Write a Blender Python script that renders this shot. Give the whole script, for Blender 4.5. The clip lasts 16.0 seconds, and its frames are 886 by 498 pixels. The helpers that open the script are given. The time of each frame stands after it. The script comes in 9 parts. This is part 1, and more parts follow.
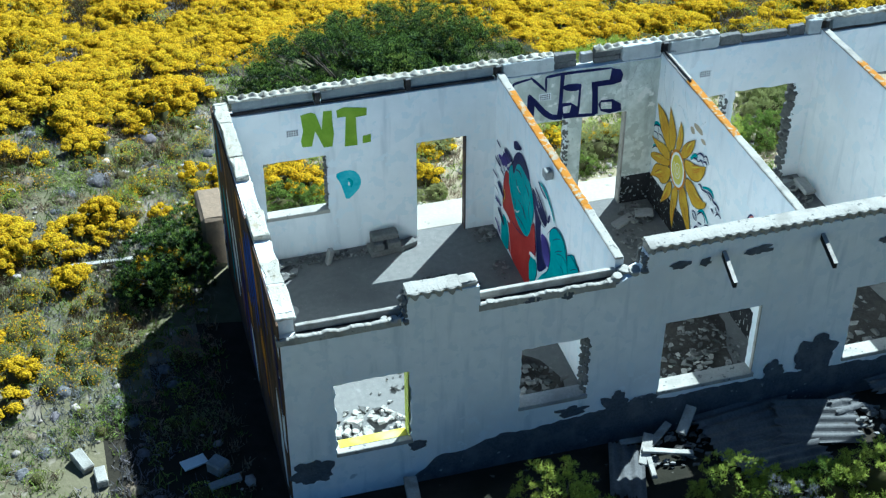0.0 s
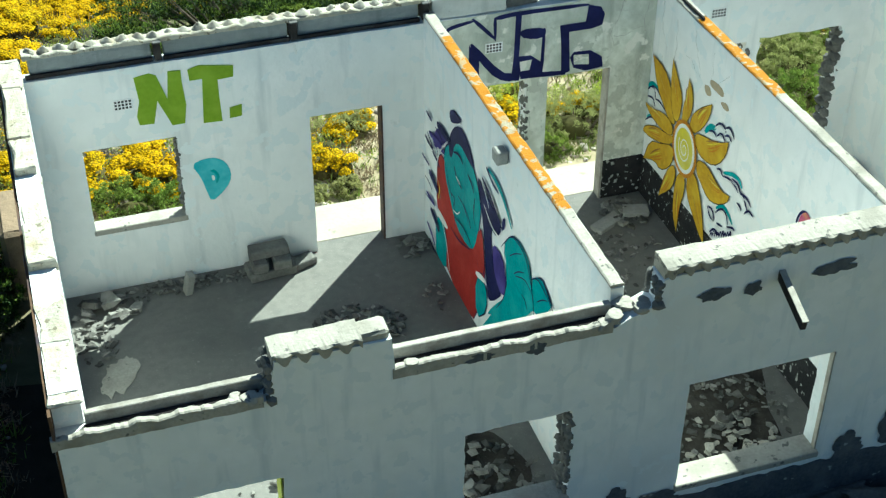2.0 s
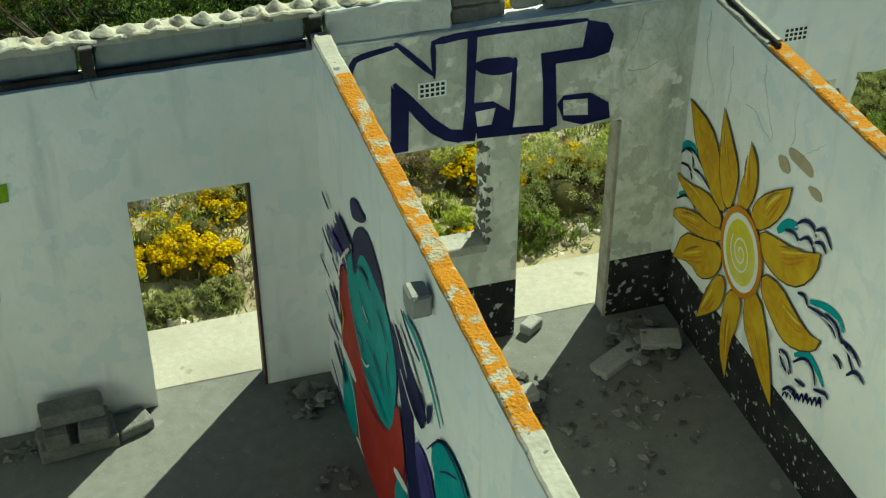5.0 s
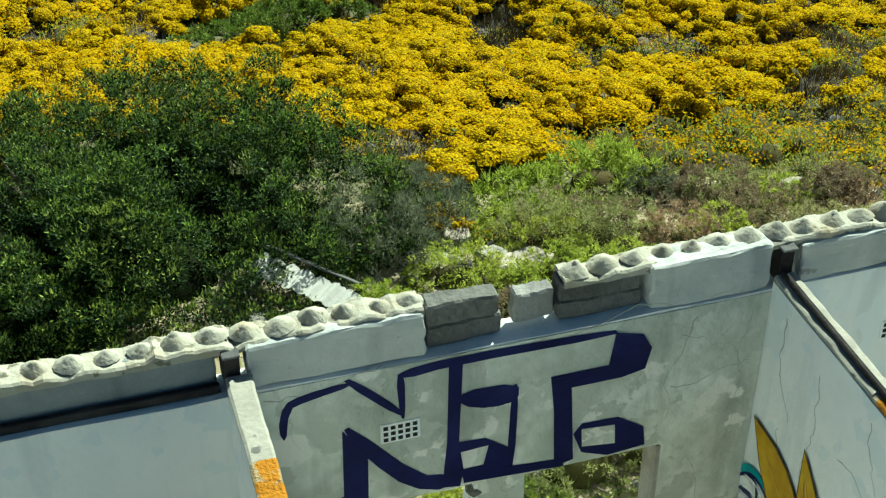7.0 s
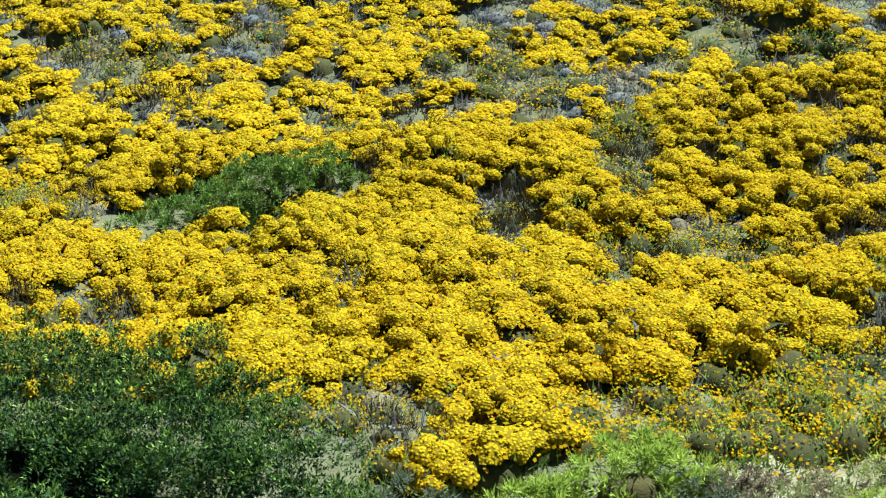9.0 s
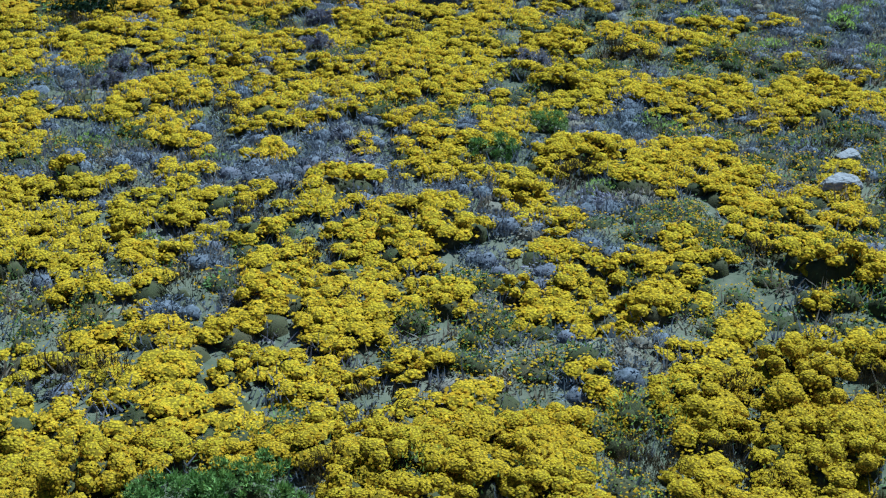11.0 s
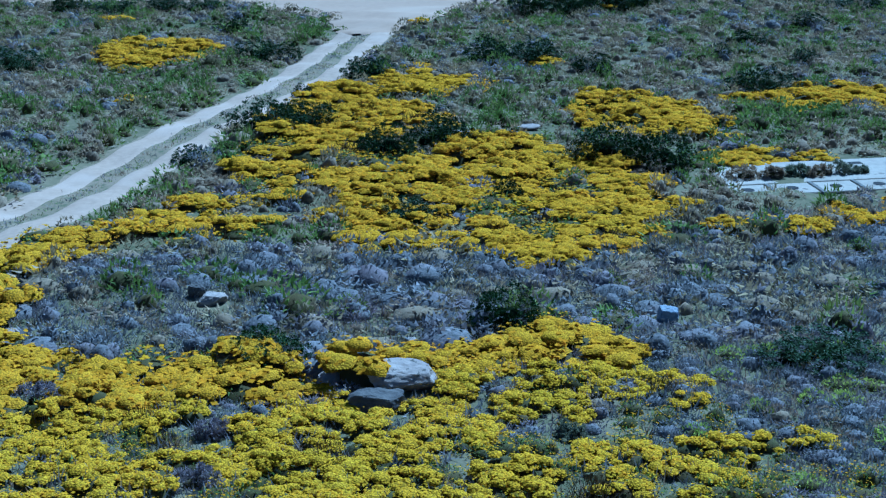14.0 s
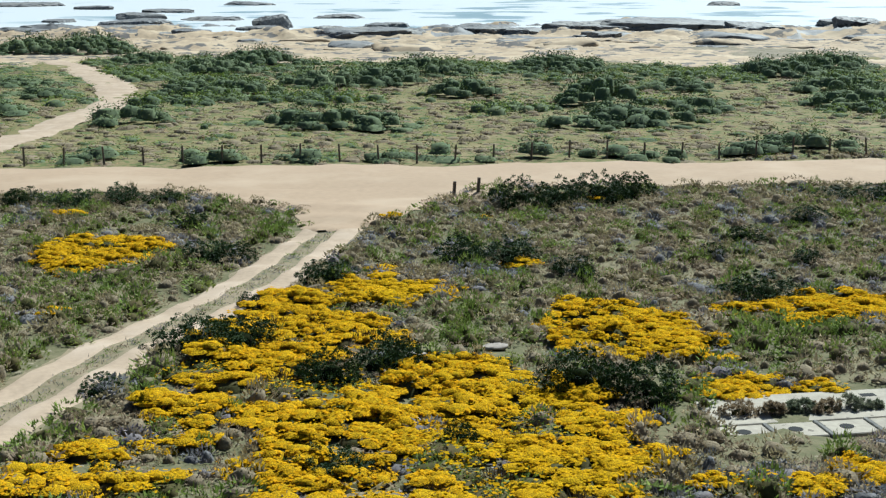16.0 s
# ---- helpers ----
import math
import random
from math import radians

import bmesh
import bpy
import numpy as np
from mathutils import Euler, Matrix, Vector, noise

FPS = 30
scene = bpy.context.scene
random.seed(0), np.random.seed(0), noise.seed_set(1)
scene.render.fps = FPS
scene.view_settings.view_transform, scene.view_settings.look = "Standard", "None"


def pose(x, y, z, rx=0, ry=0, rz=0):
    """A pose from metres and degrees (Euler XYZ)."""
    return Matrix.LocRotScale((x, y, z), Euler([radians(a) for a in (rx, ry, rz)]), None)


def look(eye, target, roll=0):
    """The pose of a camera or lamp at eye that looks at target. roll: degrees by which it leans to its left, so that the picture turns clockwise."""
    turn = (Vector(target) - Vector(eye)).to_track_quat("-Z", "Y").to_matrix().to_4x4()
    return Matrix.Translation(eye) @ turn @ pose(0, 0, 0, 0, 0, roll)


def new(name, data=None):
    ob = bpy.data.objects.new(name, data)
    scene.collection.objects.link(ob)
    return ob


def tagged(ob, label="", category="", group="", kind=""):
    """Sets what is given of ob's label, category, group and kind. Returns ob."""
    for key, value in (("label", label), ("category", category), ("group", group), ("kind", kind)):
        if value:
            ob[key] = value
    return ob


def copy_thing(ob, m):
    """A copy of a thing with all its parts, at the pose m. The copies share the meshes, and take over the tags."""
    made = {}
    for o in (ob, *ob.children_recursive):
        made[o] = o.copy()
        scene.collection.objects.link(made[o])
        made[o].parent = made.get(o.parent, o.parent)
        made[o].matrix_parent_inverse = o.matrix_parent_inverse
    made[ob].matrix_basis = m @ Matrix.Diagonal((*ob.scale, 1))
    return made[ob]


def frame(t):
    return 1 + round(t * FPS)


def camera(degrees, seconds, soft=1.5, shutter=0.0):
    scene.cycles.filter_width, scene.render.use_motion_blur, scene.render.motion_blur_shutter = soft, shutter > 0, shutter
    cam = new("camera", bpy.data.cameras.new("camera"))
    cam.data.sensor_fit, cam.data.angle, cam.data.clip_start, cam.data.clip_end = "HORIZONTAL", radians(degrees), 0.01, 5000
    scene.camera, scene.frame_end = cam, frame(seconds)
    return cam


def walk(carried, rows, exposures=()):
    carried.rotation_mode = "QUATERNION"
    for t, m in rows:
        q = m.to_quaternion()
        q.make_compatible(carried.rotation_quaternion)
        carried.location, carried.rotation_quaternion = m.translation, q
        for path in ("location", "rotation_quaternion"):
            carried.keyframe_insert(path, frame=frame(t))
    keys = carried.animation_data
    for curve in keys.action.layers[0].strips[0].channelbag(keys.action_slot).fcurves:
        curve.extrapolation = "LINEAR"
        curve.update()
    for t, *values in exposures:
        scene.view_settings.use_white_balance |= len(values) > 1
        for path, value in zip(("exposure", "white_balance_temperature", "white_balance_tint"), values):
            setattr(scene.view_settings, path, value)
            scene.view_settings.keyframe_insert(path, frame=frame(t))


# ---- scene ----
PATH = [
    (0.0, -1.920, -14.979, 15.513, 53.791, 0.015, -15.925),
    (0.5, -1.389, -13.361, 14.132, 53.782, -0.016, -16.313),
    (1.0, -0.834, -11.834, 12.985, 53.698, -0.059, -16.772),
    (1.5, -0.206, -10.331, 11.984, 53.765, -0.087, -17.475),
    (2.0, 0.396, -8.950, 11.119, 53.718, -0.093, -18.117),
    (2.5, 0.983, -7.759, 10.265, 53.797, -0.143, -18.407),
    (3.0, 1.491, -6.749, 9.630, 53.854, -0.230, -18.465),
    (3.2, 1.677, -6.383, 9.396, 53.881, -0.261, -18.437),
    (5.3, 3.394, -2.701, 8.025, 53.980, -0.044, -17.399),
    (5.5, 3.572, -2.347, 8.027, 54.076, -0.008, -17.340),
    (6.0, 3.936, -1.453, 8.023, 54.220, 0.063, -17.223),
    (6.5, 4.224, -0.552, 8.043, 54.217, 0.050, -17.156),
    (7.0, 4.468, 0.283, 8.048, 54.192, 0.041, -17.049),
    (7.5, 4.778, 1.162, 8.097, 54.208, 0.059, -16.952),
    (8.0, 5.156, 2.196, 8.091, 54.403, -0.008, -16.810),
    (8.5, 5.515, 3.343, 8.066, 54.941, -0.110, -16.679),
    (8.7, 5.668, 3.813, 8.051, 55.214, -0.145, -16.602),
    (10.8, 7.798, 8.323, 7.692, 60.364, 0.039, -15.140),
    (11.0, 8.053, 8.830, 7.700, 61.087, 0.068, -15.104),
    (11.5, 8.527, 9.978, 7.654, 62.948, 0.035, -15.194),
    (12.0, 9.105, 11.274, 7.618, 64.731, 0.021, -15.168),
    (12.5, 9.749, 12.662, 7.563, 66.508, 0.010, -15.077),
    (13.0, 10.445, 14.191, 7.501, 68.243, -0.023, -15.008),
    (13.5, 11.155, 15.857, 7.479, 69.956, 0.019, -14.979),
    (14.0, 11.961, 17.619, 7.468, 71.632, -0.001, -14.910),
    (14.5, 12.832, 19.336, 7.434, 73.268, 0.021, -14.871),
    (15.0, 13.718, 21.063, 7.436, 75.013, -0.020, -14.840),
    (15.5, 14.698, 22.681, 7.420, 76.848, -0.030, -14.762),
    (16.0, 15.683, 24.242, 7.531, 78.541, 0.079, -14.675),
]

cam = camera(34.62, 16.0, soft=1.3)
EXPOSURES = [(0.0, 1.3, 4480, -4), (1.5, 1.52, 5000, -9), (3.2, 1.12, 5500, -22), (5.3, 0.74, 5900, -24), (6.2, 0.77, 5650, -20), (7.3, 1.12, 5400, -19), (8.7, 1.42, 5000, -14), (10.8, 0.77, 3950, -3), (12.5, 0.68, 3500, -4), (14.3, 0.58, 3430, 0), (15.0, 0.59, 4350, 4), (16.0, 0.87, 5050, 0)]
walk(cam, [(t, pose(x, y, z, rx, ry, rz)) for t, x, y, z, rx, ry, rz in PATH], EXPOSURES)

# ---- world, sun ----
SUN_TO = Vector((1.36, 1.38, 2.05)).normalized()
world = bpy.data.worlds.new("world")
scene.world = world
world.use_nodes = True
wn = world.node_tree.nodes
sky = wn.new("ShaderNodeTexSky")
sky.sky_type = 'NISHITA'
sky.sun_disc = False
sky.ozone_density = 3.0
sky.sun_elevation = math.asin(SUN_TO.z)
sky.sun_rotation = math.atan2(SUN_TO.x, SUN_TO.y)
world.node_tree.links.new(sky.outputs[0], wn["Background"].inputs[0])
wn["Background"].inputs[1].default_value = 0.026
sun_data = bpy.data.lights.new("sun", 'SUN')
sun_data.energy, sun_data.angle, sun_data.color = 5.0, radians(0.55), (1.0, 0.89, 0.73)
sun_lamp = new("sun", sun_data)
sun_lamp.matrix_world = look(SUN_TO * 60, (0, 0, 0))


# ---- materials ----
def material(name, a, b=None, c=None, fine=30.0, broad=1.3, rough=0.85, bump=0.25, bump_scale=60.0, island=0.0, metal=0.0,
             spots=None, spot_scale=3.0, spot_edge=0.62, translucent=0.0, piece=0.0, streak=None, gloss=0.12, cracks=0.0, pits=None, flake=None):
    """A procedural surface: a and b mix in a fine grain, c comes in broad patches, spots in hard-edged ones."""
    m = bpy.data.materials.new(name)
    m.use_nodes = True
    n, l = m.node_tree.nodes, m.node_tree.links
    bsdf = n["Principled BSDF"]
    geo = n.new("ShaderNodeNewGeometry")

    def noise_node(scale, detail=5.0, vector=None):
        t = n.new("ShaderNodeTexNoise")
        t.inputs["Scale"].default_value, t.inputs["Detail"].default_value = scale, detail
        l.new(vector or geo.outputs["Position"], t.inputs["Vector"])
        return t.outputs["Fac"]

    def ramp(fac, lo, hi):
        r = n.new("ShaderNodeMapRange")
        r.inputs["From Min"].default_value, r.inputs["From Max"].default_value = lo, hi
        l.new(fac, r.inputs["Value"])
        return r.outputs[0]

    def mix(fac, x, y):
        q = n.new("ShaderNodeMix")
        q.data_type = 'RGBA'
        l.new(fac, q.inputs["Factor"])
        for s, v in ((q.inputs[6], x), (q.inputs[7], y)):
            if isinstance(v, tuple):
                s.default_value = (*v, 1)
            else:
                l.new(v, s)
        return q.outputs[2]

    b, c = b or a, c or a
    col = mix(ramp(noise_node(fine), 0.3, 0.7), a, b)
    col = mix(ramp(noise_node(broad, 3.0), 0.48, 0.75), col, c)
    if streak:
        st = n.new("ShaderNodeMapping")
        st.inputs["Scale"].default_value = (1, 1, 0.12)
        l.new(geo.outputs["Position"], st.inputs["Vector"])
        col = mix(ramp(noise_node(5.0, 4.0, st.outputs[0]), 0.55, 0.8), col, streak)
    if spots:
        col = mix(ramp(noise_node(spot_scale, 6.0), spot_edge, spot_edge + 0.03), col, spots)
    if flake:
        col = mix(ramp(noise_node(4.2, 9.0), 0.56, 0.575), col, flake)
    if cracks:
        wob = n.new("ShaderNodeVectorMath")
        wob.operation = 'MULTIPLY_ADD'
        nz = n.new("ShaderNodeTexNoise")
        nz.inputs["Scale"].default_value, nz.inputs["Detail"].default_value = 3.0, 4.0
        l.new(geo.outputs["Position"], nz.inputs["Vector"])
        l.new(nz.outputs["Color"], wob.inputs[0])
        wob.inputs[1].default_value = (0.6, 0.6, 0.6)
        l.new(geo.outputs["Position"], wob.inputs[2])
        vo = n.new("ShaderNodeTexVoronoi")
        vo.feature = 'DISTANCE_TO_EDGE'
        vo.inputs["Scale"].default_value = cracks
        l.new(wob.outputs[0], vo.inputs["Vector"])
        thin = ramp(vo.outputs["Distance"], 0.006, 0.002)
        some = ramp(noise_node(0.8, 2.0), 0.58, 0.66)
        both = n.new("ShaderNodeMath")
        both.operation = 'MULTIPLY'
        l.new(thin, both.inputs[0])
        l.new(some, both.inputs[1])
        col = mix(both.outputs[0], col, (0.24, 0.24, 0.22))
    if pits:
        col = mix(ramp(noise_node(24.0, 3.0), 0.69, 0.72), col, pits)
        col = mix(ramp(noise_node(70.0, 2.0), 0.66, 0.74), col, pits)
    for amount, source in ((island, "island"), (piece, "piece")):
        if amount:
            if source == "island":
                rnd = geo.outputs["Random Per Island"]
            else:
                rnd = n.new("ShaderNodeObjectInfo").outputs["Random"]
            hsv = n.new("ShaderNodeHueSaturation")
            l.new(col, hsv.inputs["Color"])
            r = n.new("ShaderNodeMapRange")
            r.inputs["To Min"].default_value, r.inputs["To Max"].default_value = 1 - amount, 1 + amount
            l.new(rnd, r.inputs["Value"])
            l.new(r.outputs[0], hsv.inputs["Value"])
            col = hsv.outputs[0]
    l.new(col, bsdf.inputs["Base Color"])
    bsdf.inputs["Roughness"].default_value, bsdf.inputs["Metallic"].default_value = rough, metal
    bsdf.inputs["Specular IOR Level"].default_value = gloss
    if bump:
        bp = n.new("ShaderNodeBump")
        bp.inputs["Strength"].default_value, bp.inputs["Distance"].default_value = bump, 0.02
        l.new(noise_node(bump_scale, 6.0), bp.inputs["Height"])
        l.new(bp.outputs[0], bsdf.inputs["Normal"])
    if translucent:
        tr = n.new("ShaderNodeBsdfTranslucent")
        l.new(col, tr.inputs["Color"])
        sh = n.new("ShaderNodeMixShader")
        sh.inputs[0].default_value = translucent
        l.new(bsdf.outputs[0], sh.inputs[1])
        l.new(tr.outputs[0], sh.inputs[2])
        l.new(sh.outputs[0], n["Material Output"].inputs["Surface"])
    return m


MATS = {}


def mat(name):
    return MATS[name]


def define(name, *args, **kw):
    MATS[name] = material(name, *args, **kw)


define("plaster_inside", (0.86, 0.855, 0.83), (0.81, 0.81, 0.785), (0.75, 0.755, 0.73), fine=5, broad=0.7, bump=0.35, bump_scale=16,
       spots=(0.62, 0.63, 0.6), spot_scale=1.6, spot_edge=0.7, streak=(0.63, 0.65, 0.64), flake=(0.76, 0.79, 0.78))
define("plaster_front", (0.84, 0.85, 0.84), (0.78, 0.795, 0.79), (0.68, 0.7, 0.7), fine=6, broad=0.6, bump=0.35, bump_scale=18,
       spots=(0.5, 0.53, 0.54), spot_scale=1.7, spot_edge=0.71, streak=(0.54, 0.59, 0.61), flake=(0.74, 0.77, 0.775))
define("plaster_room_two", (0.76, 0.775, 0.7), (0.56, 0.58, 0.5), (0.38, 0.405, 0.345), fine=9, broad=1.3, bump=0.9, bump_scale=18,
       spots=(0.74, 0.73, 0.66), spot_scale=3.2, spot_edge=0.6, streak=(0.31, 0.32, 0.27), flake=(0.5, 0.52, 0.45))
define("plaster_dado", (0.016, 0.016, 0.018), (0.026, 0.026, 0.027), (0.036, 0.036, 0.036), fine=40, broad=4, bump=0.4,
       spots=(0.36, 0.36, 0.33), spot_scale=14, spot_edge=0.615)
define("gable_mural", (0.075, 0.05, 0.035), (0.13, 0.08, 0.045), (0.035, 0.035, 0.06), fine=6, broad=1.6, streak=(0.2, 0.13, 0.07), bump=0.2)
define("peeled", (0.11, 0.12, 0.135), (0.07, 0.078, 0.09), (0.15, 0.155, 0.165), fine=25, broad=3, bump=0.6, spots=(0.3, 0.31, 0.31), spot_scale=7, spot_edge=0.66)
define("concrete", (0.36, 0.35, 0.325), (0.28, 0.275, 0.255), (0.22, 0.21, 0.195), fine=25, broad=2, bump=0.5, bump_scale=45, piece=0.12)
define("concrete_dark", (0.19, 0.185, 0.17), (0.13, 0.127, 0.115), (0.085, 0.082, 0.075), fine=22, broad=2.5, bump=0.6, bump_scale=40)
define("mortar_white", (0.4, 0.38, 0.325), (0.33, 0.31, 0.265), (0.24, 0.225, 0.19), fine=30, broad=3, bump=0.35, bump_scale=30,
       spots=(0.15, 0.145, 0.13), spot_scale=11, spot_edge=0.64)
define("lichen_top", (0.4, 0.36, 0.27), (0.3, 0.26, 0.18), (0.34, 0.2, 0.05), fine=26, broad=4, bump=1.0, bump_scale=45,
       spots=(0.4, 0.17, 0.012), spot_scale=10, spot_edge=0.44, pits=(0.22, 0.12, 0.02))
define("lump_mortar", (0.46, 0.435, 0.355), (0.39, 0.37, 0.305), (0.33, 0.28, 0.19), fine=26, broad=5, bump=0.5, bump_scale=35, piece=0.12, spots=(0.2, 0.18, 0.13), spot_scale=14, spot_edge=0.62)
define("beam_plaster", (0.3, 0.32, 0.32), (0.25, 0.27, 0.275), (0.19, 0.2, 0.2), fine=14, broad=1.2, bump=0.4, streak=(0.16, 0.17, 0.17))
define("sand_patch", (0.46, 0.38, 0.25), (0.4, 0.33, 0.22), fine=20, bump=0.3)
define("paint_orange", (0.5, 0.22, 0.015), (0.42, 0.17, 0.012), fine=9, broad=4, rough=0.65, bump=0.2)
define("paint_umber", (0.06, 0.042, 0.02), (0.1, 0.07, 0.03), fine=9, broad=4, rough=0.7, bump=0.2)
define("screed", (0.185, 0.18, 0.163), (0.15, 0.147, 0.135), (0.115, 0.114, 0.108), fine=9, broad=0.7, bump=0.15, bump_scale=40,
       spots=(0.22, 0.215, 0.2), spot_scale=2.2, spot_edge=0.66, pits=(0.26, 0.25, 0.23))
define("doorstep", (0.41, 0.375, 0.31), (0.35, 0.32, 0.265), (0.3, 0.275, 0.225), fine=18, broad=0.9, bump=0.2, spots=(0.27, 0.25, 0.2), spot_scale=4, spot_edge=0.66)
define("timber", (0.42, 0.4, 0.35), (0.34, 0.315, 0.27), (0.22, 0.2, 0.165), fine=35, broad=5, bump=0.5, streak=(0.26, 0.245, 0.21), piece=0.12)
define("dark_timber_and_gap", (0.02, 0.018, 0.018), (0.035, 0.03, 0.028), (0.06, 0.055, 0.05), fine=30, broad=4, bump=0.4)
define("rusty_steel", (0.05, 0.045, 0.05), (0.09, 0.06, 0.05), (0.14, 0.08, 0.05), fine=40, broad=6, rough=0.6, bump=0.2)
define("rubble", (0.19, 0.183, 0.165), (0.11, 0.107, 0.097), (0.26, 0.25, 0.225), fine=20, broad=5, bump=0.6, island=0.2, piece=0.6)
define("soil", (0.04, 0.036, 0.03), (0.065, 0.058, 0.048), (0.025, 0.023, 0.02), fine=14, broad=2, bump=1.0, bump_scale=20, spots=(0.17, 0.16, 0.145), spot_scale=16, spot_edge=0.66)
define("stone_dark", (0.1, 0.095, 0.09), (0.065, 0.062, 0.06), (0.15, 0.14, 0.125), fine=9, broad=1.8, bump=0.9, bump_scale=14)
define("leaf_sage", (0.17, 0.185, 0.115), (0.12, 0.14, 0.085), (0.22, 0.22, 0.15), fine=3, broad=0.5, rough=0.8, bump=0, island=0.4, translucent=0.3, gloss=0.05)
define("leaf_lilac", (0.27, 0.235, 0.25), (0.19, 0.17, 0.185), (0.3, 0.27, 0.25), fine=6, broad=1.5, rough=0.9, bump=0, island=0.35, translucent=0.2, gloss=0.05)
define("heath_floor", (0.15, 0.135, 0.075), (0.085, 0.088, 0.042), (0.19, 0.165, 0.1), fine=4, broad=0.3, bump=1.0, bump_scale=8, spots=(0.23, 0.2, 0.14), spot_scale=2.4, spot_edge=0.66, gloss=0.05)
define("stone", (0.4, 0.345, 0.29), (0.28, 0.24, 0.205), (0.45, 0.4, 0.345), fine=7, broad=1.8, bump=0.8, bump_scale=14, island=0.25, spots=(0.14, 0.13, 0.11), spot_scale=6, spot_edge=0.62)
define("asbestos", (0.15, 0.148, 0.142), (0.1, 0.1, 0.098), (0.06, 0.06, 0.06), fine=25, broad=2, bump=0.4)
define("ground", (0.14, 0.122, 0.08), (0.25, 0.215, 0.155), (0.09, 0.083, 0.047), fine=3.0, broad=0.35, bump=0.9, bump_scale=9,
       spots=(0.36, 0.33, 0.28), spot_scale=5.0, spot_edge=0.66, gloss=0.08)
define("road_sand", (0.34, 0.25, 0.165), (0.3, 0.22, 0.145), (0.38, 0.29, 0.2), fine=2, broad=0.2, bump=0.3, bump_scale=6)
define("track_sand", (0.37, 0.285, 0.2), (0.3, 0.23, 0.16), (0.43, 0.34, 0.255), fine=4, broad=0.5, bump=0.5, bump_scale=8)
define("verge_dust", (0.22, 0.175, 0.11), (0.15, 0.135, 0.075), (0.28, 0.22, 0.145), fine=3, broad=0.5, bump=0.7, bump_scale=8, spots=(0.11, 0.11, 0.055), spot_scale=3, spot_edge=0.6)
define("shore_rock", (0.4, 0.31, 0.2), (0.27, 0.21, 0.14), (0.46, 0.37, 0.25), fine=0.9, broad=0.12, bump=1.0, bump_scale=1.1, spots=(0.11, 0.1, 0.09), spot_scale=0.3, spot_edge=0.55)
define("petals_yellow", (0.49, 0.298, 0.0), (0.46, 0.265, 0.0), (0.43, 0.31, 0.0), fine=1.2, broad=0.2, rough=0.9, bump=0, island=0.3, translucent=0.3, gloss=0.0)
define("petals_lit", (0.56, 0.342, 0.0), (0.53, 0.305, 0.0), (0.49, 0.345, 0.0), fine=1.2, broad=0.2, rough=0.9, bump=0, island=0.3, translucent=0.3, gloss=0.0)
define("petals_gold", (0.5, 0.285, 0.0), (0.48, 0.245, 0.0), (0.44, 0.3, 0.0), fine=0.8, broad=0.15, rough=0.9, bump=0, island=0.28, translucent=0.25, gloss=0.0)
define("leaf_green", (0.18, 0.235, 0.045), (0.13, 0.185, 0.034), (0.26, 0.285, 0.065), fine=3, broad=0.5, rough=0.7, bump=0, island=0.4, translucent=0.28, gloss=0.08)
define("leaf_bright", (0.38, 0.44, 0.065), (0.29, 0.355, 0.05), (0.47, 0.48, 0.09), fine=3, broad=0.5, rough=0.7, bump=0, island=0.35, translucent=0.42, gloss=0.08)
define("leaf_dark", (0.03, 0.055, 0.014), (0.02, 0.04, 0.01), (0.045, 0.075, 0.02), fine=2, broad=0.8, rough=0.6, bump=0, island=0.5, translucent=0.06, gloss=0.08)
define("leaf_grey", (0.245, 0.238, 0.24), (0.15, 0.156, 0.152), (0.235, 0.19, 0.2), fine=0.9, broad=0.5, rough=0.9, bump=0, island=0.4, translucent=0.25, gloss=0.05)
define("leaf_brown", (0.29, 0.225, 0.14), (0.21, 0.165, 0.105), (0.31, 0.235, 0.17), fine=2, broad=0.4, rough=0.85, bump=0, island=0.35, translucent=0.3, gloss=0.08)
define("leaf_far", (0.12, 0.165, 0.065), (0.175, 0.205, 0.08), (0.085, 0.115, 0.06), fine=0.9, broad=0.06, rough=0.8, bump=0, island=0.3, gloss=0.05)
define("twig_grey", (0.2, 0.19, 0.19), (0.075, 0.078, 0.075), (0.17, 0.14, 0.145), fine=12, broad=0.6, bump=1.0, bump_scale=14, gloss=0.05)
define("twig_brown", (0.25, 0.2, 0.13), (0.11, 0.095, 0.06), (0.2, 0.16, 0.105), fine=12, broad=0.6, bump=1.0, bump_scale=14, gloss=0.05)
define("leaf_tip_lit", (0.22, 0.3, 0.05), (0.14, 0.21, 0.036), (0.31, 0.36, 0.066), fine=3, broad=0.7, rough=0.6, bump=0, island=0.4, translucent=0.2, gloss=0.08)
define("leaf_olive", (0.33, 0.345, 0.125), (0.25, 0.27, 0.1), (0.38, 0.355, 0.16), fine=1.5, broad=0.3, rough=0.85, bump=0, island=0.3, translucent=0.4, gloss=0.05)
define("leaf_rust", (0.384, 0.252, 0.156), (0.3, 0.198, 0.12), (0.432, 0.324, 0.204), fine=3, broad=0.5, rough=0.85, bump=0, island=0.35, translucent=0.4, gloss=0.05)
define("leaf_tan", (0.23, 0.172, 0.088), (0.18, 0.162, 0.062), (0.14, 0.162, 0.052), fine=1.6, broad=0.08, rough=0.9, bump=0, island=0.3, gloss=0.05)
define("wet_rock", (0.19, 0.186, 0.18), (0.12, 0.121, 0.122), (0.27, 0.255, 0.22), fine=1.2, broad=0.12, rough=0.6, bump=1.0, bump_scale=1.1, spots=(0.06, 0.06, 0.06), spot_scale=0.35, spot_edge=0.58)
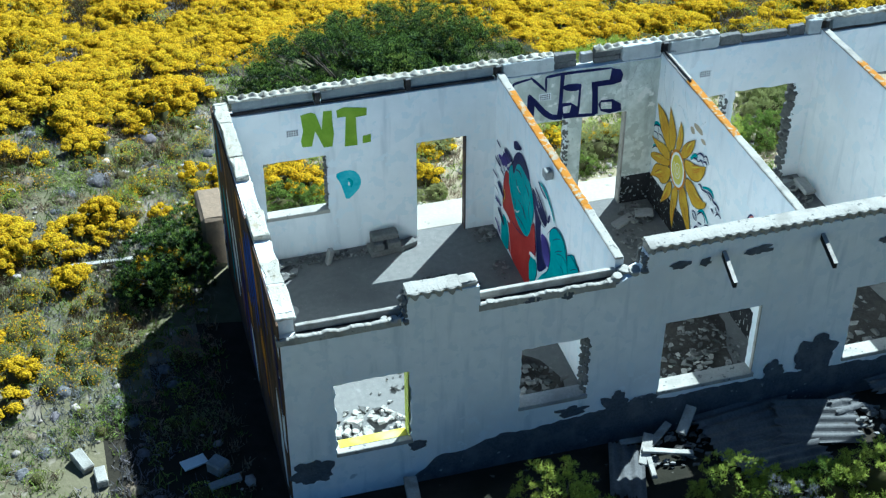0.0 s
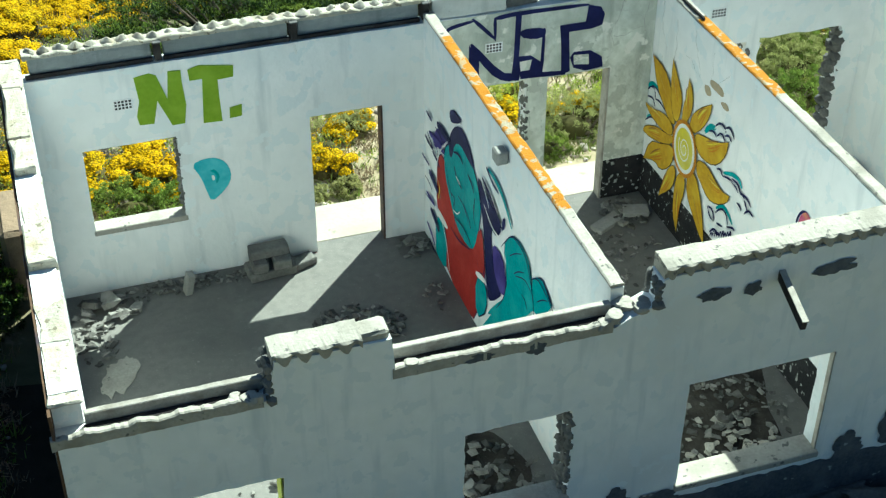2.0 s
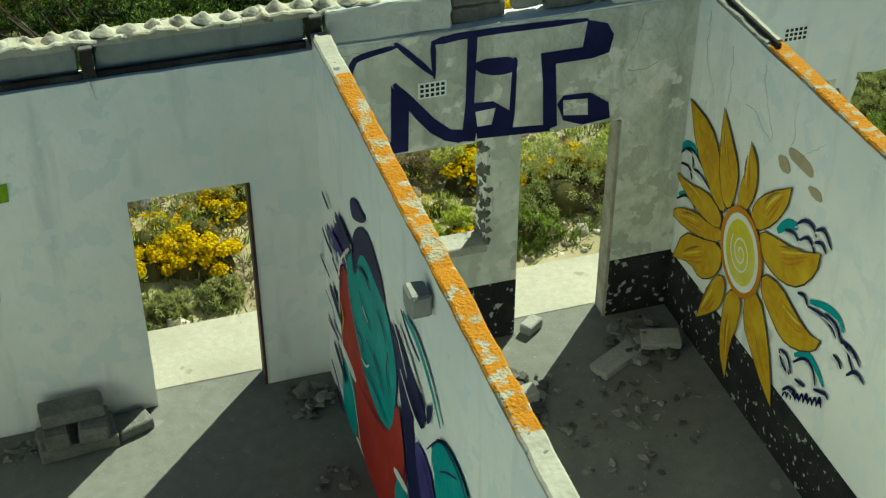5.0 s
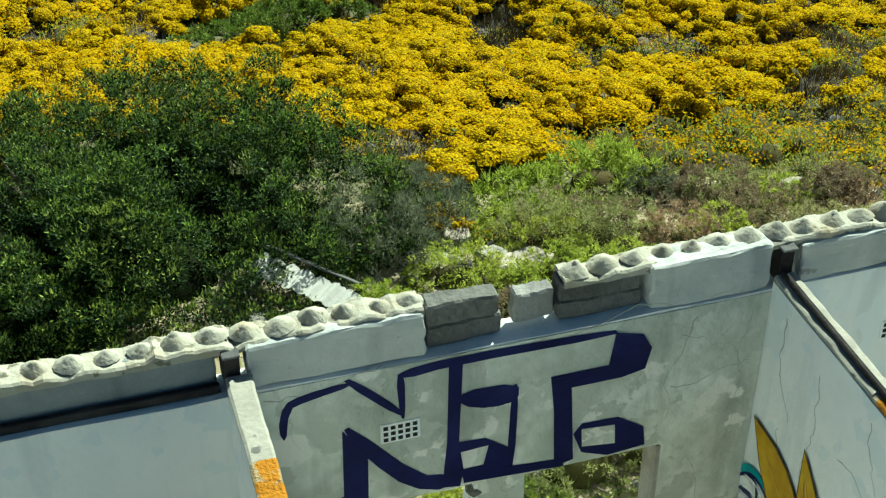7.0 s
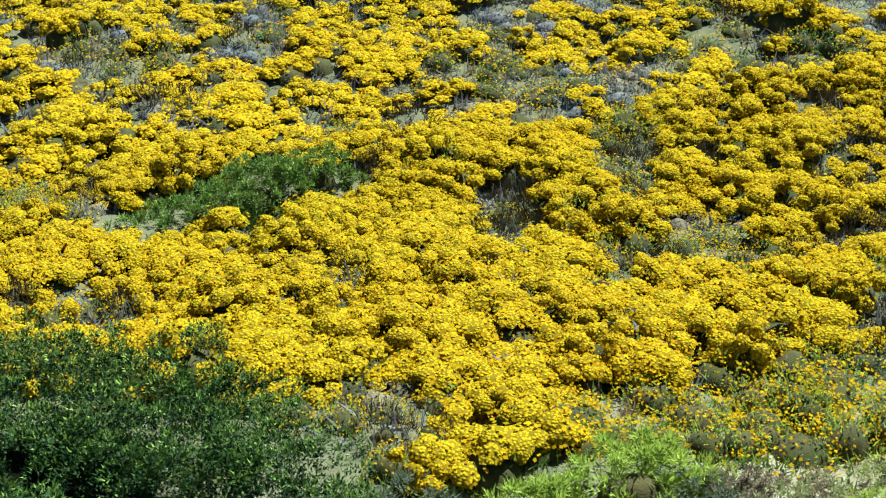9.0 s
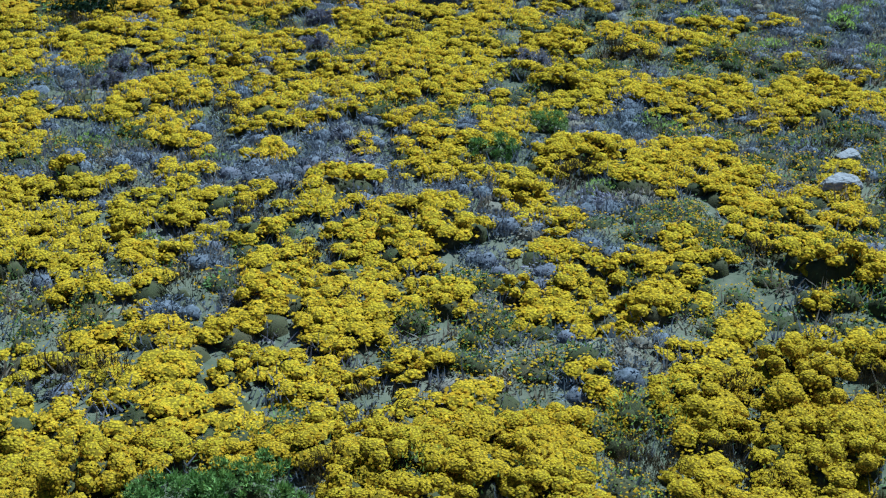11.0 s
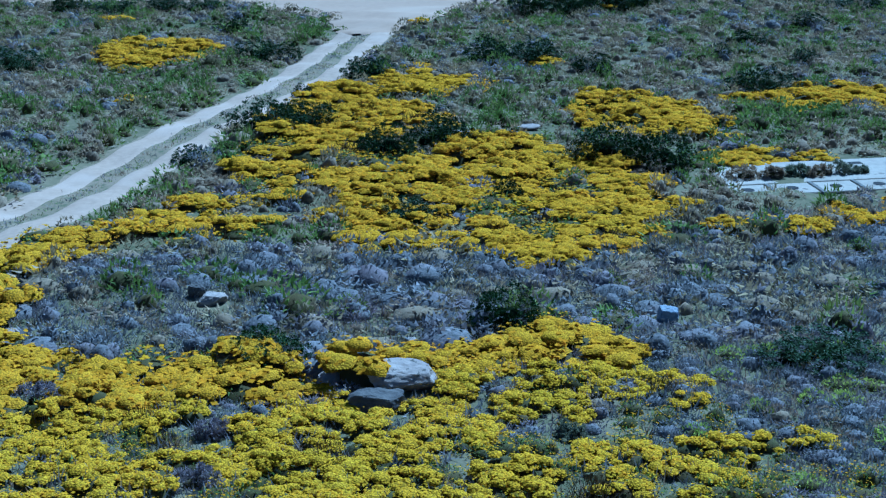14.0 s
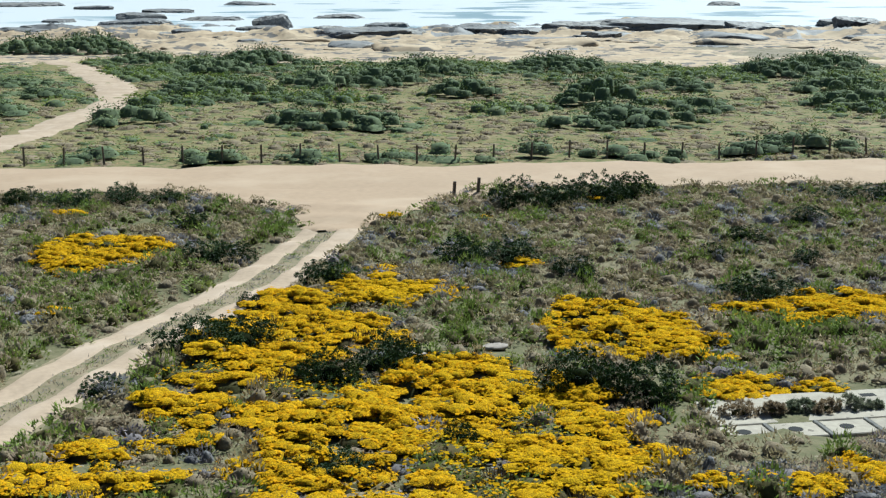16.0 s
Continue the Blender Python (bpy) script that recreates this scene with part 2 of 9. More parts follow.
# stem colour of the clump cores, kept dark for the shade inside
define("shaded_undergrowth", (0.075, 0.07, 0.024), (0.048, 0.047, 0.017), (0.1, 0.078, 0.034), fine=8, broad=1, bump=0.5, gloss=0.05)
define("leaf_stem", (0.1, 0.075, 0.035), (0.06, 0.05, 0.024), (0.15, 0.105, 0.05), fine=3, broad=0.6, rough=0.9, bump=0, island=0.5, translucent=0.1, gloss=0.05)
define("bark", (0.16, 0.13, 0.1), (0.1, 0.08, 0.06), fine=20, bump=0.5)
define("post_wood", (0.1, 0.085, 0.065), (0.16, 0.13, 0.1), fine=10, bump=0.3)
define("paint_green", (0.24, 0.36, 0.02), (0.2, 0.31, 0.015), (0.28, 0.4, 0.03), fine=20, broad=3, rough=0.6, bump=0.15)
define("paint_teal", (0.04, 0.33, 0.33), (0.028, 0.25, 0.265), (0.08, 0.4, 0.39), fine=18, broad=2.5, rough=0.6, bump=0.2, streak=(0.03, 0.22, 0.25))
define("paint_aqua", (0.1, 0.45, 0.5), (0.16, 0.52, 0.56), (0.07, 0.37, 0.43), fine=12, broad=5, rough=0.6, bump=0.2)
define("paint_navy", (0.008, 0.01, 0.055), (0.012, 0.014, 0.075), (0.02, 0.024, 0.11), fine=14, broad=3, rough=0.55, bump=0.15)
define("paint_purple", (0.06, 0.045, 0.22), (0.04, 0.03, 0.15), (0.1, 0.08, 0.3), fine=12, broad=3, rough=0.6, bump=0.15)
define("paint_red", (0.36, 0.03, 0.024), (0.29, 0.022, 0.018), (0.42, 0.06, 0.04), fine=14, broad=2, rough=0.6, bump=0.15)
define("paint_yellow", (0.58, 0.37, 0.018), (0.42, 0.24, 0.012), (0.62, 0.43, 0.03), fine=16, broad=4, rough=0.65, bump=0.25, streak=(0.4, 0.22, 0.012))
define("paint_bright_yellow", (0.66, 0.58, 0.04), (0.56, 0.47, 0.03), (0.7, 0.66, 0.2), fine=12, broad=3, rough=0.6, bump=0.2)
define("paint_lime", (0.38, 0.42, 0.06), (0.3, 0.34, 0.05), (0.42, 0.4, 0.15), fine=18, broad=4, rough=0.7, bump=0.3)
define("paint_white", (0.8, 0.8, 0.76), (0.74, 0.74, 0.7), fine=14, rough=0.6, bump=0.15)
define("paint_pink", (0.5, 0.1, 0.2), (0.4, 0.08, 0.16), (0.6, 0.3, 0.1), fine=8, broad=6, rough=0.6, bump=0.15)
define("paint_brown", (0.3, 0.16, 0.05), (0.22, 0.11, 0.035), fine=8, broad=2, rough=0.7, bump=0.2)
define("paint_blue", (0.03, 0.09, 0.45), (0.02, 0.06, 0.32), fine=8, broad=2, rough=0.6, bump=0.2)
define("dry_grassland", (0.21, 0.165, 0.085), (0.135, 0.13, 0.052), (0.25, 0.2, 0.115), fine=1.6, broad=0.12, bump=1.0, bump_scale=3, spots=(0.1, 0.115, 0.042), spot_scale=1.3, spot_edge=0.53, gloss=0.05)
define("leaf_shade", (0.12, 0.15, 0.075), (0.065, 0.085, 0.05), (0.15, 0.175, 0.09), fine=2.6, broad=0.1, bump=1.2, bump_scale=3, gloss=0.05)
define("slope_heath", (0.13, 0.125, 0.065), (0.085, 0.1, 0.045), (0.17, 0.15, 0.1), fine=1.3, broad=0.16, bump=1.0, bump_scale=4, spots=(0.3, 0.21, 0.01), spot_scale=1.1, spot_edge=0.6, gloss=0.05)
define("yard_sand", (0.3, 0.25, 0.16), (0.38, 0.32, 0.215), (0.2, 0.17, 0.095), fine=3.0, broad=0.6, bump=0.8, bump_scale=9, spots=(0.46, 0.43, 0.36), spot_scale=6.0, spot_edge=0.66, gloss=0.08)
define("house_shade_soil", (0.028, 0.025, 0.018), (0.045, 0.038, 0.027), (0.018, 0.018, 0.012), fine=3.5, broad=0.5, bump=0.9, bump_scale=9, spots=(0.1, 0.095, 0.08), spot_scale=6.0, spot_edge=0.69, gloss=0.05)
define("sheet_pale", (0.54, 0.53, 0.49), (0.47, 0.46, 0.43), (0.38, 0.37, 0.34), fine=16, broad=2, bump=0.3)
define("slab_cement", (0.38, 0.34, 0.27), (0.3, 0.27, 0.215), (0.23, 0.205, 0.165), fine=6, broad=0.8, bump=0.4, bump_scale=20, spots=(0.17, 0.15, 0.12), spot_scale=2.4, spot_edge=0.64)
define("parapet_plaster", (0.56, 0.57, 0.54), (0.47, 0.48, 0.455), (0.36, 0.37, 0.345), fine=8, broad=1.4, bump=0.5, bump_scale=22, streak=(0.33, 0.34, 0.32), spots=(0.26, 0.26, 0.24), spot_scale=5, spot_edge=0.66)
define("leaf_heath", (0.33, 0.27, 0.155), (0.24, 0.21, 0.105), (0.37, 0.295, 0.195), fine=1.2, broad=0.12, rough=0.9, bump=0, island=0.4, translucent=0.25, gloss=0.05)
define("thicket_shade", (0.012, 0.017, 0.007), (0.008, 0.011, 0.005), (0.018, 0.02, 0.009), fine=8, broad=1, bump=0.5, gloss=0.0)
define("plinth", (0.26, 0.19, 0.125), (0.2, 0.15, 0.1), (0.14, 0.11, 0.08), fine=14, broad=2, bump=0.5, bump_scale=25)
define("stone_blue", (0.26, 0.29, 0.34), (0.19, 0.215, 0.26), (0.31, 0.33, 0.36), fine=9, broad=1.8, bump=0.6, bump_scale=18)
define("dark_hole", (0.02, 0.02, 0.02), (0.03, 0.03, 0.03), bump=0)
define("crack", (0.38, 0.38, 0.34), (0.3, 0.3, 0.27), (0.44, 0.44, 0.4), fine=20, bump=0)

def flower_mat(name, heads, pale, gaps, size):
    """A close mat of small flower heads with dark gaps between them."""
    m = bpy.data.materials.new(name)
    m.use_nodes = True
    n, l = m.node_tree.nodes, m.node_tree.links
    bsdf = n["Principled BSDF"]
    geo = n.new("ShaderNodeNewGeometry")
    vo = n.new("ShaderNodeTexVoronoi")
    vo.inputs["Scale"].default_value = 1 / size
    l.new(geo.outputs["Position"], vo.inputs["Vector"])
    wide = n.new("ShaderNodeTexNoise")
    wide.inputs["Scale"].default_value, wide.inputs["Detail"].default_value = 0.9, 4.0
    l.new(geo.outputs["Position"], wide.inputs["Vector"])

    def mixed(fac, x, y):
        q = n.new("ShaderNodeMix")
        q.data_type = 'RGBA'
        l.new(fac, q.inputs["Factor"])
        for sock, v in ((q.inputs[6], x), (q.inputs[7], y)):
            if isinstance(v, tuple):
                sock.default_value = (*v, 1)
            else:
                l.new(v, sock)
        return q.outputs[2]

    def ranged(fac, lo, hi, a=0.0, b=1.0):
        r = n.new("ShaderNodeMapRange")
        for key, v in (("From Min", lo), ("From Max", hi), ("To Min", a), ("To Max", b)):
            r.inputs[key].default_value = v
        l.new(fac, r.inputs["Value"])
        return r.outputs[0]
    col = mixed(ranged(wide.outputs["Fac"], 0.35, 0.65), heads, pale)
    hsv = n.new("ShaderNodeHueSaturation")
    l.new(col, hsv.inputs["Color"])
    l.new(ranged(vo.outputs["Color"], 0, 1, 0.78, 1.16), hsv.inputs["Value"])
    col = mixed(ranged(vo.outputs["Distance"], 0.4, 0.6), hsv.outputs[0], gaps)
    l.new(col, bsdf.inputs["Base Color"])
    bsdf.inputs["Roughness"].default_value, bsdf.inputs["Specular IOR Level"].default_value = 0.95, 0.0
    bp = n.new("ShaderNodeBump")
    bp.inputs["Strength"].default_value, bp.inputs["Distance"].default_value = 0.7, 0.02
    l.new(ranged(vo.outputs["Distance"], 0.2, 0.7, 1.0, 0.0), bp.inputs["Height"])
    l.new(bp.outputs[0], bsdf.inputs["Normal"])
    MATS[name] = m


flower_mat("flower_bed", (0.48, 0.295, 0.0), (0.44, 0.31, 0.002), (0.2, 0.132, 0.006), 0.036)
flower_mat("flower_bed_lit", (0.53, 0.325, 0.0), (0.48, 0.335, 0.002), (0.22, 0.15, 0.006), 0.045)
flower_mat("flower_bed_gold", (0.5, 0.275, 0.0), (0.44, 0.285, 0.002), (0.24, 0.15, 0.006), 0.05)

# sea: pale broken water, foam in drifts
sea_mat = material("sea_water", (0.24, 0.3, 0.32), (0.17, 0.23, 0.25), (0.5, 0.54, 0.54), fine=0.25, broad=0.04, rough=0.35, bump=0.6,
                   bump_scale=0.6, spots=(0.54, 0.555, 0.55), spot_scale=0.035, spot_edge=0.4)
MATS["sea_water"] = sea_mat


# ---- mesh helpers ----
def mesh_object(name, verts, faces, materials, indices=None, smooth=False):
    me = bpy.data.meshes.new(name)
    me.from_pydata([tuple(v) for v in verts], [], [tuple(f) for f in faces])
    for m in materials:
        me.materials.append(m)
    if indices is not None:
        me.polygons.foreach_set("material_index", np.asarray(indices, dtype=np.int32))
    if smooth:
        me.polygons.foreach_set("use_smooth", np.ones(len(me.polygons), dtype=bool))
    me.update()
    return new(name, me)


def part(name, bm, material_, parent=None, label="", smooth=False):
    """One bmesh as one mesh object under a thing or a part."""
    me = bpy.data.meshes.new(name)
    bmesh.ops.recalc_face_normals(bm, faces=bm.faces)
    bm.to_mesh(me)
    bm.free()
    me.materials.append(material_)
    if smooth:
        me.polygons.foreach_set("use_smooth", np.ones(len(me.polygons), dtype=bool))
    ob = new(name, me)
    ob.parent = parent
    if label:
        ob["label"] = label
    return ob


def empty(name, at=(0, 0, 0), rz=0.0):
    ob = new(name)
    ob.matrix_basis = pose(*at, 0, 0, rz)
    return ob


def box(bm, x0, x1, y0, y1, z0, z1, bevel=0.0, jitter=0.0, rng=None):
    r = bmesh.ops.create_cube(bm, size=1.0, matrix=Matrix.Translation(((x0 + x1) / 2, (y0 + y1) / 2, (z0 + z1) / 2)) @
                              Matrix.Diagonal((x1 - x0, y1 - y0, z1 - z0, 1)))
    if bevel:
        edges = list({e for v in r["verts"] for e in v.link_edges})
        r = bmesh.ops.bevel(bm, geom=edges, offset=bevel, segments=1, affect='EDGES')
    if jitter:
        g = rng or random
        for v in r["verts"]:
            v.co += Vector((g.uniform(-1, 1), g.uniform(-1, 1), g.uniform(-1, 1))) * jitter
    return r["verts"]


def chunk(rng, sx, sy, sz, cuts=2):
    """An angular broken lump about the origin."""
    bm = bmesh.new()
    bmesh.ops.create_icosphere(bm, subdivisions=cuts, radius=0.5)
    seed = Vector((rng.uniform(0, 50), rng.uniform(0, 50), rng.uniform(0, 50)))
    for v in bm.verts:
        k = max(abs(v.co.x), abs(v.co.y), abs(v.co.z))
        co = v.co * (0.25 + 0.75 * 0.4 / max(k, 0.05))
        co *= 1 + 0.3 * noise.noise(v.co * 2.2 + seed) + 0.12 * noise.noise(v.co * 6 + seed)
        v.co = Vector((co.x * sx, co.y * sy, co.z * sz))
    return bm


def rock(rng, sx, sy, sz, cuts=3):
    """A weathered rock: a lumpy ball sheared by a few planes."""
    bm = bmesh.new()
    bmesh.ops.create_icosphere(bm, subdivisions=cuts + 1, radius=0.5)
    seed = Vector((rng.uniform(0, 50), rng.uniform(0, 50), rng.uniform(0, 50)))
    planes = [(Vector((rng.gauss(0, 1), rng.gauss(0, 1), rng.gauss(0, 0.6))).normalized(), rng.uniform(0.3, 0.44)) for _ in range(7)] + [(Vector((rng.uniform(-0.15, 0.15), -0.15, 1)).normalized(), 0.3)]
    for v in bm.verts:
        p = v.co * (1.05 + 0.3 * noise.noise(v.co * 2.2 + seed))
        for nrm, d in planes:
            over = p.dot(nrm) - d
            if over > 0:
                p -= nrm * over * 0.93
        p += v.co.normalized() * (0.035 * noise.noise(p * 9 + seed) + 0.02 * noise.noise(p * 22 + seed))
        v.co = Vector((p.x * sx * 1.35, p.y * sy * 1.35, p.z * sz * 1.35))
    return bm


# ---- terrain ----
S_AT = [-400, -60, -20, 0, 5, 9, 13, 15.5, 19.5, 23.5, 35, 42, 53, 65, 76, 90, 100, 115, 150, 250, 340, 385, 430, 3000]
Z_AT = [9, 1.5, 0.3, -0.1, -0.1, -0.15, -0.5, -1.2, -2.3, -3.3, -4.2, -4.7, -5.5, -6.2, -6.5, -7.1, -7.4, -7.5, -8.0, -8.8, -9.3, -10.1, -13, -20]
SEA_Z = -10.2


def ground_z(x, y):
    s = 0.254 * x + 0.967 * y
    z = np.interp(s, S_AT, Z_AT)
    near = np.interp(s, [-30, 5, 12, 25, 200], [1.0, 0.3, 0.5, 1.0, 1.0])
    wave = 0.12 * np.sin(0.31 * x + 0.7) * np.cos(0.27 * y) + 0.06 * np.sin(0.9 * x + 1.3 * y) + 0.05 * np.cos(1.7 * x - 0.8 * y)
    return z + wave * near


def make_ground():
    def lines(lo, a, b, hi, fine, grow):
        v = list(np.arange(a, b + 1e-6, fine))
        d = fine
        while v[-1] < hi:
            d *= grow
            v.append(v[-1] + d)
        d = fine
        while v[0] > lo:
            d *= grow
            v.insert(0, v[0] - d)
        return np.array(v)
    xs, ys = lines(-2500, -8, 60, 2500, 0.9, 1.25), lines(-600, -8, 130, 1500, 0.9, 1.2)
    gx, gy = np.meshgrid(xs, ys)
    gz = ground_z(gx, gy)
    inside = (gx > -0.1) & (gx < 14.7) & (gy > -0.1) & (gy < 6.3)
    gz = np.where(inside, np.minimum(gz, -0.25), gz)
    v = np.stack([gx.ravel(), gy.ravel(), gz.ravel()], 1)
    w, h = len(xs), len(ys)
    i = (np.arange(h - 1)[:, None] * w + np.arange(w - 1)[None, :]).ravel()
    f = np.stack([i, i + 1, i + w + 1, i + w], 1)
    mid = v[f].mean(1)
    along = 0.254 * mid[:, 0] + 0.967 * mid[:, 1]
    wide = np.interp(mid[:, 1], [-8, 7, 16, 26, 60, 130], [14, 16, 21.5, 23, 43.5, 87])
    off = ((mid[:, 0] < np.interp(mid[:, 1], [-8, 26, 30, 60, 130], [-5.5, -5.5, 2.5, 4, 5])) | (mid[:, 0] > wide) | (mid[:, 1] < -8)) & (along < 134)
    slot = np.where((along > 134) & (along < 270), 1, np.where(off, 2, np.where((along > 15) & (along <= 134), 5, 0)))
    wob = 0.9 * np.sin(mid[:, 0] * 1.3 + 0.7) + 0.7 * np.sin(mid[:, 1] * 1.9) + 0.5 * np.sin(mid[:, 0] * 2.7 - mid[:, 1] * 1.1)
    # soil darkened where the house shade falls, in front and beside the end wall
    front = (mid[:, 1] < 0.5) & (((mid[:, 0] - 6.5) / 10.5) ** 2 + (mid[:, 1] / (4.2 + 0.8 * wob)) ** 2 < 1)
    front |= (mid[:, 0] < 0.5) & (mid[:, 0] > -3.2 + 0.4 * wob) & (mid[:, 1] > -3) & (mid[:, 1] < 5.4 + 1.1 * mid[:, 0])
    yard = (mid[:, 0] > 3 + np.sin(mid[:, 1] * 2.1)) & (mid[:, 0] < 16) & (mid[:, 1] > 6) & (mid[:, 1] < 13 + 0.6 * np.sin(mid[:, 0] * 1.7))
    beside = (mid[:, 0] < 0.4) & (mid[:, 0] > -6.5) & (mid[:, 1] > -9) & (mid[:, 1] < 16) & (np.sin(mid[:, 0] * 1.9 + 1) + np.sin(mid[:, 1] * 1.4) > -1.1)
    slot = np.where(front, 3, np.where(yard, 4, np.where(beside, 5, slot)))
    ob = mesh_object("ground", v, f, [mat("ground"), mat("dry_grassland"), mat("slope_heath"), mat("house_shade_soil"), mat("yard_sand"), mat("heath_floor")], slot, smooth=True)
    tagged(ob, "sandy stony hillside sloping down to the sea", "ground", kind="structure")


make_ground()
sea = mesh_object("water", [(-4500, 300, SEA_Z), (4500, 300, SEA_Z), (4500, 4600, SEA_Z), (-4500, 4600, SEA_Z)], [(0, 1, 2, 3)], [mat("sea_water")])
tagged(sea, "pale foaming sea beyond the rocky shore", "sea", kind="structure")


def ribbon(name, pts, widths, material_, lift, label, category, step=2.0):
    """A strip that lies on the ground along a smooth line."""
    p = np.array(pts, float)
    d = np.concatenate([[0], np.cumsum(np.hypot(*np.diff(p, axis=0).T))])
    t = np.arange(0, d[-1], step)
    w = np.interp(t, d, widths)
    k = np.ones(7) / 7
    cx, cy = (np.convolve(np.pad(np.interp(t, d, p[:, j]), 3, mode='edge'), k, 'valid') for j in (0, 1))
    tx, ty = np.gradient(cx), np.gradient(cy)
    ln = np.hypot(tx, ty)
    nx, ny = -ty / ln, tx / ln
    rows, verts = 7, []
    rng = np.random.default_rng(len(pts) + int(abs(p[0, 0]) * 10))
    edge = rng.uniform(-0.06, 0.06, (len(t), 2)) * np.minimum(w, 4)[:, None]
    for j in range(rows):
        o = (j / (rows - 1) - 0.5) * w + (edge[:, 0] if j == 0 else edge[:, 1] if j == rows - 1 else 0)
        x, y = cx + nx * o, cy + ny * o
        z = ground_z(x, y) + lift - (0.12 if j in (0, rows - 1) else 0)
        verts.append(np.stack([x, y, z], 1))
    v = np.concatenate(verts)
    m = len(t)
    f = [(j * m + i, j * m + i + 1, (j + 1) * m + i + 1, (j + 1) * m + i) for j in range(rows - 1) for i in range(m - 1)]
    return tagged(mesh_object(name, v, f, [material_], smooth=True), label, category, kind="structure")


ROAD_LINE = [(-200, 178), (-40, 140.5), (10, 128.5), (43, 122), (75, 116.5), (140, 106), (300, 80)]
ribbon("road", ROAD_LINE, [13] * 7, mat("road_sand"), 0.17, "broad pale sandy gravel road running along the coast", "road")
ribbon("road_mouth", [(34.2, 118.0), (33.4, 114.0), (32.9, 112.0), (32.7, 110.6), (32.0, 108.3), (30.9, 105.8), (29.95, 103.7), (28.5, 100.6)], [30, 23, 16, 11.5, 8.0, 5.6, 4.4, 0.2], mat("road_sand"), 0.15,
       "flared sandy junction of track and road", "road", 0.5)
TRACK = [(30.2, 103.4), (28.7, 100.4), (27.4, 97.5), (26.1, 94.1), (24.9, 91.0), (23.4, 88.2), (21.9, 85.5), (19.0, 80), (16.2, 75), (13.3, 69.3), (11.7, 66), (2, 51), (-9, 35), (-30, 8)]


def rut(side):
    p = np.array(TRACK, float)
    t = np.gradient(p, axis=0)
    t /= np.hypot(t[:, 0], t[:, 1])[:, None]
    o = p + side * np.stack([-t[:, 1], t[:, 0]], 1)
    return [tuple(q) for q in o]


ribbon("verge", TRACK, [4.6] * len(TRACK), mat("verge_dust"), 0.05, "dusty trodden verge of the track", "verge", 0.8)
for side in (-1.08, 1.08):
    ribbon("track", rut(side), [1.5] * 5 + [1.36] * (len(TRACK) - 5), mat("track_sand"), 0.09, "pale sandy wheel rut through low scrub", "track", 0.8)
FAR_TRACK = [(3, 134.5), (6.0, 143), (9.6, 151.7), (13.3, 163.7), (17.0, 177.3), (19.6, 186.0), (21.2, 195.8), (21.5, 207.7), (20.9, 221.1), (19.5, 234.7), (15.7, 260.6), (10.7, 276.7), (4.2, 285.1), (-3.8, 292.5), (-40, 300)]
ribbon("track", FAR_TRACK,
       [8, 6, 4.2, 4, 4, 4.4, 5, 5.4, 5.6, 5.8, 6, 6, 6, 6, 6], mat("track_sand"), 0.16, "sandy track curving towards the shore", "track", 1.5)


# ---- building ----
FLOOR_Z, HEAD = 0.0, 2.05


def wall_mesh(axis, u0, u1, pos, thick, z0, top, openings, step=0.18, ragged=0.004, seed=1, cuts=()):
    """A plastered wall with real openings. axis: 'x' or 'y', along which it runs; top: a function of u; openings: (u0, u1, z0, z1, raggedness)."""
    rng = random.Random(seed)
    ucuts = sorted({u0, u1, *cuts, *[o[0] for o in openings], *[o[1] for o in openings]})
    zcuts = sorted({z0, *[o[2] for o in openings if o[2] > z0], *[o[3] for o in openings]})
    ztop = 2.95

    def fill(cuts, end):
        out = []
        for a, b in zip(cuts, cuts[1:] + ([end] if end else [])):
            k = max(1, round((b - a) / step))
            out += [a + (b - a) * i / k for i in range(k)]
        return out + [end if end else cuts[-1]]
    us, zs = fill(ucuts, None), fill(zcuts, ztop)
    nu, nz = len(us), len(zs) + 1

    def solid(i, j):
        if not (0 <= i < nu - 1 and 0 <= j < nz - 1):
            return False
        cu = (us[i] + us[i + 1]) / 2
        cz = (zs[j] + zs[j + 1]) / 2 if j < nz - 2 else ztop + 0.01
        return not any(a < cu < b and c < cz < d for a, b, c, d, _ in openings)
    bm = bmesh.new()
    vert = {}

    def v(i, j, s):
        if (i, j, s) not in vert:
            u = us[i]
            z = zs[j] if j < nz - 1 else top(u)
            rag = max([r for a, b, c, d, r in openings if a - 1e-6 <= u <= b + 1e-6 and c - 1e-6 <= z <= d + 1e-6] + [0.0])
            h = noise.noise(Vector((u * 2.3, z * 2.3, seed * 7.7 + s * 3.1)))
            du = rng.uniform(-1, 1) * rag
            dz = rng.uniform(-1, 1) * rag * 0.6
            if j == 0:
                dz = 0
            n = pos + (thick if s else 0) + h * ragged
            vert[(i, j, s)] = bm.verts.new((u + du, n, z + dz) if axis == 'x' else (n, u + du, z + dz))
        return vert[(i, j, s)]
    for i in range(nu - 1):
        for j in range(nz - 1):
            if not solid(i, j):
                continue
            for s in (0, 1):
                bm.faces.new([v(i, j, s), v(i + 1, j, s), v(i + 1, j + 1, s), v(i, j + 1, s)])
            for (di, dj, a, b) in ((-1, 0, (i, j), (i, j + 1)), (1, 0, (i + 1, j), (i + 1, j + 1)), (0, -1, (i, j), (i + 1, j)), (0, 1, (i, j + 1), (i + 1, j + 1))):
                if not solid(i + di, j + dj):
                    bm.faces.new([v(*a, 0), v(*b, 0), v(*b, 1), v(*a, 1)])
    return bm


def rough_top(base, amp, seed, freq=3.0):
    return lambda u: base + amp * noise.noise(Vector((u * freq, seed * 3.3, 0.5)))


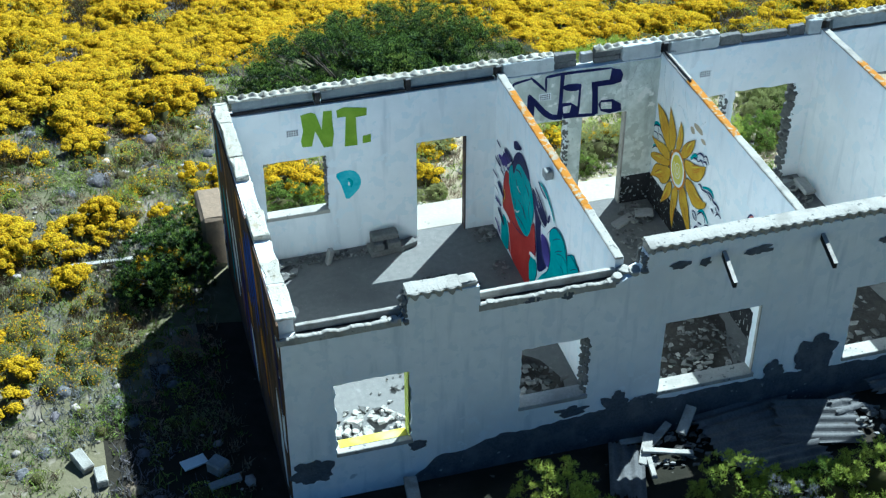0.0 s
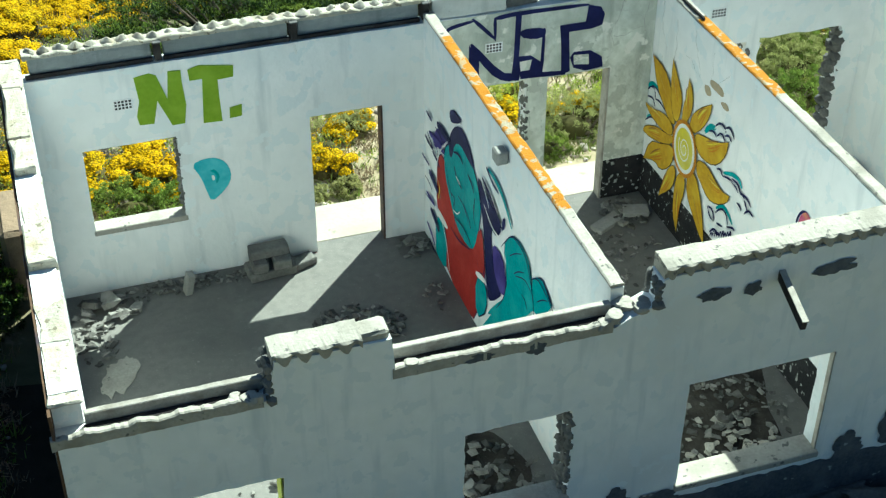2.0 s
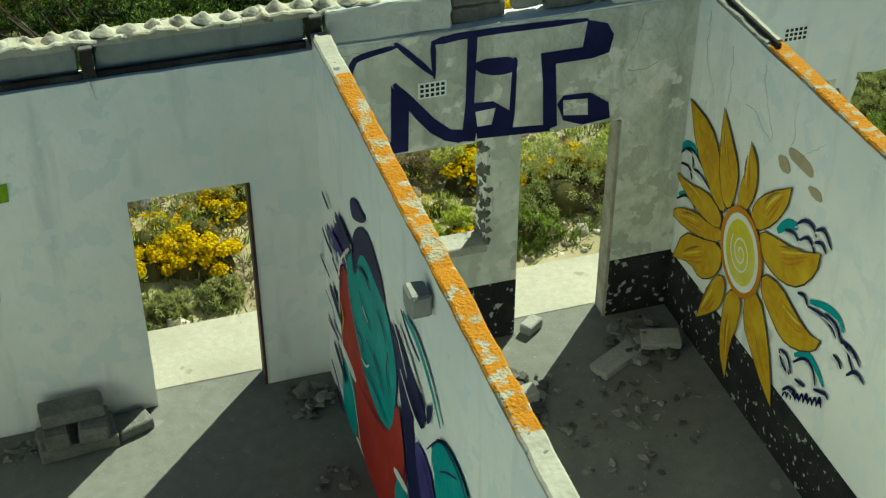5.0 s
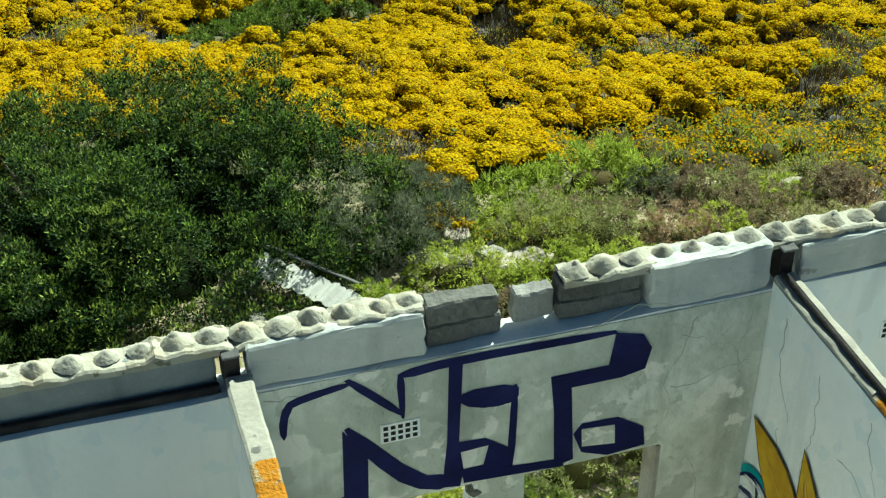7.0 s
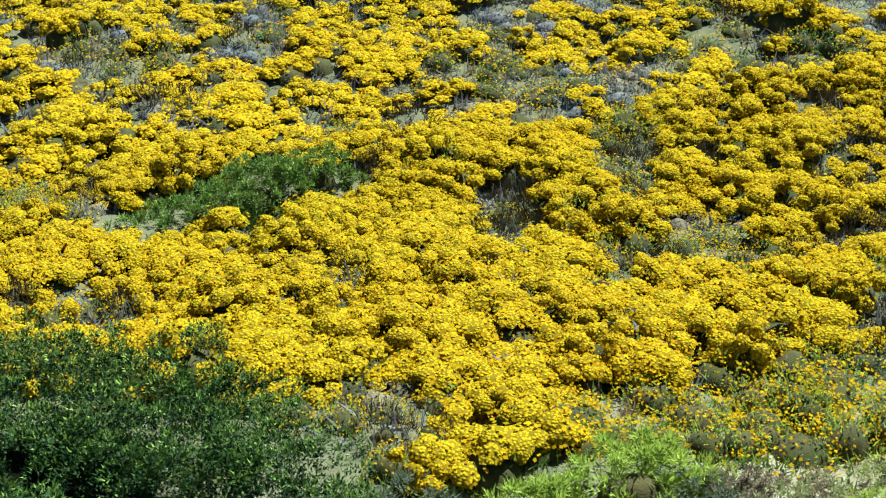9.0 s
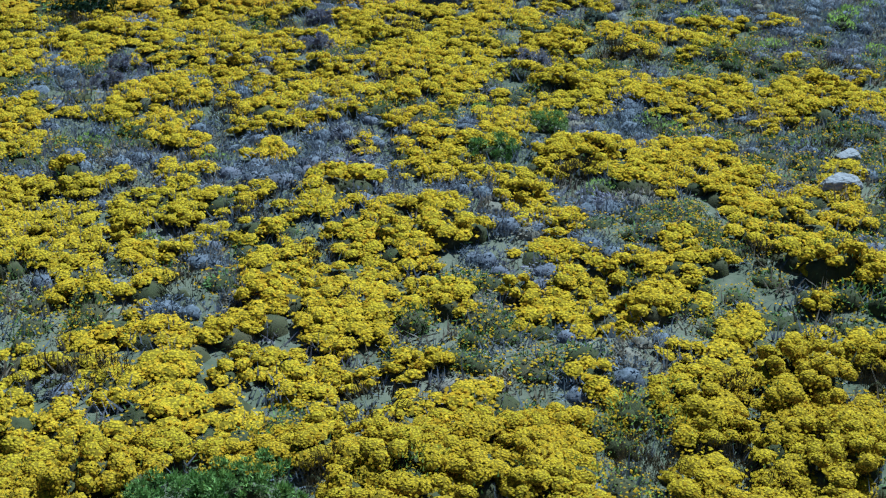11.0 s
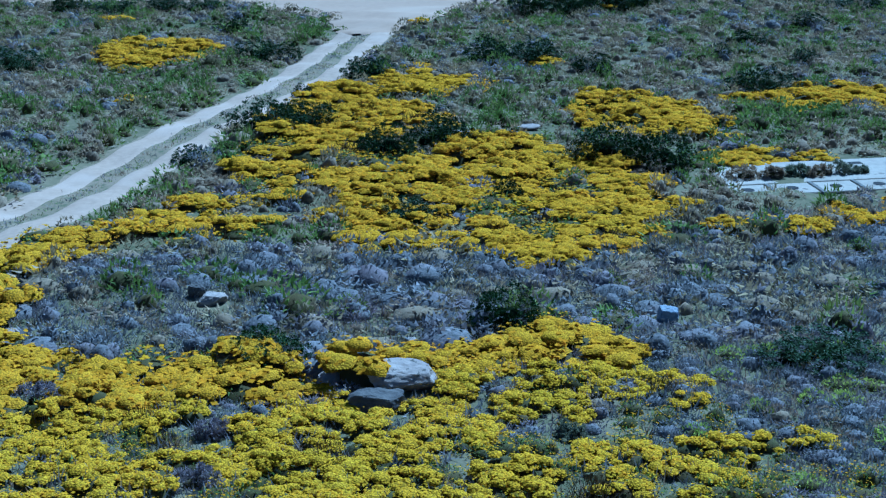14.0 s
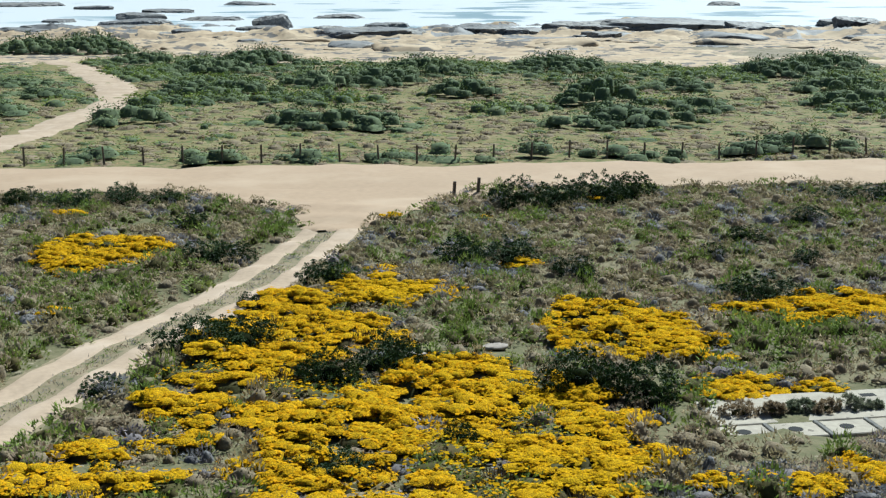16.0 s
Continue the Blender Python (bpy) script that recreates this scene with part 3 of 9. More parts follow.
def front_top(u):
    n = 0.02 * noise.noise(Vector((u * 6, 2.2, 0))) + 0.015 * noise.noise(Vector((u * 19, 5.2, 0)))
    if u < 2.895:
        return float(np.interp(u, [1.7, 1.8, 1.83, 1.86], [2.93, 2.97, 3.2, 3.36])) + n
    if u < 5.45:
        return float(np.interp(u, [2.91, 4.95, 5.1, 5.3, 5.38, 5.41], [2.93, 2.94, 3.0, 3.08, 3.12, 3.38])) + 1.5 * n
    return 3.4


FRONT_OPENINGS = [(0.74, 1.86, 0.68, 2.03, 0.022), (3.55, 4.62, 0.88, 2.03, 0.02), (5.82, 7.42, 0.66, 2.03, 0.008), (9.02, 10.6, 0.6, 2.03, 0.012), (12.2, 13.4, 0.7, 2.03, 0.01)]
BACK_OPENINGS = [(0.78, 1.9, 0.9, 2.08, 0.006), (3.54, 4.47, -0.5, 2.05, 0.003), (5.32, 6.4, 1.02, 2.08, 0.03), (6.69, 7.56, -0.5, 2.06, 0.004),
                 (9.0, 9.55, 1.0, 2.1, 0.02), (9.75, 11.0, -0.5, 2.12, 0.03), (12.3, 13.4, 0.9, 2.08, 0.01)]
X_END = 14.6

wall_front = part("wall_front", wall_mesh('x', 0.0, X_END, 0.0, 0.24, -0.45, front_top, FRONT_OPENINGS, step=0.09, ragged=0.006, seed=3, cuts=(1.8, 1.83, 1.86, 2.88, 2.91, 5.3, 5.38, 5.41)), mat("plaster_front"))
tagged(wall_front, "weathered grey-white plastered front wall with empty window openings and broken top", "wall", kind="structure")
wall_back = part("wall_back", wall_mesh('x', 0.0, X_END, 5.91, 0.2, -0.45, rough_top(3.1, 0.012, 4), BACK_OPENINGS, ragged=0.005, seed=5), mat("plaster_inside"))
tagged(wall_back, "white plastered rear wall with doorways and window holes", "wall", kind="structure")
wall_left = part("wall_left", wall_mesh('y', 0.242, 5.908, 0.03, 0.24, -0.45, rough_top(3.3, 0.03, 8), [], ragged=0.005, seed=7), mat("plaster_inside"))
tagged(wall_left, "white plastered end wall with broken stepped top", "wall", kind="structure")
wall_right = part("wall_right", wall_mesh('y', 0.242, 5.908, X_END - 0.24, 0.24, -0.45, rough_top(3.3, 0.03, 9), [], seed=8), mat("plaster_inside"))
tagged(wall_right, "white plastered far end wall", "wall", kind="structure")
PARTITIONS = [("partition_1", 5.02, 3.24), ("partition_2", 8.16, 3.2), ("partition_3", 11.36, 3.22)]
for name, x, z in PARTITIONS:
    w = part(name, wall_mesh('y', 0.242, 5.908, x, 0.13, -0.2, rough_top(z - 0.04, 0.01, x), [], ragged=0.004, seed=int(x * 10)), mat("plaster_inside"))
    tagged(w, "thin white plastered partition wall painted with graffiti, open to the sky" if x < 9 else "bare white plastered partition wall, open to the sky", "wall", kind="structure")

bm = bmesh.new()
box(bm, 0.03, X_END, 0.02, 6.1, -0.4, -0.004)
floor = part("floor", bm, mat("screed"))
tagged(floor, "grey cement screed floor strewn with dust", "floor", kind="structure")
bm = bmesh.new()
box(bm, 3.2, 4.9, 6.112, 6.95, -0.4, -0.012, bevel=0.02)
box(bm, 6.3, 7.95, 6.112, 6.85, -0.4, -0.014, bevel=0.02)
tagged(part("paving", bm, mat("doorstep")), "sunlit cement doorstep slabs behind the house", "paving", kind="structure")


def strip(name, axis, u0, u1, pos0, pos1, z, depth, material_, amp, seed, label="", step=0.07):
    """An uneven capping strip along a wall."""
    bm = bmesh.new()
    k = max(2, int((u1 - u0) / step))
    rows = []
    for i in range(k + 1):
        u = u0 + (u1 - u0) * i / k
        n1, n2, n3 = (noise.noise(Vector((u * 5, seed, q))) + 0.7 * noise.noise(Vector((u * 17, seed, q + 3))) for q in (0.1, 5.1, 9.1))
        a, b = pos0 + amp * 0.5 * n1, pos1 + amp * 0.5 * n2
        zt = z + amp * n3
        pts = [(a, z - depth), (a, zt - 0.01), (a + 0.015, zt), (b - 0.015, zt + amp * 0.3 * n1), (b, zt - 0.01), (b, z - depth)]
        rows.append([bm.verts.new((u, q, h) if axis == 'x' else (q, u, h)) for q, h in pts])
    for r0, r1 in zip(rows, rows[1:]):
        for a in range(6):
            b = (a + 1) % 6
            bm.faces.new([r0[a], r0[b], r1[b], r1[a]])
    bm.faces.new(rows[0])
    bm.faces.new(rows[-1])
    return part(name, bm, material_, None, label)


def scallops(name, u0, u1, y_in, y_out, z_in, z_low, z_wave, material_, seed):
    """Mortar bedding that keeps the waves of a lost corrugated roof: flat behind, scalloped at the outer edge."""
    bm = bmesh.new()
    n = int((u1 - u0) / 0.0222)
    rows = []
    d = y_out - y_in
    for i in range(n + 1):
        u = u0 + (u1 - u0) * i / n
        w = (0.5 + 0.5 * math.cos(2 * math.pi * u / 0.177)) ** 0.8
        rag = 0.012 * noise.noise(Vector((u * 9, seed, 0.3)))
        chip = 0.014 * noise.noise(Vector((u * 31, seed, 4.0)))
        low = z_in - 0.045 - (z_wave + 0.005) * w + chip
        pts = [(y_in, z_low - 0.1), (y_in, z_in + rag), (y_in + d * 0.5, z_in + rag * 0.5), (y_in + d * 0.96, z_in - 0.012 + chip * 0.4), (y_in + d * (0.98 + 0.1 * w), z_in - 0.026),
               (y_in + d * (0.93 + 0.13 * w), low), (y_in + d * 0.86, low - 0.006), (y_in + d * 0.86, z_low - 0.1)]
        rows.append([bm.verts.new((u, y, z)) for y, z in pts])
    m = len(rows[0])
    for r0, r1 in zip(rows, rows[1:]):
        for a in range(m):
            bm.faces.new([r0[a], r0[(a + 1) % m], r1[(a + 1) % m], r1[a]])
    bm.faces.new(rows[0])
    bm.faces.new(rows[-1])
    return part(name, bm, material_, smooth=False)


# front wall: scalloped copings, broken ledges, wall plate timbers, rafter stubs
for a, b in ((1.84, 2.62), (5.43, X_END)):
    tagged(scallops("coping", a, b, 0.25, -0.015, 3.53 if a > 3 else 3.45, 3.37 if a > 3 else 3.33, 0.085, mat("mortar_white"), a),
           "whitewashed mortar coping with scallops left by corrugated roofing", "coping", kind="structure")
bm = bmesh.new()
box(bm, 2.6, 2.86, 0.02, 0.25, 3.3, 3.44, bevel=0.02, jitter=0.01, rng=random.Random(2))
tagged(part("coping", bm, mat("mortar_white")), "loose squared lump of mortar coping", "coping", kind="structure")
for a, b, s in ((-0.02, 1.74, 1.0), (2.88, 4.95, 2.0)):
    tagged(strip("ledge", 'x', a, b, -0.012, 0.06, 3.03, 0.12, mat("mortar_white"), 0.03, s, "", 0.035), "ragged white plaster ledge along the broken wall head", "ledge", kind="structure")


def beam(x0, x1, y0, y1, z0, z1, name="wall_plate", material_="timber", label="weathered pale timber wall plate on the wall head", rot=0.0):
    bm = bmesh.new()
    box(bm, -(x1 - x0) / 2, (x1 - x0) / 2, -(y1 - y0) / 2, (y1 - y0) / 2, -(z1 - z0) / 2, (z1 - z0) / 2, bevel=0.008)
    if x1 - x0 > 0.8:
        long_edges = [e for e in bm.edges if abs(e.verts[0].co.x - e.verts[1].co.x) > 0.5]
        bmesh.ops.subdivide_edges(bm, edges=long_edges, cuts=10)
        for v in bm.verts:
            v.co.z += 0.006 * noise.noise(v.co * 6)
            v.co.y += 0.006 * noise.noise(v.co * 6 + Vector((9, 0, 0)))
    ob = part(name, bm, mat(material_))
    ob.matrix_basis = pose((x0 + x1) / 2, (y0 + y1) / 2, (z0 + z1) / 2, 0, 0, rot)
    return tagged(ob, label, "timber")


for x, y, z, w, h, turn in ((5.0, 0.06, 2.99, 0.17, 0.1, 12), (5.13, 0.16, 3.0, 0.2, 0.12, -8), (5.3, 0.1, 3.0, 0.22, 0.13, 5), (4.86, 0.03, 2.97, 0.12, 0.08, 30), (5.4, 0.2, 3.0, 0.12, 0.09, 20), (1.62, 0.03, 2.97, 0.15, 0.09, 10), (1.5, 0.07, 2.99, 0.1, 0.06, 40), (3.05, 0.03, 3.0, 0.12, 0.06, -20)):
    bm = rock(random.Random(int(x * 100)), w, w * 0.7, h, 2)
    lump = part("mortar_lump", bm, mat("mortar_white"))
    lump.matrix_basis = pose(x, y, z + h * 0.4, 0, 0, turn)
    tagged(lump, "broken lump of whitewashed mortar on the wall head", "mortar lump")
beam(0.28, 1.78, 0.165, 0.235, 2.93, 3.09)
beam(2.75, 5.0, 0.165, 0.235, 2.93, 3.1)
# dark strips stand in for the shaded gap between ledge and timber
for a, b in ((0.26, 1.73), (2.92, 4.96)):
    beam(a, b, 0.064, 0.16, 2.94, 2.99, "wall_plate", "dark_timber_and_gap", "dark strip painting the shade in the recess of the wall head")
for x, ln in ((6.62, 0.62), (8.22, 0.6), (9.9, 0.6), (11.6, 0.6)):
    rafter = empty("rafter_stub", (x, -0.02, 3.14))
    bm = bmesh.new()
    box(bm, -0.028, 0.028, -ln, 0.16, -0.055, 0.055, bevel=0.006)
    timber = part("timber", bm, mat("dark_timber_and_gap"), rafter)
    bm = bmesh.new()
    box(bm, -0.03, 0.03, -ln - 0.01, 0.02, 0.057, 0.068)
    part("weathered_edge", bm, mat("timber"), rafter, "bleached upper edge")
    rafter.matrix_basis = pose(x, -0.02, 3.16, 9, 0, -9)
    tagged(rafter, "dark sawn-off timber rafter end jutting from the wall", "rafter", group="rafter ends of the front wall")

# end wall: broken blocks along the top
rng = random.Random(11)
y = 0.1
while y < 6.05:
    ln = rng.uniform(0.5, 1.2)
    ln = min(ln, 6.1 - y)
    if ln > 0.12:
        bm = bmesh.new()
        drop = rng.choice((0.0, 0.02, 0.05, 0.1))
        box(bm, 0.02 + rng.uniform(0, 0.02), 0.275 + rng.uniform(-0.03, 0.02), y, y + ln - rng.uniform(0.01, 0.05), 3.26, 3.4 - drop, bevel=0.015)
        bmesh.ops.subdivide_edges(bm, edges=bm.edges[:], cuts=3, use_grid_fill=True)
        for v in bm.verts:
            v.co += Vector((0.035 * noise.noise(v.co * 4 + Vector((5, 5, 5))) + 0.02 * noise.noise(v.co * 13), 0.02 * noise.noise(v.co * 7), 0.012 * noise.noise(v.co * 5) + 0.012 * noise.noise(v.co * 15)))
        ob = part("block", bm, mat("lump_mortar"), wall_left)
    y += ln
bm = wall_mesh('y', -0.003, 6.11, 0.0, 0.026, -0.45, rough_top(3.28, 0.02, 3), [], ragged=0.004, seed=17)
gable = part("gable_painting", bm, mat("gable_mural"))
tagged(gable, "weathered brown and blue painted outer face of the end wall", "mural", kind="structure")

rng = random.Random(23)
for k in range(46):
    y, z = rng.uniform(0.2, 5.9), rng.uniform(0.1, 2.9)
    colour = ("paint_blue", "paint_navy", "paint_brown", "paint_white", "paint_umber", "paint_teal", "paint_purple", "paint_orange")[k % 8]
    bm = bmesh.new()
    w, h = rng.uniform(0.05, 0.16), rng.uniform(0.3, 0.9)
    ring_ = [bm.verts.new((-0.0015 - 0.0002 * k, y + w * math.cos(a) * (1 + 0.3 * math.sin(3 * a)) + 0.25 * h * math.sin(a), max(0.0, min(3.2, z + h * math.sin(a))))) for a in (i * math.pi / 8 for i in range(16))]
    bm.faces.new(ring_)
    part("painted_shape", bm, mat(colour), gable)

# rear wall: beam filling above the wall plate level
def fill_block(x0, x1, y0, y1, z0, z1, material_, name="parapet", label="pale plastered parapet piece above the rear wall"):
    bm = bmesh.new()
    box(bm, x0, x1, y0, y1, z0, z1, bevel=0.012)
    bmesh.ops.subdivide_edges(bm, edges=[e for e in bm.edges if e.calc_length() > 0.12], cuts=7, use_grid_fill=True)
    for v in bm.verts:
        edge = 2.0 if v.co.z > z1 - 0.03 or min(v.co.x - x0, x1 - v.co.x) < 0.03 else 1.0
        v.co += Vector((noise.noise(v.co * 4), noise.noise(v.co * 4 + Vector((7, 0, 0))), noise.noise(v.co * 5 + Vector((0, 7, 0))))) * 0.014
        v.co += Vector((noise.noise(v.co * 17), noise.noise(v.co * 17 + Vector((7, 0, 0))) + 0.3, noise.noise(v.co * 19 + Vector((0, 7, 0))))) * 0.007 * edge
    return tagged(part(name, bm, mat(material_)), label, "parapet", kind="structure")


fill_block(0.35, 1.74, 6.0, 6.1, 3.1, 3.37, "beam_plaster")
fill_block(1.88, 3.36, 6.0, 6.1, 3.1, 3.38, "beam_plaster")
fill_block(3.48, 4.98, 6.0, 6.1, 3.1, 3.38, "beam_plaster")
fill_block(5.14, 6.1, 5.925, 6.1, 3.1, 3.38, "parapet_plaster")
fill_block(6.12, 6.55, 5.99, 6.1, 3.1, 3.235, "concrete_dark", label="bare concrete blocks left in the parapet")
fill_block(6.12, 6.53, 5.975, 6.1, 3.247, 3.385, "concrete_dark", label="bare concrete blocks left in the parapet")
fill_block(6.62, 6.86, 6.0, 6.1, 3.14, 3.33, "concrete", label="bare concrete blocks left in the parapet")
fill_block(6.88, 7.38, 5.99, 6.1, 3.1, 3.225, "concrete_dark", label="bare concrete blocks left in the parapet")
fill_block(6.88, 7.36, 5.975, 6.1, 3.238, 3.37, "concrete_dark", label="bare concrete blocks left in the parapet")
fill_block(7.4, 8.14, 5.925, 6.1, 3.1, 3.4, "parapet_plaster")
fill_block(8.34, 9.3, 5.925, 6.1, 3.1, 3.36, "parapet_plaster")
fill_block(9.34, 9.75, 5.97, 6.1, 3.1, 3.3, "concrete_dark", label="bare concrete blocks left in the parapet")
fill_block(9.8, 10.7, 5.99, 6.1, 3.1, 3.24, "concrete_dark", label="bare concrete blocks left in the parapet")
fill_block(10.75, 11.05, 5.97, 6.1, 3.1, 3.3, "concrete_dark", label="bare concrete blocks left in the parapet")
fill_block(11.1, 11.36, 5.925, 6.1, 3.1, 3.4, "parapet_plaster")
fill_block(11.6, 14.5, 5.96, 6.1, 3.1, 3.38, "beam_plaster")
# dark strips paint the shaded gap below the set-back parapet
for a, b in ((0.3, 1.75), (1.87, 3.37), (3.47, 4.99), (11.6, 14.5)):
    bm = bmesh.new()
    box(bm, a, b, 5.95, 5.988, 3.1, 3.155, bevel=0.006)
    tagged(part("wall_plate", bm, mat("dark_timber_and_gap")), "dark strip painting the shaded gap along the wall head", "timber", kind="structure")
LUMPS = []
for i in range(4):
    lump_bm = bmesh.new()
    loops = []
    for q in range(6):
        a = q / 5
        tall = 0.064 * (1 - a) ** 0.72 * (1 - 0.25 * a) - 0.012 * a
        loops.append([lump_bm.verts.new((a * (0.09 + 0.02 * noise.noise(Vector((2 * math.cos(p), 2 * math.sin(p), i * 7.0)))) * math.cos(p), a * (0.082 + 0.02 * noise.noise(Vector((2 * math.cos(p), 2 * math.sin(p), i * 9.0)))) * math.sin(p) - 0.012 * (1 - a),
                                         tall * (1 + 0.25 * noise.noise(Vector((3 * a * math.cos(p), 3 * a * math.sin(p), i * 5.0)))))) for p in [math.tau * k / 12 for k in range(12)]] if q else [lump_bm.verts.new((0.01 * (i - 1.5), -0.012, 0.06))])
    for q in range(6):
        for k in range(12):
            if q == 0:
                continue
            ring_ = [loops[q][k], loops[q][(k + 1) % 12]]
            lump_bm.faces.new(ring_[::-1] + [loops[0][0]] if q == 1 else [loops[q - 1][k], loops[q][k], loops[q][(k + 1) % 12], loops[q - 1][(k + 1) % 12]])
    bmesh.ops.recalc_face_normals(lump_bm, faces=lump_bm.faces)
    for fc in lump_bm.faces:
        fc.smooth = True
        fc.normal_update()
        if fc.normal.z < 0:
            fc.normal_flip()
    lump_mesh = bpy.data.meshes.new("mortar_lump")
    lump_bm.to_mesh(lump_mesh)
    lump_bm.free()
    lump_mesh.materials.append(mat("lump_mortar"))
    LUMPS.append(lump_mesh)
for a, b in ((0.3, 6.1), (6.9, 9.3), (11.1, 14.55)):
    cope = strip("coping", 'x', a, b, 5.96, 6.14, 3.395, 0.05, mat("lump_mortar"), 0.035, a, "", 0.05)
    tagged(cope, "whitewashed mortar coping with rounded lumps left by corrugated roofing", "coping", kind="structure")
    rng = random.Random(int(a * 10))
    x = a + 0.08
    while x < b - 0.05:
        if rng.random() < 0.96:
            lump = new("mortar_lump", LUMPS[rng.randrange(4)])
            lump.parent = cope
            k = rng.uniform(0.8, 1.1)
            lump.matrix_basis = pose(x, 6.06 + rng.uniform(-0.012, 0.012), 3.4, rng.uniform(-8, 8), rng.uniform(-8, 8), rng.uniform(-20, 20)) @ Matrix.Diagonal((k, k, k * rng.uniform(0.8, 1.15), 1))
        x += 0.177
# full-height dark boxes also stand in for the shaded notches between parapet pieces
for x in (1.81, 3.42, 5.06, 8.24, 11.48):
    bm = bmesh.new()
    box(bm, x - 0.042, x + 0.042, 5.925, 6.12, 3.12, 3.35, bevel=0.006)
    hanger = part("rafter_stub", bm, mat("dark_timber_and_gap"))
    bm = bmesh.new()
    box(bm, x - 0.05, x + 0.045, 5.9, 6.0, 3.352, 3.368, bevel=0.004)
    part("strap", bm, mat("asbestos"), hanger, "bent pale metal strap")
    tagged(hanger, "dark rafter end, also filling the shaded notch in the rear parapet", "rafter", group="rafter ends of the rear wall")
for x, rz in ((1.86, 20), (3.4, -10)):
    bm = bmesh.new()
    box(bm, -0.015, 0.015, -0.012, -0.004, -0.16, 0.02, bevel=0.002)
    strap = part("wire_strap", bm, mat("paint_white"))
    strap.matrix_basis = pose(x, 5.9, 3.1, 8, rz, 0)
    tagged(strap, "thin bent galvanised roof strap hanging from the wall head", "strap")
LICHEN = {"partition_1": (1.5, 5.25), "partition_2": (2.9, 4.85), "partition_3": (3.4, 4.6)}
for name, x, z in PARTITIONS:
    lo, hi = LICHEN[name]
    for a, b, surface, label in ((0.245, lo, "mortar_white", "bare mortar head of the partition wall"), (lo, hi, "lichen_top", "partition wall head crusted with orange lichen"),
                                 (hi, 5.905, "mortar_white", "bare mortar head of the partition wall")):
        cap = strip("partition_capping", 'y', a, b, x - 0.004, x + 0.134, z, 0.03, mat(surface), 0.014, x + a)
        tagged(cap, label, "capping", kind="structure")
bm = bmesh.new()
box(bm, 8.19, 8.225, 4.75, 5.9, 3.195, 3.235, bevel=0.008)
tagged(part("roof_timber", bm, mat("dark_timber_and_gap")), "charred timber lying on the partition head", "timber")

# painted facing of the middle room's rear wall, and its black dado
PATCH = [((5.155, 5.32), (0.62, 3.09)), ((5.32, 6.4), (2.082, 3.09)), ((6.4, 6.69), (0.62, 3.09)), ((6.69, 7.56), (2.064, 3.09)), ((7.56, 8.155), (0.62, 3.09)),
         ((5.32, 6.4), (0.62, 1.01))]
for (a, b), (c, d) in PATCH:
    bm = bmesh.new()
    box(bm, a, b, 5.902, 5.906, c, d)
    tagged(part("wall_facing", bm, mat("plaster_room_two")), "stained grey-green plaster of the middle room", "wall", kind="structure")
for a, b in ((5.155, 6.69), (7.56, 8.155)):
    bm = bmesh.new()
    box(bm, a, b, 5.901, 5.906, 0.0, 0.615)
    tagged(part("dado", bm, mat("plaster_dado")), "peeling black dado paint", "dado", kind="structure")
bm = bmesh.new()
box(bm, 8.152, 8.157, 0.9, 5.9, 0.0, 0.6)
tagged(part("dado", bm, mat("plaster_dado")), "peeling black dado paint", "dado", kind="structure")


def sill(x0, x1, y0, y1, z, material_, label):
    bm = bmesh.new()
    box(bm, x0, x1, y0, y1, z - 0.07, z + 0.012, bevel=0.01)
    tagged(part("window_sill", bm, mat(material_)), label, "sill", kind="structure")


sill(0.72, 1.88, -0.03, 0.25, 0.7, "mortar_white", "chipped whitewashed window sill")
sill(3.53, 4.64, -0.02, 0.25, 0.9, "concrete", "broken concrete window sill")
sill(5.8, 7.44, -0.04, 0.25, 0.68, "mortar_white", "chipped whitewashed window sill")
sill(9.0, 10.62, -0.04, 0.25, 0.62, "mortar_white", "chipped whitewashed window sill")
sill(0.76, 1.92, 5.9, 6.13, 0.92, "mortar_white", "chipped whitewashed window sill")
sill(5.3, 6.42, 5.895, 6.13, 1.04, "mortar_white", "chipped whitewashed window sill")
bm = bmesh.new()
box(bm, 0.79, 1.82, 0.08, 0.246, 0.714, 0.718)
tagged(part("sill_paint", bm, mat("paint_bright_yellow")), "bright yellow paint on the window sill", "paint", kind="structure")
bm = bmesh.new()
box(bm, 1.826, 1.84, 0.02, 0.235, 0.74, 2.0, bevel=0.003)
tagged(part("jamb_paint", bm, mat("paint_lime")), "yellow-green painted window jamb", "paint", kind="structure")
bm = bmesh.new()
box(bm, 7.395, 7.415, -0.004, 0.06, 0.7, 2.02, bevel=0.004)
tagged(part("window_trim", bm, mat("timber")), "white wooden remnant of a window frame", "frame", kind="structure")
for x, w in ((4.45, 0.022), (7.535, 0.03)):
    bm = bmesh.new()
    box(bm, x, x + w, 5.9, 5.93, 0.0, 2.05)
    box(bm, x + w * 0.4, x + w, 5.93, 6.09, 0.0, 2.05)
    tagged(part("door_frame", bm, mat("rusty_steel" if x < 5 else "timber")), "dark steel door jamb without a door" if x < 5 else "white-painted timber door jamb without a door", "frame", kind="structure")

# broken edges where window frames were torn out
CHIPS = []
for i in range(5):
    chip_bm = chunk(random.Random(800 + i), 1, 1, 1, 1)
    chip_mesh = bpy.data.meshes.new("chip")
    chip_bm.to_mesh(chip_mesh)
    chip_bm.free()
    chip_mesh.materials.append(mat("concrete_dark"))
    CHIPS.append(chip_mesh)


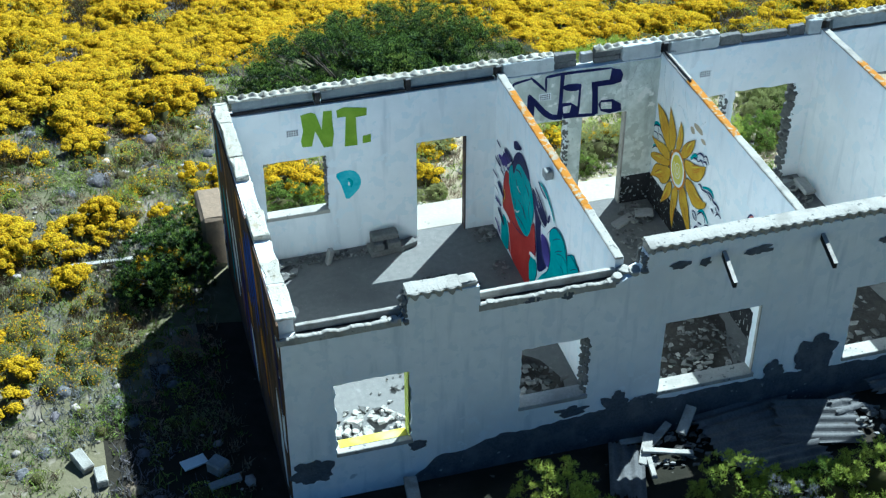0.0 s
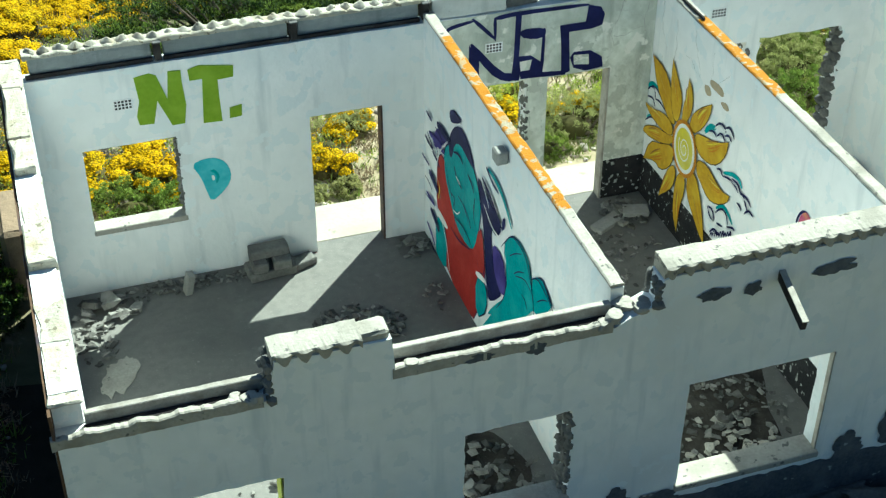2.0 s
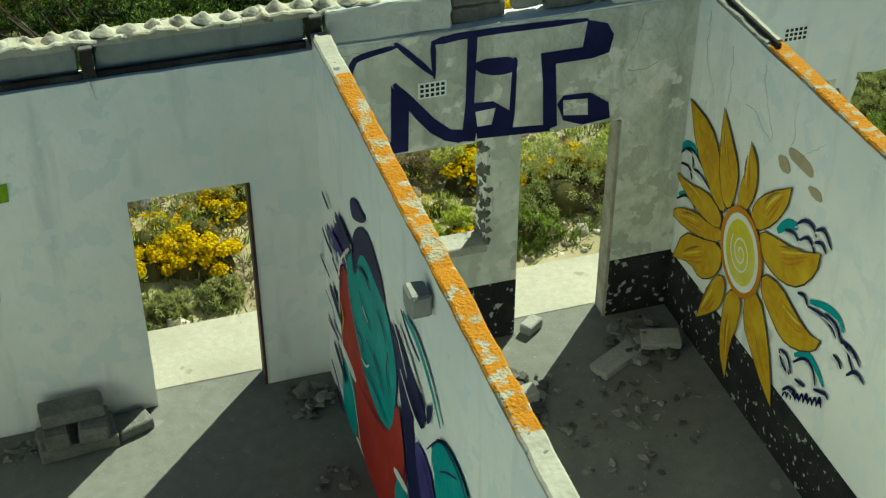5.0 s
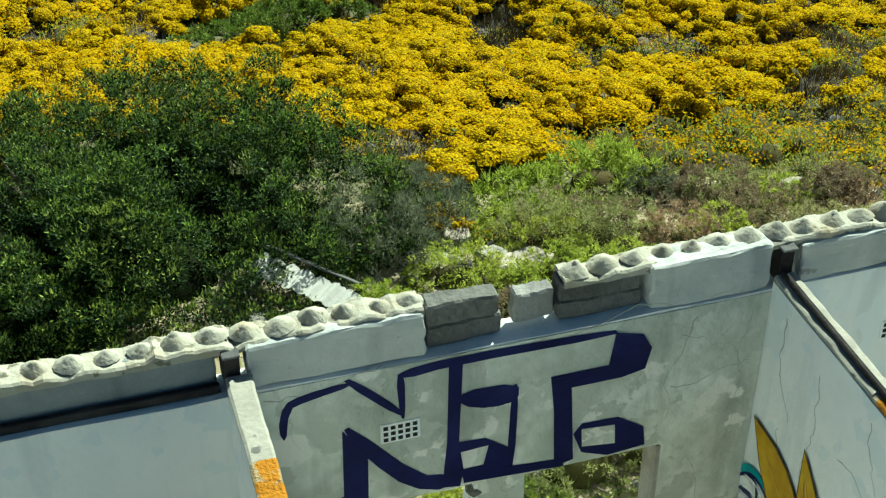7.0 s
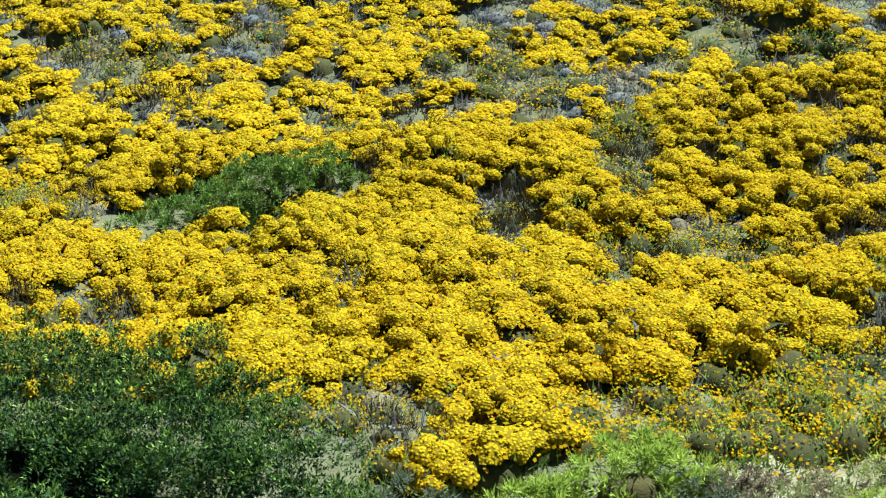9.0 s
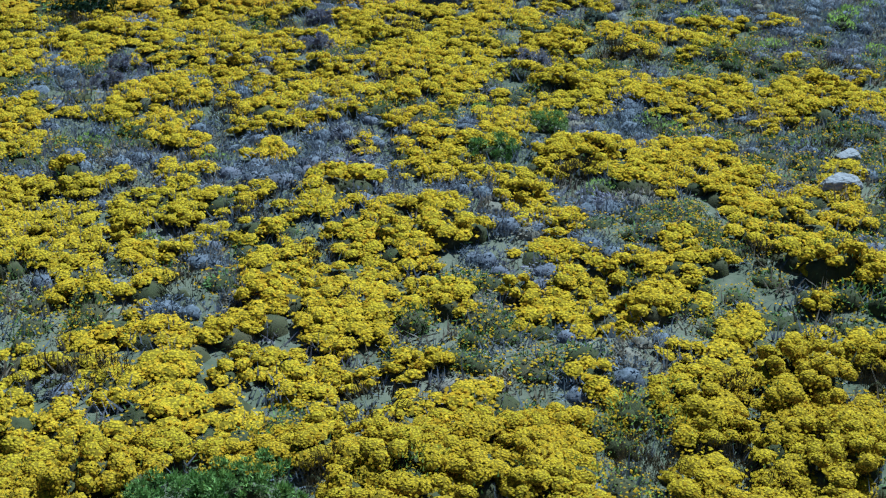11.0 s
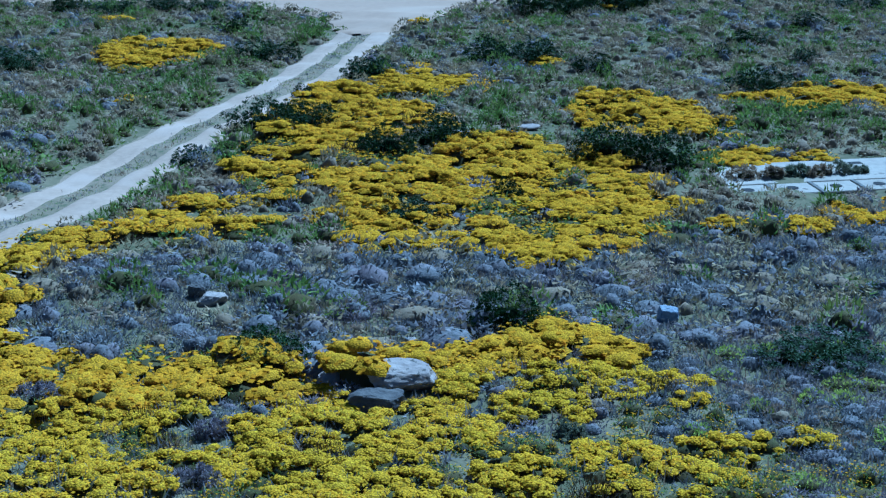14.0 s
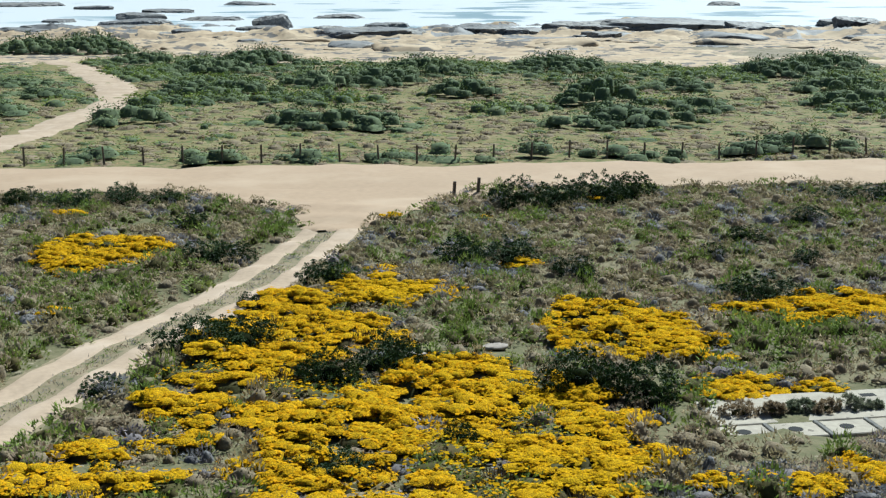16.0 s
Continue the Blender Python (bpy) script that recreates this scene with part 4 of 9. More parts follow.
def torn_edge(x, y0, y1, z0, z1, seed, size, label):
    """A ragged row of bare broken concrete along an upright edge."""
    rng = random.Random(seed)
    edge = empty("torn_jamb", (x, y0, z0))
    z = 0.0
    while z < z1 - z0:
        for y in (0.01, (y1 - y0) / 2, y1 - y0 - 0.01):
            ob = new("chip", CHIPS[rng.randrange(5)])
            ob.parent = edge
            k = size * rng.uniform(0.6, 1.3)
            ob.matrix_basis = pose(rng.uniform(-0.012, 0.012), y + rng.uniform(-0.01, 0.01), z + rng.uniform(-0.02, 0.02), rng.uniform(0, 90), rng.uniform(0, 90), rng.uniform(0, 90)) @ Matrix.Diagonal((k, k * 1.5, k * 1.4, 1))
        z += size * rng.uniform(0.9, 1.4)
    tagged(edge, label, "jamb", kind="structure")


torn_edge(6.41, 5.915, 6.1, 1.1, 2.04, 1, 0.07, "torn window jamb of bare grey concrete")
torn_edge(1.81, 0.0, 0.24, 2.98, 3.34, 6, 0.075, "broken upright end of the wall head")
torn_edge(5.39, 0.0, 0.24, 3.1, 3.4, 7, 0.075, "broken upright end of the wall head")
torn_edge(4.6, 0.01, 0.23, 0.95, 2.02, 2, 0.07, "torn window jamb of bare grey concrete")
torn_edge(10.98, 5.915, 6.1, 0.05, 2.1, 3, 0.11, "torn doorway edge of bare grey concrete")
torn_edge(9.57, 5.915, 6.1, 1.05, 2.08, 4, 0.07, "torn window jamb of bare grey concrete")
torn_edge(1.89, 5.915, 6.1, 1.0, 2.06, 5, 0.045, "chipped window jamb of bare grey concrete")

# air bricks
for x, z in ((1.33, 2.63), (5.94, 2.62), (9.07, 2.61)):
    vent = empty("air_brick", (x, 5.9 if 5 < x < 8 else 5.906, z))
    bm = bmesh.new()
    box(bm, -0.115, 0.115, -0.006, 0.004, -0.07, 0.07, bevel=0.003)
    part("plate", bm, mat("plaster_inside"), vent)
    for i in range(5):
        for j in range(3):
            bm = bmesh.new()
            cx, cz = (i - 2) * 0.042, (j - 1) * 0.042
            box(bm, cx - 0.015, cx + 0.012, -0.0085, -0.0065, cz - 0.013, cz + 0.013)
            part("slot", bm, mat("dark_hole"), vent)
    tagged(vent, "small slotted cement air brick set in the rear wall", "vent", group="air bricks")

# graffiti and murals
MURAL = []
MURAL.append(('paint_red', [(5.33, 1.52), (5.12, 1.70), (4.93, 1.50), (4.56, 1.04), (3.97, 1.03), (3.69, 1.61), (3.47, 0.91), (3.82, 0.11), (4.10, -0.12), (4.86, -0.08), (5.36, 0.72)]))
MURAL.append(('paint_teal', [(4.95, 1.95), (4.54, 2.24), (4.17, 2.22), (3.93, 2.18), (3.71, 1.89), (3.73, 1.59), (3.89, 1.10), (4.13, 0.96), (4.56, 0.97), (4.79, 1.19), (5.02, 1.45), (5.07, 1.74)]))
MURAL.append(('paint_navy', [(4.87, 2.04), (4.79, 2.23), (4.59, 2.42), (4.35, 2.50), (4.06, 2.38), (3.93, 2.18), (4.13, 2.19), (4.46, 2.24), (4.66, 2.12), (4.77, 1.83), (4.86, 1.87)]))
MURAL.append(('paint_teal', [(5.40, 0.62), (4.94, 0.71), (4.96, -0.11), (5.38, -0.15)]))
MURAL.append(('paint_white', [(5.36, 0.72), (5.27, 0.79), (4.90, 0.76), (4.93, 0.67), (5.37, 0.65)]))
MURAL.append(('paint_purple', [(5.52, 1.71), (5.30, 2.00), (4.96, 2.07), (4.95, 1.98), (5.21, 1.76), (5.43, 1.60)]))
MURAL.append(('paint_navy', [(4.85, 2.48), (4.68, 2.58), (4.56, 2.57), (4.40, 2.60), (4.47, 2.51), (4.76, 2.35), (4.84, 2.37)]))
MURAL.append(('paint_navy', [(3.85, 2.17), (3.66, 2.20), (3.38, 2.10), (3.08, 2.08), (3.03, 1.93), (3.16, 1.78), (3.35, 1.78), (3.28, 1.38), (2.88, 1.18), (3.26, 0.77), (3.42, 0.75), (3.56, 1.51), (3.71, 1.95)]))
MURAL.append(('paint_purple', [(3.30, 1.62), (2.96, 1.66), (2.83, 1.44), (2.71, 1.33), (2.95, 1.10), (3.11, 1.18), (3.24, 1.34)]))
MURAL.append(('paint_teal', [(3.83, 0.76), (3.47, 0.91), (3.40, 0.53), (3.78, 0.14)]))
MURAL.append(('paint_white', [(3.81, 0.86), (3.48, 0.95), (3.47, 0.88), (3.83, 0.76)]))
MURAL.append(('paint_red', [(3.72, 1.53), (3.62, 1.53), (3.50, 1.00), (3.79, 0.87)]))
MURAL.append(('paint_teal', [(2.94, 1.80), (2.72, 2.11), (2.48, 2.18), (2.26, 2.09), (2.11, 1.92), (2.01, 1.66), (2.72, 1.04), (3.40, 0.48), (3.26, 0.70), (2.77, 1.23), (2.73, 1.57)]))
MURAL.append(('paint_teal', [(2.02, 2.02), (1.81, 2.18), (1.67, 2.12), (1.52, 2.05), (1.82, 1.80), (1.96, 1.82)]))
MURAL.append(('paint_navy', [(2.99, 2.14), (2.90, 2.23), (2.91, 2.07), (3.00, 1.97)]))
SUN_PETALS = []
SUN_PETALS.append(('paint_yellow', [(5.84, 2.18), (5.48, 2.16), (5.27, 2.00), (5.13, 1.70), (5.06, 1.57), (5.19, 1.53), (5.35, 1.61), (5.65, 1.82)]))
SUN_PETALS.append(('paint_yellow', [(5.29, 2.40), (5.11, 2.22), (4.95, 2.04), (4.95, 1.81), (5.01, 1.62), (5.15, 1.65), (5.27, 1.96)]))
SUN_PETALS.append(('paint_yellow', [(4.83, 2.36), (4.69, 2.25), (4.66, 2.00), (4.77, 1.76), (4.89, 1.70), (4.90, 1.93), (4.83, 2.14)]))
SUN_PETALS.append(('paint_yellow', [(4.20, 2.35), (4.22, 2.16), (4.35, 1.93), (4.56, 1.72), (4.68, 1.76), (4.65, 1.94), (4.47, 2.14)]))
SUN_PETALS.append(('paint_yellow', [(3.71, 2.10), (3.72, 1.92), (3.88, 1.68), (4.10, 1.56), (4.35, 1.54), (4.49, 1.63), (4.51, 1.77), (4.24, 1.86), (4.00, 1.92)]))
SUN_PETALS.append(('paint_yellow', [(4.39, 1.45), (4.12, 1.52), (3.87, 1.43), (3.68, 1.40), (3.52, 1.45), (3.56, 1.32), (3.80, 1.15), (4.01, 1.10), (4.20, 1.19), (4.36, 1.26)]))
SUN_PETALS.append(('paint_yellow', [(4.58, 1.10), (4.38, 1.24), (4.17, 0.96), (4.03, 0.64), (3.97, 0.42), (4.13, 0.50), (4.33, 0.65), (4.55, 0.83)]))
SUN_PETALS.append(('paint_yellow', [(4.85, 0.96), (4.63, 1.03), (4.61, 0.79), (4.70, 0.48), (4.69, 0.12), (4.84, 0.31), (4.88, 0.62)]))
SUN_PETALS.append(('paint_yellow', [(4.98, 1.02), (4.88, 0.94), (4.93, 0.69), (5.10, 0.50), (5.28, 0.33), (5.24, 0.50), (5.16, 0.77)]))
SUN_PETALS.append(('paint_yellow', [(5.82, 0.60), (5.68, 0.96), (5.38, 1.09), (5.06, 1.26), (4.99, 1.09), (5.11, 0.87), (5.33, 0.72), (5.49, 0.77)]))
SUN_PETALS.append(('paint_yellow', [(5.94, 0.99), (5.82, 1.13), (5.52, 1.27), (5.25, 1.32), (5.06, 1.40), (5.05, 1.28), (5.35, 1.12), (5.69, 1.01)]))
SUN_PETALS.append(('paint_yellow', [(5.97, 1.44), (5.71, 1.44), (5.41, 1.56), (5.20, 1.56), (5.08, 1.49), (5.12, 1.36), (5.39, 1.31), (5.72, 1.33)]))
WAVES = []
WAVES.append(('paint_teal', [(6.04, 1.63), (5.96, 1.74), (5.82, 1.78), (5.70, 1.73), (5.51, 1.69), (5.38, 1.59), (5.52, 1.55), (5.73, 1.55), (5.95, 1.52)]))
WAVES.append(('paint_navy', [(6.01, 1.52), (5.84, 1.72), (5.54, 1.67), (5.42, 1.59), (5.72, 1.51)]))
WAVES.append(('paint_teal', [(4.38, 1.90), (4.22, 2.05), (3.88, 2.19), (3.69, 2.20), (3.71, 2.11), (4.01, 1.95), (4.19, 1.91)]))
WAVES.append(('paint_navy', [(4.09, 2.15), (3.83, 2.23), (3.68, 2.17), (3.86, 2.10), (3.98, 2.10), (4.10, 1.96)]))
WAVES.append(('paint_teal', [(3.94, 1.57), (3.69, 1.68), (3.46, 1.73), (3.38, 1.67), (3.50, 1.56), (3.72, 1.56)]))
WAVES.append(('paint_navy', [(3.98, 1.56), (3.85, 1.58), (3.61, 1.60), (3.41, 1.56), (3.45, 1.49), (3.70, 1.47)]))
WAVES.append(('paint_navy', [(3.44, 1.54), (3.25, 1.63), (3.12, 1.58), (3.16, 1.52), (3.28, 1.54), (3.35, 1.43)]))
WAVES.append(('paint_navy', [(3.24, 1.37), (3.09, 1.48), (2.97, 1.44), (2.99, 1.38), (3.10, 1.41)]))
WAVES.append(('paint_teal', [(3.81, 1.07), (3.65, 1.17), (3.53, 1.07), (3.34, 1.06), (3.26, 0.98), (3.47, 0.87), (3.68, 0.94)]))
WAVES.append(('paint_navy', [(4.10, 0.92), (4.02, 0.99), (3.86, 0.89), (3.91, 0.82)]))
WAVES.append(('paint_navy', [(3.91, 0.71), (3.73, 0.87), (3.47, 0.84), (3.54, 0.75), (3.73, 0.76), (3.84, 0.55), (3.93, 0.52)]))
WAVES.append(('paint_pink', [(2.06, 1.98), (2.03, 2.17), (1.93, 2.27), (1.82, 2.23), (1.79, 2.13), (2.04, 1.92)]))
WAVES.append(('paint_teal', [(1.97, 2.12), (1.88, 2.19), (1.82, 2.16), (1.90, 2.07)]))
OUTLINE_LETTERS = []
OUTLINE_LETTERS.append(('paint_navy', [(5.26, 2.80), (5.30, 2.98), (5.40, 3.02), (5.64, 3.05), (5.69, 3.02), (5.42, 2.97), (5.33, 2.94), (5.30, 2.70)]))
OUTLINE_LETTERS.append(('paint_navy', [(5.62, 3.06), (5.68, 3.07), (5.96, 2.77), (5.95, 2.71)]))
OUTLINE_LETTERS.append(('paint_navy', [(5.92, 3.03), (5.97, 3.04), (5.97, 2.70), (5.94, 2.72)]))
OUTLINE_LETTERS.append(('paint_navy', [(5.93, 3.05), (6.22, 3.08), (7.19, 3.05), (7.22, 3.00), (6.22, 3.02), (5.96, 2.99)]))
OUTLINE_LETTERS.append(('paint_navy', [(6.22, 3.04), (6.30, 3.05), (6.28, 2.44), (6.31, 2.22), (6.29, 2.09), (6.18, 2.11), (6.21, 2.46)]))
OUTLINE_LETTERS.append(('paint_navy', [(5.61, 2.71), (5.66, 2.73), (6.05, 2.24), (6.22, 2.21), (6.22, 2.08), (5.98, 2.16), (5.75, 2.45)]))
OUTLINE_LETTERS.append(('paint_navy', [(5.61, 2.71), (5.75, 2.50), (5.74, 2.10), (5.51, 2.10), (5.49, 2.18), (5.60, 2.21)]))
OUTLINE_LETTERS.append(('paint_navy', [(6.28, 2.82), (6.63, 2.80), (6.63, 2.67), (6.47, 2.65), (6.29, 2.71)]))
OUTLINE_LETTERS.append(('paint_navy', [(6.59, 2.79), (6.63, 2.79), (6.62, 2.16), (6.57, 2.14)]))
OUTLINE_LETTERS.append(('paint_navy', [(6.28, 2.44), (6.44, 2.43), (6.59, 2.31), (6.60, 2.14), (6.31, 2.13), (6.29, 2.22), (6.43, 2.22), (6.46, 2.37), (6.28, 2.36)]))
OUTLINE_LETTERS.append(('paint_navy', [(6.31, 2.19), (6.93, 2.13), (6.93, 2.07), (6.31, 2.11)]))
OUTLINE_LETTERS.append(('paint_navy', [(6.82, 2.79), (7.17, 2.79), (7.20, 3.02), (7.37, 2.97), (7.43, 2.86), (7.40, 2.71), (7.26, 2.68), (6.95, 2.68), (6.99, 2.11), (6.87, 2.08), (6.85, 2.53)]))
OUTLINE_LETTERS.append(('paint_navy', [(6.98, 2.31), (7.03, 2.38), (7.26, 2.37), (7.43, 2.25), (7.45, 2.10), (7.21, 2.08), (7.04, 2.15)]))
GREEN_LETTERS = [
    ('paint_green', [(1.49, 2.96), (1.67, 2.99), (1.75, 2.95), (1.85, 2.62), (1.89, 2.98), (2.04, 2.97), (2.04, 2.80), (2.06, 2.50), (2.02, 2.25), (1.87, 2.25), (1.73, 2.61), (1.66, 2.31), (1.49, 2.32), (1.47, 2.44), (1.52, 2.64)]),
    ('paint_green', [(2.12, 2.96), (2.25, 3.00), (2.66, 2.93), (2.65, 2.78), (2.46, 2.77), (2.46, 2.51), (2.47, 2.20), (2.24, 2.21), (2.26, 2.51), (2.28, 2.81), (2.13, 2.81)]),
    ('paint_green', [(2.57, 2.37), (2.72, 2.39), (2.71, 2.23), (2.56, 2.22)]),
    ('paint_aqua', [(2.03, 1.65), (2.18, 1.71), (2.34, 1.7), (2.45, 1.62), (2.51, 1.47), (2.49, 1.32), (2.39, 1.19), (2.23, 1.06), (2.18, 1.25), (2.13, 1.46)]),
]


def smooth_outline(pts, rounds=2):
    for _ in range(rounds):
        out = []
        for i, (a, b) in enumerate(pts):
            c, d = pts[(i + 1) % len(pts)]
            out += [(a * 0.75 + c * 0.25, b * 0.75 + d * 0.25), (a * 0.25 + c * 0.75, b * 0.25 + d * 0.75)]
        pts = out
    return pts


def flat_paint(name, pts, axis, pos, material_, parent=None, thick=0.0025, rounds=1):
    """A painted shape: a thin skin of paint on a wall; axis is the wall's normal, and the skin faces its negative side."""
    pts = smooth_outline(pts, rounds)
    bm = bmesh.new()
    lo = [bm.verts.new((a, pos, max(b, 0.012)) if axis == 'y' else (pos, a, max(b, 0.012))) for a, b in pts]
    face = bm.faces.new(lo)
    r = bmesh.ops.extrude_face_region(bm, geom=[face])
    for v in r["geom"]:
        if isinstance(v, bmesh.types.BMVert):
            v.co += Vector((0, -thick, 0)) if axis == 'y' else Vector((-thick, 0, 0))
    bmesh.ops.triangulate(bm, faces=bm.faces[:])
    return part(name, bm, mat(material_), parent)


def border(pts, width):
    """The outline pushed outwards from its middle."""
    cx, cy = sum(p[0] for p in pts) / len(pts), sum(p[1] for p in pts) / len(pts)
    out = []
    for a, b in pts:
        d = math.hypot(a - cx, b - cy) or 1
        out.append((a + (a - cx) / d * width, b + (b - cy) / d * width))
    return out


BRUSHED = {}


def brush(parent, colour, width, pts):
    """One tapering brush line on a partition."""
    p = [Vector(q) for q in pts]
    for _ in range(2):
        q = [p[0]]
        for a, b in zip(p, p[1:]):
            q += [a * 0.75 + b * 0.25, a * 0.25 + b * 0.75]
        p = q + [p[-1]]
    left, right = [], []
    for i, c in enumerate(p):
        d = (p[min(i + 1, len(p) - 1)] - p[max(i - 1, 0)]).normalized()
        w = width * 0.5 * (0.35 + 0.65 * math.sin(math.pi * (i + 0.6) / len(p)))
        left.append((c.x - d.y * w, c.y + d.x * w))
        right.append((c.x + d.y * w, c.y - d.x * w))
    k = BRUSHED[parent] = BRUSHED.get(parent, -1) + 1
    base = 4.9968 if parent == mural else 8.1512
    flat_paint("brush_line", left + right[::-1], 'x', base - 0.00015 * k, colour, parent, 0.0006, rounds=0)


letters = empty("graffiti_letters", (0, 0, 0))
for colour, pts in GREEN_LETTERS[:3]:
    flat_paint("letter", pts, 'y', 5.904, colour, letters, rounds=0)
tagged(letters, "olive green block letters NT sprayed on the white wall", "graffiti")
fan = empty("graffiti_mark", (0, 0, 0))
flat_paint("painted_shape", GREEN_LETTERS[3][1], 'y', 5.904, "paint_aqua", fan, rounds=1)
flat_paint("inner_curl", [(2.24, 1.53), (2.31, 1.54), (2.37, 1.44), (2.33, 1.33), (2.3, 1.34), (2.33, 1.43), (2.29, 1.49)], 'y', 5.9012, "paint_teal", fan, rounds=1)
flat_paint("inner_spot", [(2.26, 1.46), (2.3, 1.45), (2.3, 1.38), (2.27, 1.38)], 'y', 5.9012, "paint_white", fan, rounds=1)
tagged(fan, "turquoise sprayed fan-shaped blot on the white wall", "graffiti")
letters = empty("graffiti_letters", (0, 0, 0))
for k, (colour, pts) in enumerate(OUTLINE_LETTERS):
    flat_paint("stroke", pts, 'y', 5.8995 - 0.0003 * k, colour, letters, rounds=1 if k < 4 or k in (5, 7, 8) else 0)
flat_paint("letter_hole", [(7.03, 2.34), (7.24, 2.32), (7.25, 2.17), (7.04, 2.2)], 'y', 5.892, "plaster_room_two", letters, rounds=0)
tagged(letters, "large navy blue outlined letters sprayed above the doorway", "graffiti")
mural = empty("wall_mural", (0, 0, 0))
for k, (colour, pts) in enumerate(MURAL):
    if colour in ("paint_teal", "paint_red"):
        flat_paint("outline", border(pts, 0.018), 'x', 5.0125 - 0.0006 * k, "paint_navy", mural, 0.001)
    flat_paint("painted_shape", pts, 'x', 5.011 - 0.0006 * k, colour, mural, 0.001)
tagged(mural, "abstract mural in red, turquoise, navy and purple on the partition", "mural")
sun_mural = empty("sun_mural", (0, 0, 0))
for k, (colour, pts) in enumerate(WAVES[-2:]):
    flat_paint("cloud_stroke", pts, 'x', 8.149 - 0.0003 * k, colour, sun_mural, 0.001, rounds=2)
for k, (colour, pts) in enumerate(SUN_PETALS):
    far_i = max(range(len(pts)), key=lambda q: math.hypot(pts[q][0] - 4.73, pts[q][1] - 1.4))
    pts = pts[:far_i] + [pts[far_i]] * 3 + pts[far_i + 1:]
    flat_paint("petal_outline", border(pts, 0.016), 'x', 8.144 - 0.0008 * k, "paint_umber", sun_mural, 0.0005)
    flat_paint("petal", pts, 'x', 8.1434 - 0.0008 * k, colour, sun_mural, 0.0005)
    tip = max(pts, key=lambda q: math.hypot(q[0] - 4.73, q[1] - 1.4))
    mid = (sum(q[0] for q in pts) / len(pts), sum(q[1] for q in pts) / len(pts))
    for off, shade, a, b in ((0.03, "paint_bright_yellow", 0.1, 0.75), (-0.035, "paint_orange", 0.0, 0.6), (0.06, "paint_brown", 0.0, 0.7), (-0.005, "paint_orange", 0.0, 0.95)):
        near = (4.73 + (mid[0] - 4.73) * 0.75 + off, 1.4 + (mid[1] - 1.4) * 0.75 + off)
        far = (mid[0] + (tip[0] - mid[0]) * b * 0.8 + off * 0.4, mid[1] + (tip[1] - mid[1]) * b * 0.8 + off * 0.4)
        flat_paint("petal_streak", [near, (mid[0] + off + 0.018, mid[1] + off), far, (mid[0] + off - 0.012, mid[1] + off - 0.012)], 'x', 8.1424 - 0.0008 * k - 0.0012 * abs(off), shade, sun_mural, 0.0002)


def ring(cy, cz, ry, rz):
    return [(cy + ry * math.cos(a), cz + rz * math.sin(a)) for a in (i * math.pi / 12 for i in range(24))]


flat_paint("disc_halo", ring(4.73, 1.40, 0.34, 0.40), 'x', 8.132, "paint_orange", sun_mural, 0.0005)
flat_paint("disc_ring", ring(4.73, 1.40, 0.285, 0.345), 'x', 8.131, "paint_white", sun_mural, 0.0005)
flat_paint("disc", ring(4.73, 1.40, 0.235, 0.29), 'x', 8.13, "paint_bright_yellow", sun_mural, 0.0005)
spiral = []
for i in range(30):
    a, r = i * 0.45, 0.02 + 0.0047 * i
    spiral.append((4.73 + r * math.cos(a), 1.40 + r * 1.2 * math.sin(a)))
for i in range(29, -1, -1):
    a, r = i * 0.45, 0.034 + 0.0047 * i
    spiral.append((4.73 + r * math.cos(a), 1.40 + r * 1.2 * math.sin(a)))
flat_paint("spiral", spiral, 'x', 8.129, "paint_white", sun_mural, 0.0005, rounds=0)
tagged(sun_mural, "golden sun mural with a white spiral centre and dark clouds", "mural")

# loose brush lines of the mural and of the clouds round the sun
flat_paint('painted_shape', [(3.68, -0.04), (3.42, 0.38), (2.74, 1.25), (2.85, 1.79), (2.66, 2.15), (2.43, 2.21), (2.17, 2.16), (2.05, 1.91), (1.93, 1.57)], 'x', 4.9985, 'paint_teal', mural, 0.001)
flat_paint('painted_shape', [(1.99, 1.52), (2.05, 1.94), (2.01, 2.05), (1.87, 2.15), (1.64, 2.08), (1.44, 2.06)], 'x', 4.9979, 'paint_teal', mural, 0.001)
brush(mural, 'paint_teal', 0.070, [(3.47, 2.51), (3.16, 2.52), (2.88, 2.4), (2.69, 2.22)])
brush(mural, 'paint_navy', 0.035, [(4.66, 2.01), (4.46, 2.1), (4.31, 2.05)])
brush(mural, 'paint_navy', 0.030, [(4.63, 1.83), (4.54, 1.7), (4.34, 1.68)])
brush(mural, 'paint_white', 0.020, [(4.56, 1.73), (4.41, 1.7)])
brush(mural, 'paint_navy', 0.030, [(4.14, 2.02), (4.0, 1.98), (3.91, 1.89)])
brush(mural, 'paint_navy', 0.018, [(4.76, 1.36), (4.58, 1.39), (4.63, 1.24)])
brush(mural, 'paint_navy', 0.018, [(4.47, 1.5), (4.23, 1.49), (4.07, 1.33)])
brush(mural, 'paint_navy', 0.018, [(4.28, 1.5), (4.07, 1.43), (4.0, 1.33)])
brush(mural, 'paint_navy', 0.020, [(4.59, 1.11), (4.23, 1.18), (3.94, 1.1)])
brush(mural, 'paint_navy', 0.020, [(4.75, 0.85), (4.44, 0.85), (4.0, 1.02)])
brush(mural, 'paint_navy', 0.016, [(4.98, 1.7), (4.87, 1.49), (4.74, 1.35), (4.61, 1.24), (4.58, 0.93)])
brush(mural, 'paint_navy', 0.016, [(4.97, 1.89), (4.83, 2.04), (4.8, 1.88)])
brush(mural, 'paint_bright_yellow', 0.020, [(5.26, 1.25), (5.18, 1.14), (5.26, 0.94)])
